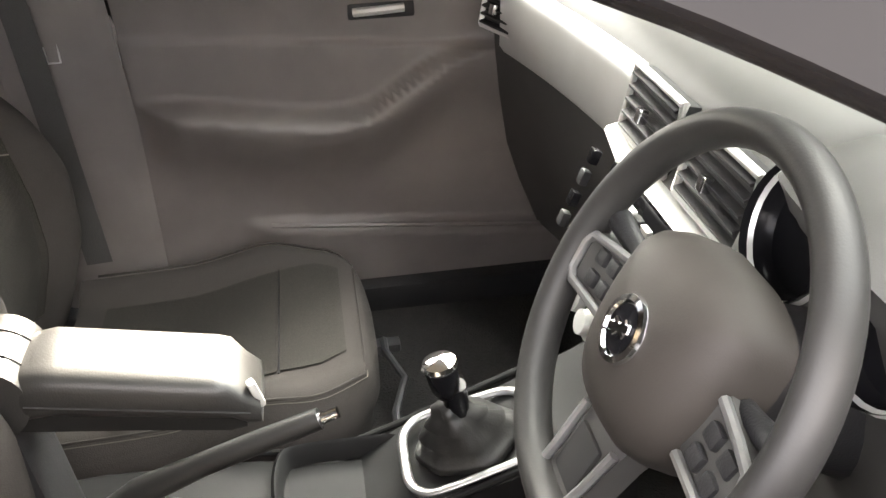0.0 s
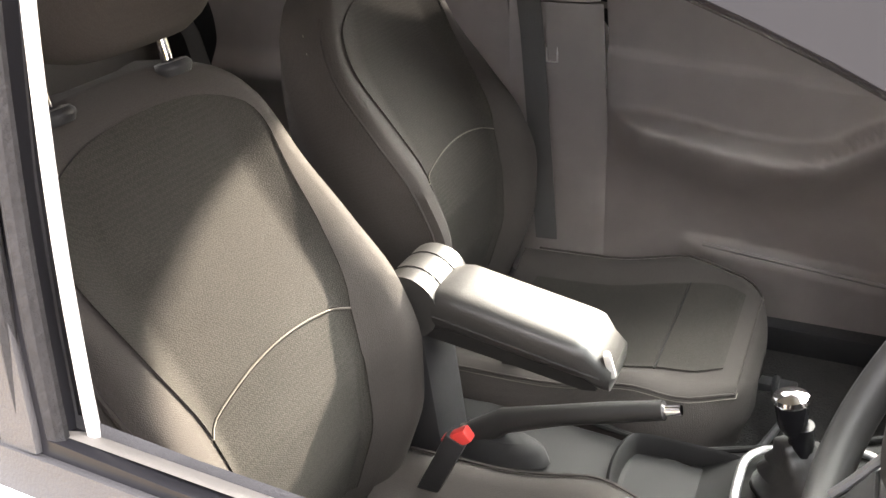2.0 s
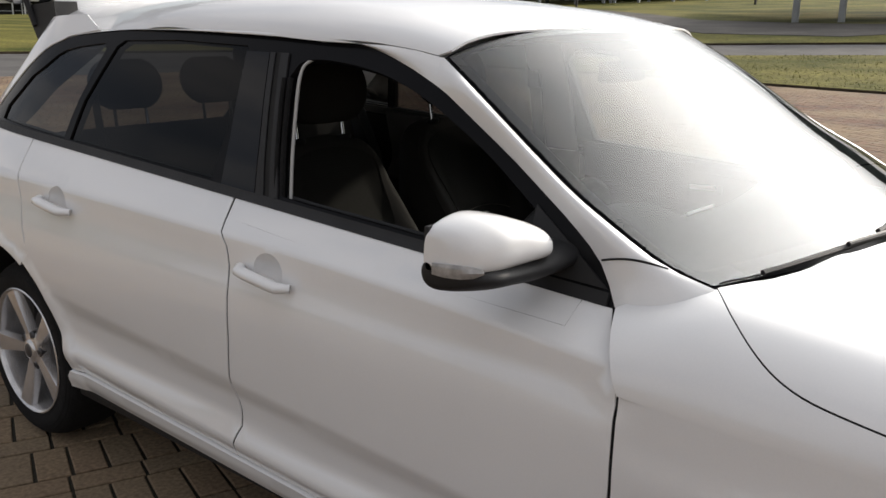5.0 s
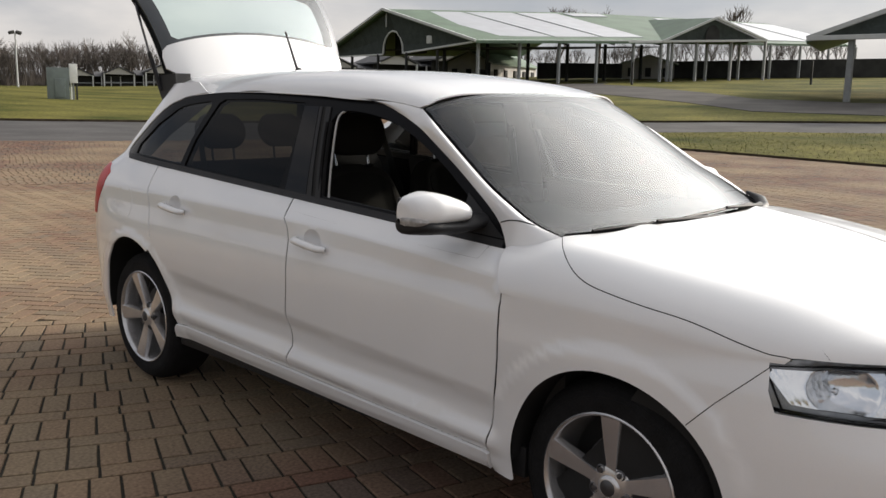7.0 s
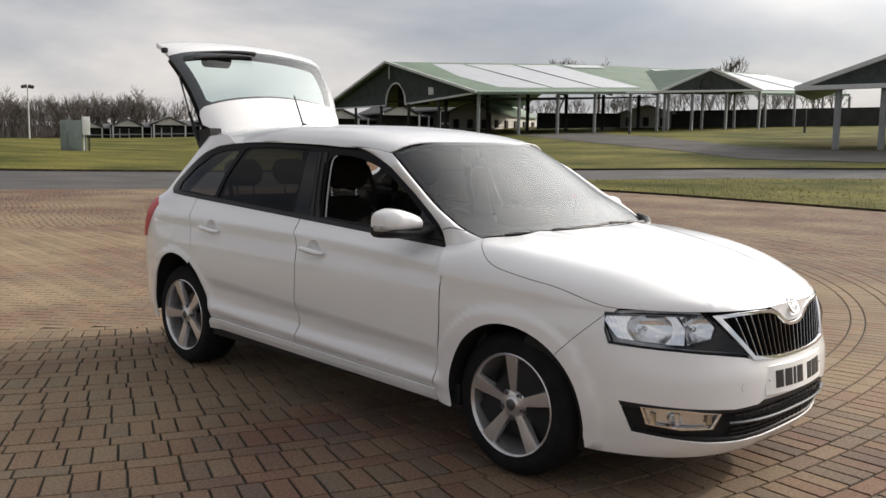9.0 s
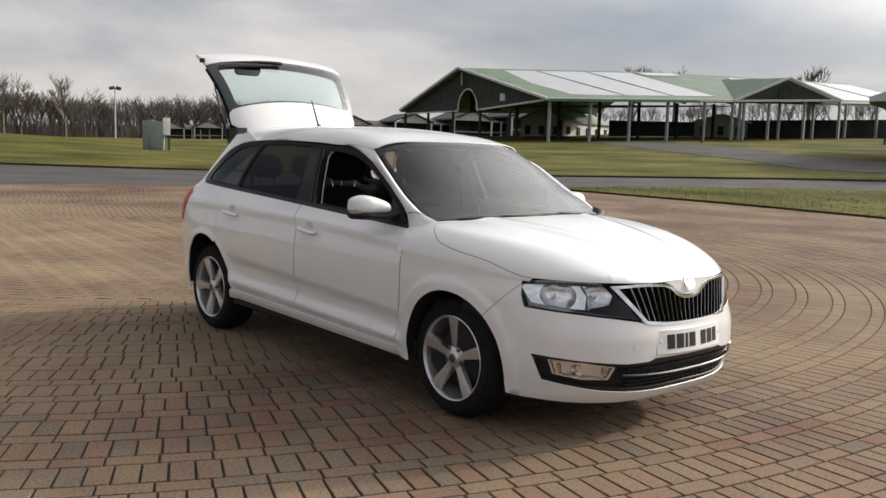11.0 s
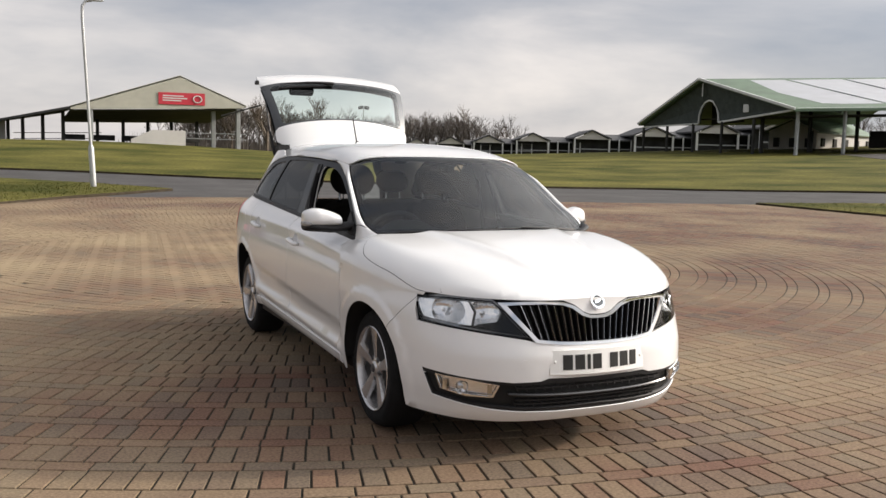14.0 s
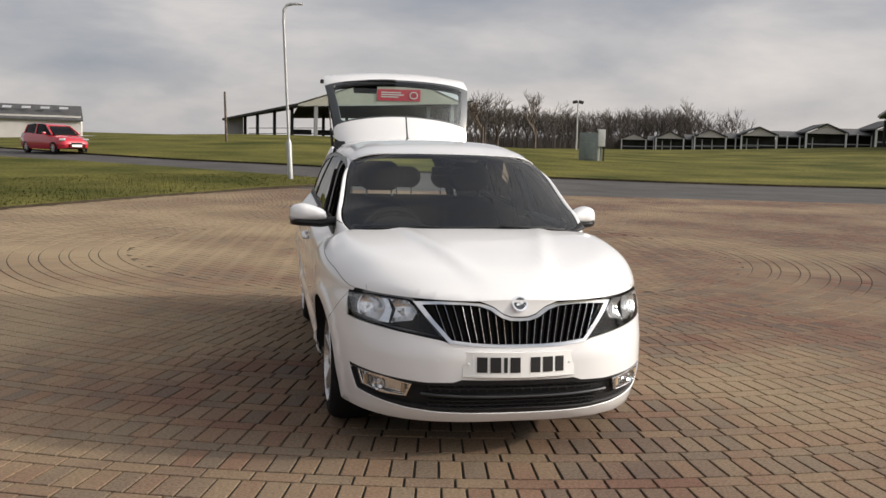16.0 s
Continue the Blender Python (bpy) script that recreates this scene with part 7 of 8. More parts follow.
    panel("front_panel", patch_data(top, [(-0.58, 0.702), (0.58, 0.702), (0.62, 0.82), (0.58, 0.90), (-0.58, 0.90), (-0.62, 0.82)], (), 0.05, 0.0015), M_WEAVE, cu)
    tube_part("cross_seam", [top(-0.60 + 1.2 * k / 10, 0.696, 0.001) for k in range(11)], 0.0012, M_DARK, cu, 4)
    # piping follows the rounded front edge
    rim = [top(0.90, 0.05 + 0.90 * k / 22, 0.001) for k in range(23)] + [top(0.9 - 1.8 * k / 10, 0.952, 0.001) for k in range(1, 10)] + [top(-0.90, 0.95 - 0.90 * k / 22, 0.001) for k in range(23)]
    tube_part("piping", rim, 0.0022, M_CLOTH, cu, 5)
    tube_part("stitching", [p - Vector((0, 0, 0.006)) + Vector((p.x - cx, max(0, p.y - 0.05), 0)) * 0.012 for p in rim], 0.0007, M_STITCH, cu, 4)
    box_part("seat_base", (0.42, 0.36, 0.10), Matrix.Translation((cx, 0.04 - back_by * 0.5, 0.32)), M_BLACK, st, 0.02)
    for s in (-1, 1):
        box_part("seat_rail", (0.03, 0.56, 0.03), Matrix.Translation((cx + s * 0.19, 0.06, 0.275)), M_STEEL, st, 0.004)
    tube_part("slide_bar", [(cx + s * 0.12, 0.305 if s else 0.33, 0.345) for s in (-1, -0.7, 0, 0.7, 1)], 0.007, M_STEEL, st, 8)
    # headrest on chrome posts
    hr = []
    bm = bmesh.new()
    for i in range(17):
        q = i / 16
        e = math.sin(math.pi * (0.04 + 0.90 * q)) ** 0.30
        w, dp = 0.160 * e - 0.012 * q, 0.074 * e
        c = Vector((cx, -0.322 - back_by - 0.035 * q, 1.112 + 0.200 * q))
        hr.append([c + Vector((w * (abs(math.cos(a)) ** 0.55) * (1 if math.cos(a) > 0 else -1), dp * (abs(math.sin(a)) ** 0.75) * (1 if math.sin(a) > 0 else -1), 0)) for a in [k * math.pi / 14 for k in range(28)]])
    add_loft(bm, hr)
    part("headrest", bm, M_CLOTH, st, smooth=True, angle=70)
    for s in (-1, 1):
        tube_part("headrest_post", [(cx + s * 0.088, -0.337 - back_by, 1.03), (cx + s * 0.088, -0.356 - back_by, 1.15)], 0.0068, M_CHROME, st, 12, "chrome headrest post")
        bm = bmesh.new()
        add_lathe(bm, [(0.0001, 0.003), (0.010, 0.003), (0.012, 0.006), (0.019, 0.005), (0.0225, 0.001), (0.023, -0.003), (0.019, -0.010)], Matrix.Translation((cx + s * 0.088, -0.338 - back_by, 1.062)) @ pose(0, 0, 0, 14, 0, 0), 20)
        part("post_collar", bm, M_BLACK, st, smooth=True)
    return st


front_seat(0.322, True)
front_seat(-0.335, False, 0.072)

# rear bench
bench = thing("rear_seat", "dark grey rear bench seat", "seat")
bench.parent = car
del bench["category"]
bm = bmesh.new()
rings = []
for i in range(17):
    x = -0.62 + 1.24 * i / 16
    e = 0.03 * abs(math.sin(3 * math.pi * (x + 0.62) / 1.24))
    rings.append([Vector((x, y, z)) for y, z in ((-0.62, 0.40), (-0.60, 0.48 + e), (-0.70, 0.53 + e), (-1.02, 0.50 + e), (-1.06 + e, 0.60), (-1.20 + e, 0.98), (-1.25, 1.03), (-1.31, 1.02), (-1.20, 0.45))])
add_loft(bm, rings)
part("bench", bm, M_CLOTH, bench, smooth=True, angle=60)
for x in (0.36, 0.0, -0.36):
    bm = bmesh.new()
    rings = []
    for i in range(13):
        q = i / 12
        e = math.sin(math.pi * (0.05 + 0.90 * q)) ** 0.32
        rings.append([Vector((x + 0.138 * e * (abs(math.cos(a)) ** 0.55) * (1 if math.cos(a) > 0 else -1), -1.275 - 0.03 * q + 0.048 * e * math.sin(a), 1.085 + 0.165 * q)) for a in [k * math.pi / 12 for k in range(24)]])
    add_loft(bm, rings)
    part("headrest", bm, M_CLOTH, bench, smooth=True)
    for s in (-1, 1):
        tube_part("headrest_post", [(x + s * 0.06, -1.265, 1.02), (x + s * 0.06, -1.278, 1.11)], 0.006, M_CHROME, bench, 8)

# belts
def ribbon(name, pts, width, mat, parent):
    bm = bmesh.new()
    P = [Vector(p) for p in pts]
    rings = []
    for i, p in enumerate(P):
        d = (P[min(i + 1, len(P) - 1)] - P[max(i - 1, 0)]).normalized()
        s = d.cross(Vector((1, 0, 0))).normalized() * width / 2
        rings.append([p - s, p + s, p + s + Vector((0.002, 0, 0)), p - s + Vector((0.002, 0, 0))])
    add_loft(bm, rings)
    return part(name, bm, mat, parent)


for s in (1, -1):
    ribbon("seat_belt", [(s * 0.60, -0.245, 1.20), (s * 0.635, -0.225, 0.90), (s * 0.655, -0.20, 0.45)], 0.047, M_BELT, car)
    box_part("belt_anchor", (0.02, 0.05, 0.09), Matrix.Translation((s * 0.60, -0.245, 1.21)), M_BLACK, car, 0.006)
    # rear belt on the driver's side is paler: sunlight put into its colour
    ribbon("rear_belt", [(s * 0.555, -1.16, 1.20), (s * 0.60, -1.02, 0.85), (s * 0.60, -0.95, 0.55)], 0.047, material("sunlit_belt", (0.12, 0.115, 0.105), 0.7, var=0.1) if s > 0 else M_BELT, car)
    bk = thing("belt_buckle", "black belt buckle with red button", "buckle")
    bk.parent = car
    del bk["category"]
    box_part("stalk", (0.022, 0.03, 0.13), Matrix.Translation((s * 0.150, -0.075, 0.505)) @ pose(0, 0, 0, -25, 0, 0), M_BLACK, bk, 0.004)
    box_part("button", (0.018, 0.020, 0.042), Matrix.Translation((s * 0.150, -0.048, 0.562)) @ pose(0, 0, 0, -55, 0, 0), M_BUCKLE, bk, 0.004, "red release button")

# floor, tunnel and console
box_part("cabin_floor", (1.40, 2.0, 0.02), Matrix.Translation((0, 0.0, 0.265)), M_CARPET, car, 0.004)
bm = bmesh.new()
add_loft(bm, [[Vector((-0.10, y, 0.27)), Vector((-0.085, y, z)), Vector((-0.07, y, z + 0.012)), Vector((0.07, y, z + 0.012)), Vector((0.085, y, z)), Vector((0.10, y, 0.27))] for y, z in ((-0.40, 0.42), (-0.1, 0.44), (0.10, 0.43), (0.22, 0.41), (0.30, 0.46), (0.42, 0.50), (0.58, 0.58))])
part("centre_console", bm, M_CONSOLE, car, "dark grey plastic centre console", smooth=True, angle=35)
box_part("console_tray", (0.112, 0.15, 0.006), Matrix.Translation((0.0, 0.215, 0.432)), M_DARK, car, 0.002)
tray = [(-0.050, 0.135), (0.0, 0.128), (0.050, 0.135), (0.064, 0.155), (0.066, 0.22), (0.062, 0.285), (0.040, 0.300), (0.0, 0.303), (-0.040, 0.300), (-0.062, 0.285), (-0.066, 0.22), (-0.064, 0.155)]
bm = bmesh.new()
tray_pts = spline([(x, y, 0.0) for x, y in tray], 4, closed=True)
add_loft(bm, [[Vector((p[0] * k, 0.215 + (p[1] - 0.215) * k, z)) for p in tray_pts] for k, z in ((1.10, 0.440), (1.08, 0.462), (1.03, 0.466), (0.98, 0.462), (0.92, 0.434))], cap=False)
part("tray_rim", bm, M_CONSOLE, car, smooth=True, angle=60)
for s in (-1, 1):
    tube_part("console_edge", [(s * 0.082, 0.06, 0.452), (s * 0.084, 0.20, 0.432), (s * 0.086, 0.31, 0.470), (s * 0.088, 0.50, 0.545)], 0.005, M_CONSOLE, car, 8)
bm = bmesh.new()
fr_o = [(0.0, -0.086), (0.044, -0.084), (0.068, -0.070), (0.077, -0.044), (0.075, 0.03), (0.070, 0.075), (0.048, 0.098), (0.0, 0.102), (-0.048, 0.098), (-0.070, 0.075), (-0.075, 0.03), (-0.077, -0.044), (-0.068, -0.070), (-0.044, -0.084)]
gp = Matrix.Translation((0.012, 0.372, 0.502)) @ pose(0, 0, 0, 16, 0, 0)
tube_part("gear_frame", [gp @ Vector((x * 0.92, y * 0.92, 0.006)) for x, y in spline(fr_o + fr_o[:1], 4)], 0.0066, M_FRAME, car, 10, "bright metal frame round the gear gaiter", flat=0.6)
bm.free()
bm = bmesh.new()
rings = []
for i in range(9):
    q = i / 8
    w = 0.046 * (1 - q) ** 1.3 + 0.016
    fold = 0.007 * math.sin(math.pi * min(1.0, q * 1.15)) * (1 if i % 2 else -0.6)
    rings.append([gp @ Vector(((w + fold + 0.004 * math.sin(5 * a + 3 * q)) * math.cos(a), (w * 1.15 + fold + 0.004 * math.sin(4 * a + 2)) * math.sin(a) + 0.01 * (1 - q), 0.004 + 0.070 * q)) for a in [k * math.pi / 16 for k in range(32)]])
add_loft(bm, rings)
part("gear_gaiter", bm, M_LEATHER, car, "black leather gear gaiter", smooth=True, angle=180)
lever = thing("gear_lever", "black gear lever with chrome-capped knob", "lever")
lever.parent = car
del lever["category"]
tube_part("stick", [(0.014, 0.366, 0.55), (0.015, 0.360, 0.60)], 0.016, M_GLOSSBLACK, lever, 12)
bm = bmesh.new()
kn = Matrix.Translation((0.016, 0.352, 0.590)) @ pose(0, 0, 0, 10, 0, 0) @ Matrix.Scale(0.92, 4)
add_lathe(bm, [(0.016, 0.0), (0.020, 0.012), (0.0215, 0.03), (0.0225, 0.046), (0.021, 0.052)], kn, 20)
part("knob", bm, M_GLOSSBLACK, lever, smooth=True)
bm = bmesh.new()
add_lathe(bm, [(0.0225, 0.046), (0.0245, 0.050), (0.0225, 0.056), (0.012, 0.060), (0.0001, 0.061)], kn, 28)
part("cap", bm, M_CHROME, lever, "chrome knob cap", smooth=True)
hb = thing("handbrake", "black handbrake lever with chrome button", "handbrake")
hb.parent = car
del hb["category"]
tube_part("lever", [(0.030, -0.075, 0.470), (0.030, -0.03, 0.508), (0.031, 0.05, 0.540), (0.032, 0.12, 0.565), (0.033, 0.195, 0.590)], [0.023, 0.019, 0.0150, 0.0148, 0.0135], M_LEATHER, hb, 12)
tube_part("button", [(0.033, 0.19, 0.588), (0.034, 0.217, 0.597)], 0.0075, M_CHROME, hb, 10, "chrome handbrake button")
bm = bmesh.new()
add_loft(bm, [[Vector((0.03 + k * 0.034 * math.cos(a), -0.045 + k * 0.085 * math.sin(a), z)) for a in [j * math.pi / 8 for j in range(16)]] for k, z in ((1.0, 0.45), (0.9, 0.470), (0.62, 0.482))])
part("boot", bm, M_DARK, hb, smooth=True)
# cup ring and socket beside the handbrake
for yy, zz in ((0.085, 0.455), (0.118, 0.455)):
    bm = bmesh.new()
    add_lathe(bm, [(0.012, -0.01), (0.014, 0.008), (0.010, 0.010), (0.008, -0.005)], Matrix.Translation((0.070, yy, zz)), 14)
    part("socket_ring", bm, M_CHROME if yy > 0.15 else M_GLOSSBLACK, car, smooth=True)
# armrest
arm = thing("armrest", "black padded centre armrest folded down", "armrest")
arm.parent = car
del arm["category"]
AX = 0.045
bm = bmesh.new()
rings = []
for i in range(17):
    q = i / 16
    y = -0.110 + 0.245 * q
    zt = 0.748 - 0.050 * q - 0.030 * sstep(0.86, 1.0, q) - 0.010 * sstep(0.12, 0.0, q)
    zb = zt - 0.060 + 0.008 * q + 0.02 * sstep(0.9, 1, q)
    w = 0.056 - 0.011 * sstep(0.82, 1.0, q) - 0.004 * sstep(0.1, 0, q)
    rings.append([Vector((AX + w * (abs(math.cos(a)) ** 0.42) * (1 if math.cos(a) > 0 else -1), y, (zt + zb) / 2 + (zt - zb) / 2 * (abs(math.sin(a)) ** 0.6) * (1 if math.sin(a) > 0 else -1))) for a in [k * math.pi / 14 for k in range(28)]])
add_loft(bm, rings)
part("pad", bm, M_LEATHER, arm, smooth=True, angle=70)
bm = bmesh.new()
add_loft(bm, [[Vector((AX - 0.042, y, z - 0.018)), Vector((AX - 0.048, y, z + 0.008)), Vector((AX + 0.048, y, z + 0.008)), Vector((AX + 0.042, y, z - 0.018))] for y, z in ((-0.12, 0.685), (0.0, 0.668), (0.10, 0.652), (0.118, 0.655))])
part("lower_box", bm, M_CONSOLE, arm, smooth=True, angle=40)
tube_part("seam", [(AX + 0.0562, -0.10 + 0.225 * k / 8, 0.709 - 0.043 * k / 8) for k in range(9)], 0.0014, M_DARK, arm, 4)
box_part("release", (0.014, 0.010, 0.036), Matrix.Translation((AX + 0.030, 0.131, 0.672)) @ pose(0, 0, 0, 15, 0, 20), M_SILVER, arm, 0.004)
bm = bmesh.new()
add_cyl(bm, 0.046, 0.046, 0.106, Matrix.Translation((AX, -0.140, 0.712)) @ pose(0, 0, 0, 0, 90, 0), 28)
part("hinge", bm, M_LEATHER, arm, smooth=True)
for x in (-0.022, 0.022):
    bm = bmesh.new()
    add_lathe(bm, [(0.0462, -0.001), (0.0475, 0.0), (0.0462, 0.001)], Matrix.Translation((AX + x, -0.140, 0.712)) @ pose(0, 0, 0, 0, 90, 0), 24)
    part("hinge_groove", bm, M_DARK, arm)
box_part("post", (0.094, 0.09, 0.27), Matrix.Translation((AX, -0.155, 0.570)) @ pose(0, 0, 0, 6, 0, 0), M_BLACK, arm, 0.015)

# dashboard
DP = [(0.74, 0.42), (0.70, 0.52), (0.675, 0.60), (0.660, 0.70), (0.652, 0.78), (0.648, 0.86), (0.652, 0.905), (0.668, 0.935), (0.70, 0.953), (0.75, 0.962), (0.90, 0.960), (1.0, 0.950), (1.08, 0.90), (1.08, 0.42)]
bm = bmesh.new()
rings = []
for i in range(57):
    x = -0.70 + 1.40 * i / 56
    k = 0.075 * math.exp(-(x / 0.155) ** 6)
    hood = 0.050 * math.exp(-((x - 0.346) / 0.13) ** 4)
    end = -0.085 * (abs(x) / 0.68) ** 2
    rings.append([Vector((x, y - k * sstep(0.88, 0.80, z) + end * (1 if y < 0.9 else 0) - (0.07 * math.exp(-((x - 0.346) / 0.13) ** 4) if 0.92 < z and y < 0.76 else 0), z + (hood if 0.6 < y < 0.76 and z > 0.92 else 0) - (0.08 * sstep(0.6, 0.7, abs(x)) if y > 0.7 and z > 0.85 else 0))) for y, z in DP])
add_loft(bm, rings)
part("dashboard", bm, M_DASH, car, "dark soft-touch dashboard", smooth=True, angle=50)
# bright strip on the passenger side
bm = bmesh.new()
rings = []
for i in range(13):
    x = -0.64 + 0.47 * i / 12
    e = 0.112 - 0.085 * (abs(x) / 0.68) ** 2
    rings.append([Vector((x, 0.528 + e, 0.800)), Vector((x, 0.520 + e, 0.812)), Vector((x, 0.522 + e, 0.900)), Vector((x, 0.530 + e, 0.918)), Vector((x, 0.542 + e, 0.926)), Vector((x, 0.56 + e, 0.86))])
add_loft(bm, rings)
part("dash_trim", bm, M_SILVER, car, "pale silver dashboard trim strip", smooth=True)


def air_vent(x, y, z, w, h, yaw=0):
    v = thing("air_vent", "dashboard air vent with dark slats", "vent")
    v.parent = car
    del v["category"]
    b = Matrix.Translation((x, y, z)) @ pose(0, 0, 0, -12, 0, yaw)
    tube_part("frame", [b @ Vector((sx * w / 2, 0, sz * h / 2)) for sx, sz in ((-1, -1), (1, -1), (1, 1), (-1, 1), (-1, -1))], 0.006, M_SILVER, v, 8)
    box_part("box", (w, 0.02, h), b @ Matrix.Translation((0, 0.012, 0)), M_DARK, v, 0.002)
    for k in range(5):
        box_part("slat", (w * 0.94, 0.012, 0.004), b @ Matrix.Translation((0, -0.002, -h / 2 + h * (k + 0.5) / 5)) @ pose(0, 0, 0, 25, 0, 0), M_BLACK, v, 0.001)
    box_part("tab", (0.014, 0.012, 0.018), b @ Matrix.Translation((0, -0.012, 0)), M_CHROME, v, 0.002)


air_vent(-0.092, 0.626, 0.886, 0.150, 0.086)
air_vent(0.098, 0.626, 0.886, 0.150, 0.086)
# silver surround below and beside the middle vents
tube_part("vent_surround", [(-0.175, 0.618, 0.838), (-0.10, 0.610, 0.826), (0.10, 0.610, 0.826), (0.170, 0.614, 0.832), (0.194, 0.622, 0.850), (0.204, 0.632, 0.90), (0.206, 0.648, 0.948)], 0.020, M_SILVER, car, 10, "silver surround of the middle vents", flat=0.5)
air_vent(0.61, 0.565, 0.87, 0.10, 0.07, -20)
air_vent(-0.655, 0.560, 0.87, 0.10, 0.07, 20)
# radio and heater panel
box_part("radio", (0.20, 0.02, 0.125), Matrix.Translation((0, 0.572, 0.770)) @ pose(0, 0, 0, -22, 0, 0), M_GLOSSBLACK, car, 0.006)
for x in (-0.085, 0.085):
    bm = bmesh.new()
    add_lathe(bm, [(0.014, 0.0), (0.013, 0.018), (0.0001, 0.020)], Matrix.Translation((x, 0.548, 0.735)) @ pose(0, 0, 0, 68, 0, 0), 16)
    part("radio_knob", bm, M_SILVER, car, smooth=True)
for k in range(6):
    box_part("key", (0.020, 0.008, 0.012), Matrix.Translation((-0.06 + 0.024 * k, 0.572, 0.815)), M_SILVER if k % 2 else M_BLACK, car, 0.002)
for sx in (-1, 1):
    for k in range(4):
        box_part("side_key", (0.016, 0.012, 0.020), Matrix.Translation((sx * 0.118, 0.567 - 0.012 * (3 - k), 0.745 + 0.028 * k)) @ pose(0, 0, 0, -22, 0, 0), M_GLOSSBLACK if k % 2 else M_BLACK, car, 0.003)
for x in (-0.07, 0.0, 0.07):
    bm = bmesh.new()
    add_lathe(bm, [(0.024, 0.0), (0.023, 0.012), (0.017, 0.014), (0.016, 0.026), (0.0001, 0.027)], Matrix.Translation((x, 0.545, 0.655)) @ pose(0, 0, 0, 70, 0, 0), 18)
    part("heater_knob", bm, M_SILVER, car, smooth=True)
# instrument dials under the hood
for x in (0.275, 0.417):
    bm = bmesh.new()
    add_lathe(bm, [(0.062, 0.02), (0.060, 0.0), (0.052, -0.008), (0.0001, -0.010)], Matrix.Translation((x, 0.622, 0.925)) @ pose(0, 0, 0, 72, 0, 0), 28)
    part("dial", bm, M_GLOSSBLACK, car, smooth=True)
    bm = bmesh.new()
    add_lathe(bm, [(0.058, 0.008), (0.061, 0.012), (0.064, 0.008)], Matrix.Translation((x, 0.622, 0.925)) @ pose(0, 0, 0, 72, 0, 0), 28)
    part("dial_rim", bm, M_SILVER, car, smooth=True)

# steering wheel
sw = thing("steering_wheel", "black leather three-spoke steering wheel with silver inserts", "steering wheel")
sw.parent = car
del sw["category"]
wm = Matrix.Translation((0.344, 0.470, 0.886)) @ pose(0, 0, 0, 61, 0, 0)
bm = bmesh.new()
n = 64
rings = []
for i in range(n):
    a = 2 * math.pi * i / n
    r = 0.177 - 0.008 * max(0, -math.sin(a)) ** 6
    c = wm @ Vector((r * math.cos(a), r * math.sin(a), 0))
    e = (wm.to_3x3() @ Vector((math.cos(a), math.sin(a), 0))).normalized()
    f = (wm.to_3x3() @ Vector((0, 0, 1))).normalized()
    rings.append([c + e * (0.0155 * math.cos(b)) + f * (0.019 * math.sin(b)) for b in [k * math.pi / 7 for k in range(14)]])
add_loft(bm, rings + [rings[0]], True, False)
bmesh.ops.remove_doubles(bm, verts=bm.verts, dist=1e-5)
part("rim", bm, M_RIM, sw, smooth=True)
bm = bmesh.new()
rings = []
PAD = [(0.088, 0.030), (0.080, 0.062), (0.040, 0.078), (0.0, 0.080), (-0.040, 0.078), (-0.080, 0.062), (-0.088, 0.030), (-0.086, -0.015), (-0.074, -0.055), (-0.045, -0.080), (0.0, -0.086), (0.045, -0.080), (0.074, -0.055), (0.086, -0.015)]
pad_ring = spline(PAD + PAD[:1], 4)[:-1]
for k, h in ((1.03, -0.045), (1.02, -0.020), (0.97, -0.002), (0.86, 0.012), (0.66, 0.022), (0.42, 0.028), (0.2, 0.030), (0.02, 0.0305)):
    rings.append([wm @ Vector((k * x, k * y, h)) for x, y in pad_ring])
add_loft(bm, rings)
part("airbag_pad", bm, material("airbag_cover", (0.030, 0.026, 0.023), 0.6, spec=0.25, var=0.12, scale=10, bump=0.06, bump_scale=700), sw, smooth=True, angle=60)
bm = bmesh.new()
add_lathe(bm, [(0.0001, 0.030), (0.021, 0.0305), (0.023, 0.034), (0.028, 0.033), (0.030, 0.024)], wm, 28)
part("badge", bm, M_CHROME, sw, "round chrome emblem", smooth=True)
bm = bmesh.new()
add_lathe(bm, [(0.0001, 0.0325), (0.020, 0.0322), (0.0205, 0.029)], wm, 24)
part("emblem_disc", bm, M_GLOSSBLACK, sw, smooth=True)
bm = bmesh.new()
for a, l, w in ((25, 0.030, 0.008), (60, 0.020, 0.006), (-10, 0.024, 0.005)):
    add_box(bm, (l, w, 0.003), wm @ pose(0, 0, 0.0335, 0, 0, a), 0.001, 1)
part("emblem_mark", bm, M_CHROME, sw)
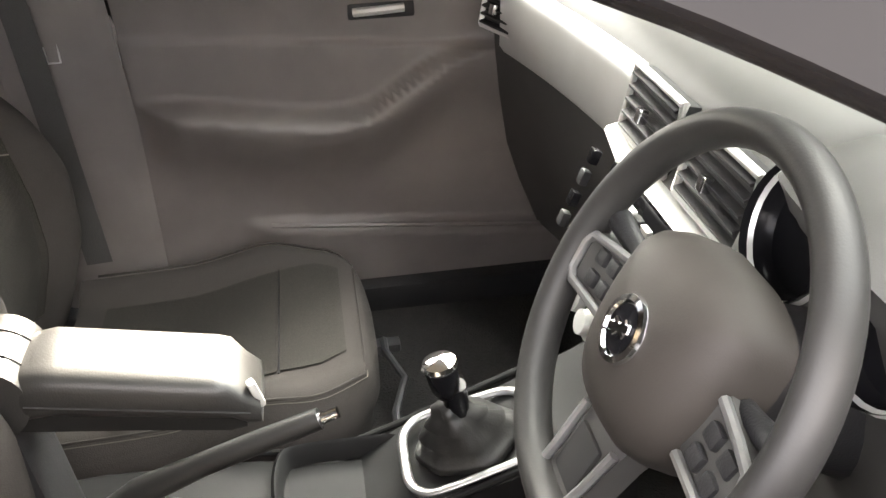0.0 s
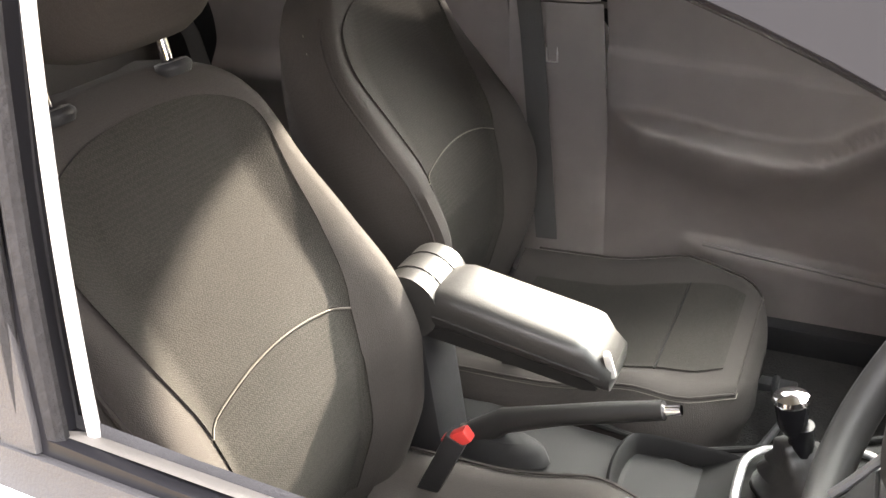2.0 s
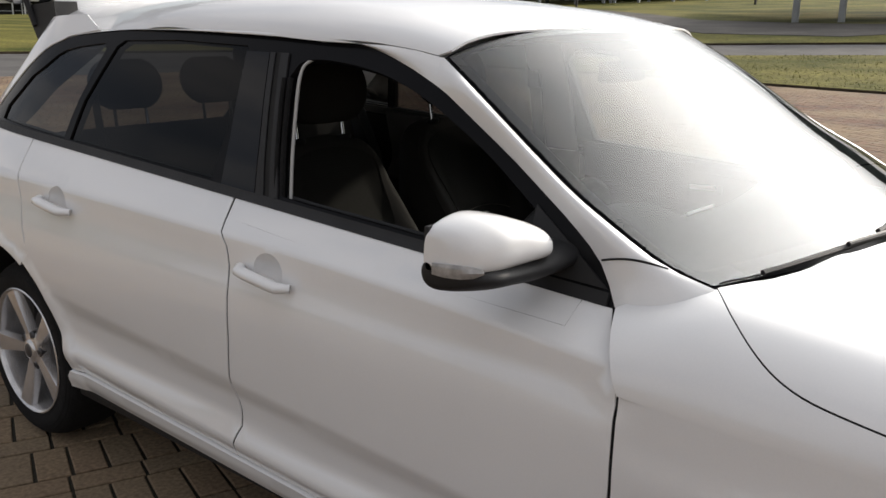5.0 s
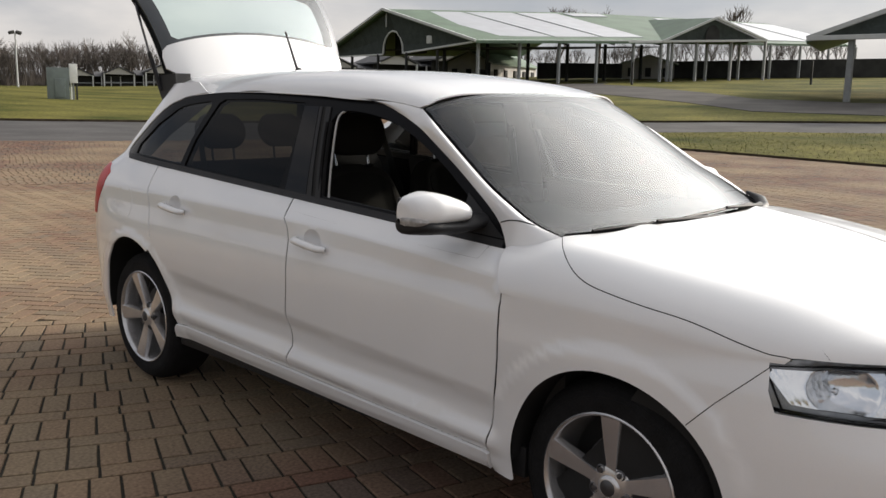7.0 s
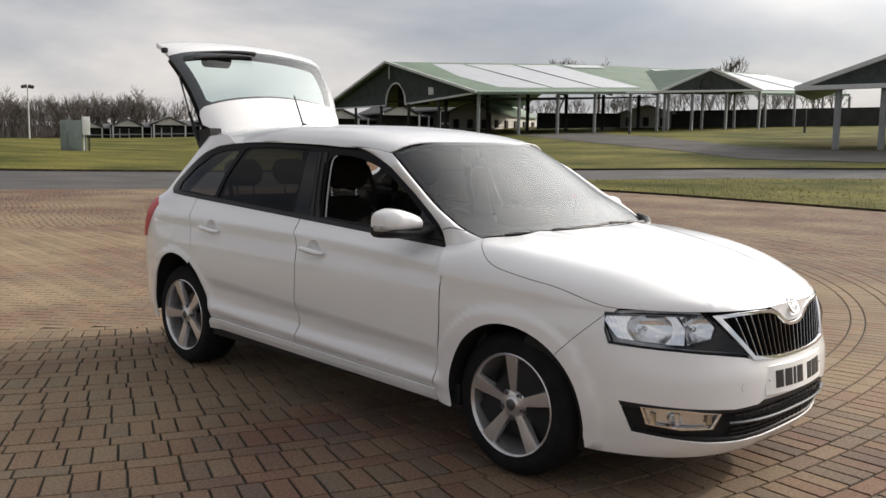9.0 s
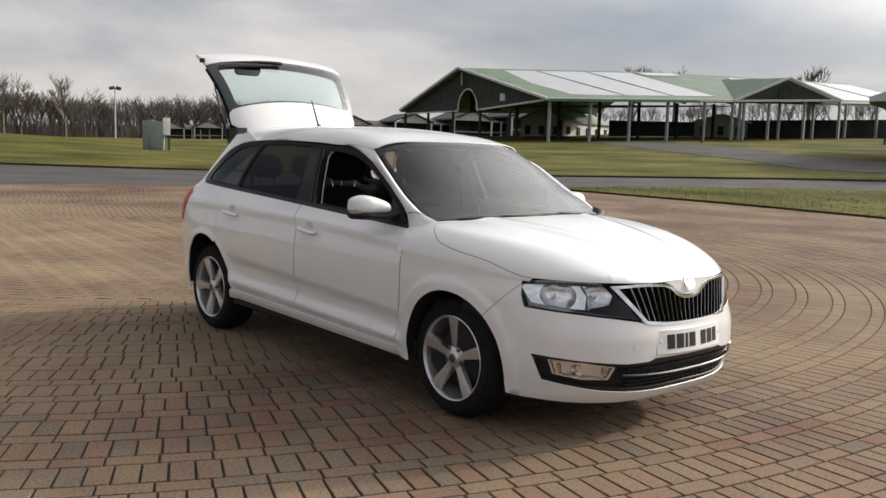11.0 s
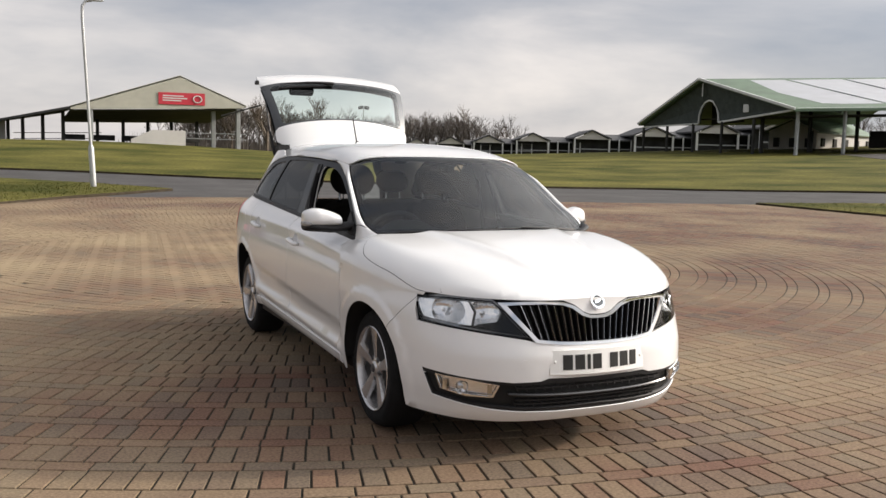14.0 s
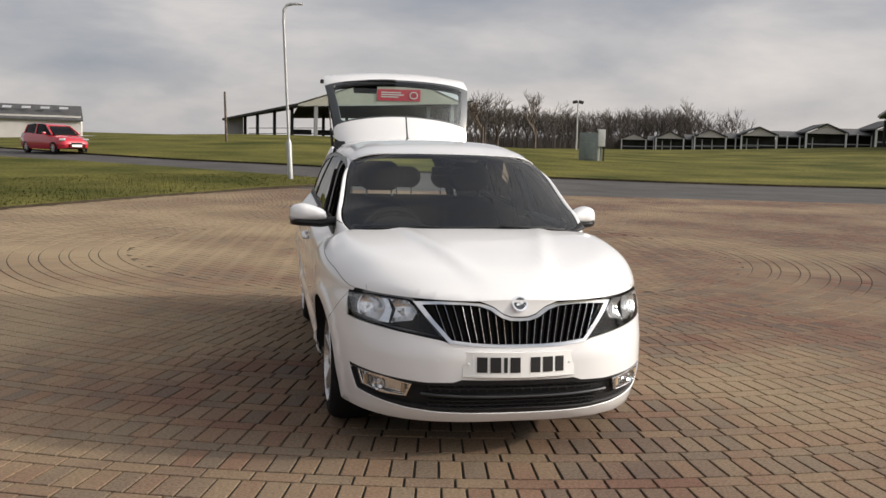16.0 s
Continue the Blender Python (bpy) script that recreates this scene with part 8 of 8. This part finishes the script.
for a0, wd in ((186, 0.028), (-6, 0.028), (270, 0.034)):
    a = radians(a0)
    d, s = Vector((math.cos(a), math.sin(a), 0)), Vector((-math.sin(a), math.cos(a), 0))
    bm = bmesh.new()
    add_loft(bm, [[wm @ (d * r - s * w + Vector((0, 0, h - 0.03))), wm @ (d * r - s * w + Vector((0, 0, h - 0.004))), wm @ (d * r - s * w * 0.8 + Vector((0, 0, h))), wm @ (d * r + s * w * 0.8 + Vector((0, 0, h))), wm @ (d * r + s * w + Vector((0, 0, h - 0.004))), wm @ (d * r + s * w + Vector((0, 0, h - 0.03)))] for r, h, w in ((0.06, -0.012, wd * 1.25), (0.10, -0.008, wd), (0.14, -0.004, wd * 0.9), (0.182, 0.002, wd * 1.05))])
    sp = part("spoke", bm, M_DASH, sw, smooth=True, angle=40)
    loop = [(0.090, -wd * 1.02, -0.006), (0.130, -wd * 0.92, -0.002), (0.156, -wd * 0.84, 0.002), (0.163, -wd * 0.5, 0.004), (0.163, wd * 0.5, 0.004), (0.156, wd * 0.84, 0.002), (0.130, wd * 0.92, -0.002), (0.090, wd * 1.02, -0.006)]
    tube_part("spoke_insert", [wm @ (d * r + s * q + Vector((0, 0, h))) for r, q, h in loop], 0.0046, M_FRAME, sp, 8, "silver spoke insert")
    if a0 == 270:
        box_part("opening", (0.044, 0.05, 0.006), wm @ pose(0, -0.125, -0.005, 0, 0, 0), M_DARK, sp, 0.004)
    else:
        for k, q in ((0.108, 0.010), (0.108, -0.012), (0.134, 0.010), (0.134, -0.012)):
            bm = bmesh.new()
            add_box(bm, (0.018, 0.015, 0.008), wm @ Matrix.Translation(d * k + s * q + Vector((0, 0, -0.004))) @ pose(0, 0, 0, 0, 0, a0), 0.003)
            part("button", bm, M_BLACK, sp, smooth=True)
tube_part("column", [(0.346, 0.52, 0.862), (0.346, 0.70, 0.78)], [0.055, 0.075], M_BLACK, car, 20)
for s in (-1, 1):
    tube_part("stalk", [(0.346 + s * 0.04, 0.510, 0.872), (0.346 + s * 0.10, 0.500, 0.890), (0.346 + s * 0.165, 0.495, 0.905)], [0.010, 0.009, 0.012], M_BLACK, car, 10)

# lining of the rear quarters beside the bench
for s in (-1, 1):
    box_part("rear_side_trim", (0.02, 0.56, 0.34), Matrix.Translation((s * 0.735, -1.22, 0.835)) @ pose(0, 0, 0, 0, s * -4, 0), M_CONSOLE, car, 0.008)

# doors' inner trim
def door_card(s, y0, y1, front):
    c = thing("door_trim", "dark grey moulded door trim with armrest and pocket", "door trim")
    c.parent = car
    del c["category"]

    def card(u, v):
        y = y0 + (y1 - y0) * u
        z = 0.30 + (belt(y) - 0.30 + 0.006) * v
        if front:
            za = interp(y, (-0.15, 0.0, 0.26, 0.32, 0.38, 0.47, 0.6), (0.722, 0.704, 0.668, 0.676, 0.712, 0.762, 0.79))
            reach = 0.062 * sstep(0.0, 0.10, u) * (1 - 0.72 * sstep(0.40, 0.60, y))
            k = z - za
            arm = reach * (math.exp(-(k / 0.014) ** 2) if k > 0 else math.exp(-(k / 0.085) ** 2))
            pocket = 0.034 * sstep(0.475 - 0.10 * (y - 0.16), 0.445 - 0.10 * (y - 0.16), z) * sstep(0.05, 0.16, y)
            pocket -= 0.010 * sstep(0.83 - 0.09 * y, 0.845 - 0.09 * y, z)
        else:
            arm, pocket = 0.045 * math.exp(-((v - 0.62) / 0.06) ** 2), 0.0
        x = interp(z, (0.3, 0.6, 0.85, 0.95, 1.05), (0.730, 0.735, 0.725, 0.700, 0.68))
        return s * (x - arm - pocket - 0.004), y, z

    d = patch_data(card, [(0, 0), (1, 0), (1, 1), (0, 1)], (), 0.014, 0.01, flip=s > 0)
    panel("card", d, M_CARD, c)
    if front:
        hp = Vector(card(0.50, 0.875))
        tube_part("inner_handle", [hp + Vector((-s * 0.008, -0.06, 0.0)), hp + Vector((-s * 0.018, -0.02, 0.004)), hp + Vector((-s * 0.016, 0.03, 0.006))], 0.008, M_SILVER, c, 8, "chrome inner door handle")
        box_part("handle_cup", (0.010, 0.12, 0.030), Matrix.Translation(hp + Vector((0, -0.01, 0))), M_BLACK, c, 0.005)
        tube_part("pocket_edge", [Vector((s * 0.690, y, 0.470 - 0.10 * (y - 0.16))) for y in [0.12 + 0.62 * k / 10 for k in range(11)]], 0.005, M_CARD, c, 6)


for s in (1, -1):
    door_card(s, -0.10, 0.84, True)
    door_card(s, -1.05, -0.30, False)
    # pillar trim between the doors
    for nm, mt, rows in (("pillar_trim", M_CARD, ((0.70, -0.30, -0.09, 0.30), (0.695, -0.30, -0.09, 0.70), (0.672, -0.29, -0.10, 0.945))), ("upper_pillar_trim", M_PALEUP, ((0.669, -0.285, -0.105, 0.950), (0.63, -0.28, -0.11, 1.12), (0.545, -0.27, -0.12, 1.34)))):
        bm = bmesh.new()
        add_loft(bm, [[Vector((s * (x + 0.012), y0, z)), Vector((s * x, y0 + 0.02, z)), Vector((s * x, y1 - 0.02, z)), Vector((s * (x + 0.012), y1, z))] for x, y0, y1, z in rows], close=True)
        part(nm, bm, mt, car, smooth=True, angle=40)
    for dz in (0.0, 0.055):
        tube_part("belt_slot", [(s * 0.682, -0.20 + dy * 0.011 - dz * 0.1, 0.845 + dz + h * 0.018) for dy, h in ((-1, -1), (1, -1), (1, 1), (-1, 1), (-1, -1))], 0.002, M_SILVER, car, 5)
    tube_part("pedal_arm" if s > 0 else "footrest", [(0.34 + 0.05 * s, 0.80, 0.55), (0.34 + 0.05 * s, 0.72, 0.38)], 0.01, M_STEEL, car, 6)
# headlining and inner back of the roof
panel("headlining", patch_data(lambda x, y: Vector(roof(x, y)) - Vector((0, 0, 0.035)), [(x * 0.96, y * 0.985) for x, y in roof_pts], (), 0.08, 0, flip=True), M_HEADLINE, car, "pale grey headlining")
# interior mirror
box_part("interior_mirror", (0.20, 0.03, 0.055), Matrix.Translation((0.0, 0.44, 1.275)), M_BLACK, car, 0.012)
box_part("mirror_mount", (0.05, 0.10, 0.05), Matrix.Translation((0.0, 0.49, 1.305)), M_BLACK, car, 0.01)
# boot side linings
for s in (1, -1):
    bm = bmesh.new()
    add_box(bm, (0.05, 0.75, 0.50), Matrix.Translation((s * 0.56, -1.62, 0.68)), 0.02)
    part("boot_lining", bm, M_CARPET, car)

for s in (1, -1):
    box_part("sill_trim", (0.12, 2.0, 0.10), Matrix.Translation((s * 0.715, 0.0, 0.280)), M_BLACK, car, 0.01)

# ---- brick paving in rings round a herringbone circle ----
PC = Vector((-1.25, -6.2))
R_IN = 4.02
B_LEN, B_WID = 0.220, 0.108  # brick and joint
M_PAVE = material("paving_bed", (0.022, 0.020, 0.011), 0.95, var=0.35, scale=2.5, bump=0.5, bump_scale=80, fine=0.3, second=(0.025, 0.021, 0.013))


def brick_material():
    m = bpy.data.materials.new("weathered_brick")
    m.use_nodes = True
    nt = m.node_tree
    b = nt.nodes["Principled BSDF"]
    b.inputs["Roughness"].default_value = 0.92
    b.inputs["Specular IOR Level"].default_value = 0.18
    geo = nt.nodes.new("ShaderNodeNewGeometry")
    oi = nt.nodes.new("ShaderNodeObjectInfo")
    add = nt.nodes.new("ShaderNodeMath")
    add.operation = "ADD"
    fr = nt.nodes.new("ShaderNodeMath")
    fr.operation = "FRACT"
    nt.links.new(geo.outputs["Random Per Island"], add.inputs[0])
    nt.links.new(oi.outputs["Random"], add.inputs[1])
    nt.links.new(add.outputs[0], fr.inputs[0])
    ramp = nt.nodes.new("ShaderNodeValToRGB")
    stops = [(0.0, (0.143, 0.080, 0.055)), (0.18, (0.153, 0.101, 0.071)), (0.36, (0.104, 0.074, 0.059)), (0.52, (0.155, 0.083, 0.058)), (0.66, (0.096, 0.074, 0.062)), (0.8, (0.165, 0.112, 0.075)), (1.0, (0.126, 0.063, 0.047))]
    els = ramp.color_ramp.elements
    els[0].position, els[0].color = stops[0][0], (*stops[0][1], 1)
    els[1].position, els[1].color = stops[-1][0], (*stops[-1][1], 1)
    for p, c in stops[1:-1]:
        e = els.new(p)
        e.color = (*c, 1)
    nt.links.new(fr.outputs[0], ramp.inputs["Fac"])
    pos = geo.outputs["Position"]
    big = nt.nodes.new("ShaderNodeTexNoise")
    big.inputs["Scale"].default_value = 0.45
    big.inputs["Detail"].default_value = 5
    fine = nt.nodes.new("ShaderNodeTexNoise")
    fine.inputs["Scale"].default_value = 70
    fine.inputs["Detail"].default_value = 6
    for n in (big, fine):
        nt.links.new(pos, n.inputs["Vector"])
    # dust and lichen in patches
    mr = nt.nodes.new("ShaderNodeMapRange")
    mr.inputs["From Min"].default_value, mr.inputs["From Max"].default_value = 0.40, 0.68
    mr.inputs["To Min"].default_value, mr.inputs["To Max"].default_value = 0.0, 0.72
    nt.links.new(big.outputs["Fac"], mr.inputs["Value"])
    mix = nt.nodes.new("ShaderNodeMix")
    mix.data_type = "RGBA"
    # more of the pale tone within 12 m of a point beyond the circle
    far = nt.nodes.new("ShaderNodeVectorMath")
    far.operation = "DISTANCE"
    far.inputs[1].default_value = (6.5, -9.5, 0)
    pale_zone = nt.nodes.new("ShaderNodeMapRange")
    pale_zone.inputs["From Min"].default_value, pale_zone.inputs["From Max"].default_value = 3.0, 12.0
    pale_zone.inputs["To Min"].default_value, pale_zone.inputs["To Max"].default_value = 0.55, 0.0
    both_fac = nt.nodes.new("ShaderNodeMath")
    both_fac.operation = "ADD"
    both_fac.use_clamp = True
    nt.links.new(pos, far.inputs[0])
    nt.links.new(far.outputs["Value"], pale_zone.inputs["Value"])
    nt.links.new(pale_zone.outputs["Result"], both_fac.inputs[0])
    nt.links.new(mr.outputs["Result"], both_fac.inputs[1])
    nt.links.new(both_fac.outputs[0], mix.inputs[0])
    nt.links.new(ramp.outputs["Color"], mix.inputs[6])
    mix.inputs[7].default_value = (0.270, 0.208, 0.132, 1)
    mf = nt.nodes.new("ShaderNodeMapRange")
    mf.inputs["From Min"].default_value, mf.inputs["From Max"].default_value = 0.3, 0.7
    mf.inputs["To Min"].default_value, mf.inputs["To Max"].default_value = 0.72, 1.28
    nt.links.new(fine.outputs["Fac"], mf.inputs["Value"])
    sc = nt.nodes.new("ShaderNodeVectorMath")
    sc.operation = "SCALE"
    nt.links.new(mix.outputs[2], sc.inputs[0])
    nt.links.new(mf.outputs["Result"], sc.inputs["Scale"])
    nt.links.new(sc.outputs["Vector"], b.inputs["Base Color"])
    bp = nt.nodes.new("ShaderNodeBump")
    bp.inputs["Strength"].default_value = 0.5
    bp.inputs["Distance"].default_value = 0.004
    nt.links.new(fine.outputs["Fac"], bp.inputs["Height"])
    nt.links.new(bp.outputs["Normal"], b.inputs["Normal"])
    return m


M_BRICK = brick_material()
pavement = tagged(panel("pavement", patch_data(lambda x, y: (x, y, -0.008), PAVED, (), 2.0, 0.1, edge=1.5), M_PAVE, None), "weathered brown brick paving laid in rings", "paving", kind="structure")

rng = np.random.default_rng(5)
bricks = []  # centre x, y, turn, length, width
r, header = R_IN, False
while r < 27.5:
    depth, along_len = (B_LEN, B_WID) if header else (B_WID, B_LEN)
    rc = r + depth / 2
    n = max(8, int(round(2 * math.pi * rc / along_len)))
    a0 = rng.random() * 2 * math.pi
    th = a0 + np.arange(n) * 2 * math.pi / n
    w_t = 2 * math.pi * rc / n
    for t in th:
        bricks.append((PC.x + rc * math.cos(t), PC.y + rc * math.sin(t), t, depth, w_t))
    r += depth
    header = not header
# herringbone inside the circle
ang = radians(38)
ca, sa = math.cos(ang), math.sin(ang)
W = B_WID
for i in range(-42, 43):
    for j in range(-42, 43):
        k = (i - j) % 4
        if k == 0:
            u, v, horiz = i + 1.0, j + 0.5, True
        elif k == 3:
            u, v, horiz = i + 0.5, j + 1.0, False
        else:
            continue
        x, y = u * W, v * W
        if math.hypot(x, y) < R_IN + 0.03:
            bricks.append((PC.x + x * ca - y * sa, PC.y + x * sa + y * ca, ang if horiz else ang + math.pi / 2, 2 * W, W))
B = np.array(bricks)
ok = pip(B[:, 0], B[:, 1], PAVED)
B = B[ok]
near = (B[:, 0] > 0.9) & (B[:, 0] < 3.1) & (B[:, 1] > 1.9) & (B[:, 1] < 4.9)
pick = np.flatnonzero(near)[:300]
single = np.zeros(len(B), bool)
single[pick] = True


def brick_mesh(rows, chamfer, name):
    """Bricks with worn top edges, from rows of centre, turn, depth and width."""
    n = len(rows)
    d, w = rows[:, 3] / 2 - 0.0055, rows[:, 4] / 2 - 0.0055
    c, s = np.cos(rows[:, 2]), np.sin(rows[:, 2])
    top = np.clip(rng.normal(0, 0.0005, n), -0.0008, 0.001) - 0.0006 * (np.hypot(rows[:, 0] - PC.x, rows[:, 1] - PC.y) < R_IN + 0.035)
    tx, ty = rng.normal(0, 0.0025, n), rng.normal(0, 0.0025, n)
    levels = [(0.0, -0.03), (0.0, -0.0025), (0.003, 0.0)] if chamfer else [(0.0, -0.02), (0.002, 0.0)]
    out = []
    for ins, dz in levels:
        for sx, sy in ((-1, -1), (1, -1), (1, 1), (-1, 1)):
            lx, ly = sx * (d - ins), sy * (w - ins)
            out.append(np.stack([rows[:, 0] + lx * c - ly * s, rows[:, 1] + lx * s + ly * c, dz + top + tx * lx + ty * ly], 1))
    V = np.stack(out, 1).reshape(-1, 3)
    L = len(levels)
    f = []
    for l in range(L - 1):
        for k in range(4):
            f.append((4 * l + k, 4 * l + (k + 1) % 4, 4 * l + 4 + (k + 1) % 4, 4 * l + 4 + k))
    f.append(tuple(4 * (L - 1) + k for k in range(4)))
    f = np.array(f)
    F = (f[None] + (np.arange(n) * 4 * L)[:, None, None]).reshape(-1, 4)
    me = bpy.data.meshes.new(name)
    me.vertices.add(len(V))
    me.vertices.foreach_set("co", V.ravel())
    me.loops.add(F.size)
    me.loops.foreach_set("vertex_index", F.ravel())
    me.polygons.add(len(F))
    me.polygons.foreach_set("loop_start", np.arange(0, F.size, 4))
    me.polygons.foreach_set("use_smooth", np.zeros(len(F), bool))
    me.update(calc_edges=True)
    me.validate()
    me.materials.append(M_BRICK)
    return me


dist = np.hypot(B[:, 0] - 1.0, B[:, 1] - 2.0)
for sel, ch, nm in ((~single & (dist < 9.0), True, "brick_field"), (~single & (dist >= 9.0), False, "far_bricks")):
    ob = new(nm, brick_mesh(B[sel], ch, nm))
    ob.parent = pavement
    ob["kind"] = "stuff"
for hd in (B_LEN, B_WID):
    idx = [i for i in pick if abs(B[i, 3] - hd) < 0.01]
    me = brick_mesh(np.array([[0, 0, 0, hd, B_LEN + B_WID - hd]]), True, "brick")
    for i in idx:
        ob = new("brick", me)
        ob.matrix_world = Matrix.Translation((B[i, 0], B[i, 1], abs(rng.normal(0, 0.0005)))) @ pose(0, 0, 0, rng.normal(0, 0.14), rng.normal(0, 0.14), math.degrees(B[i, 2]))
        ob.parent = pavement
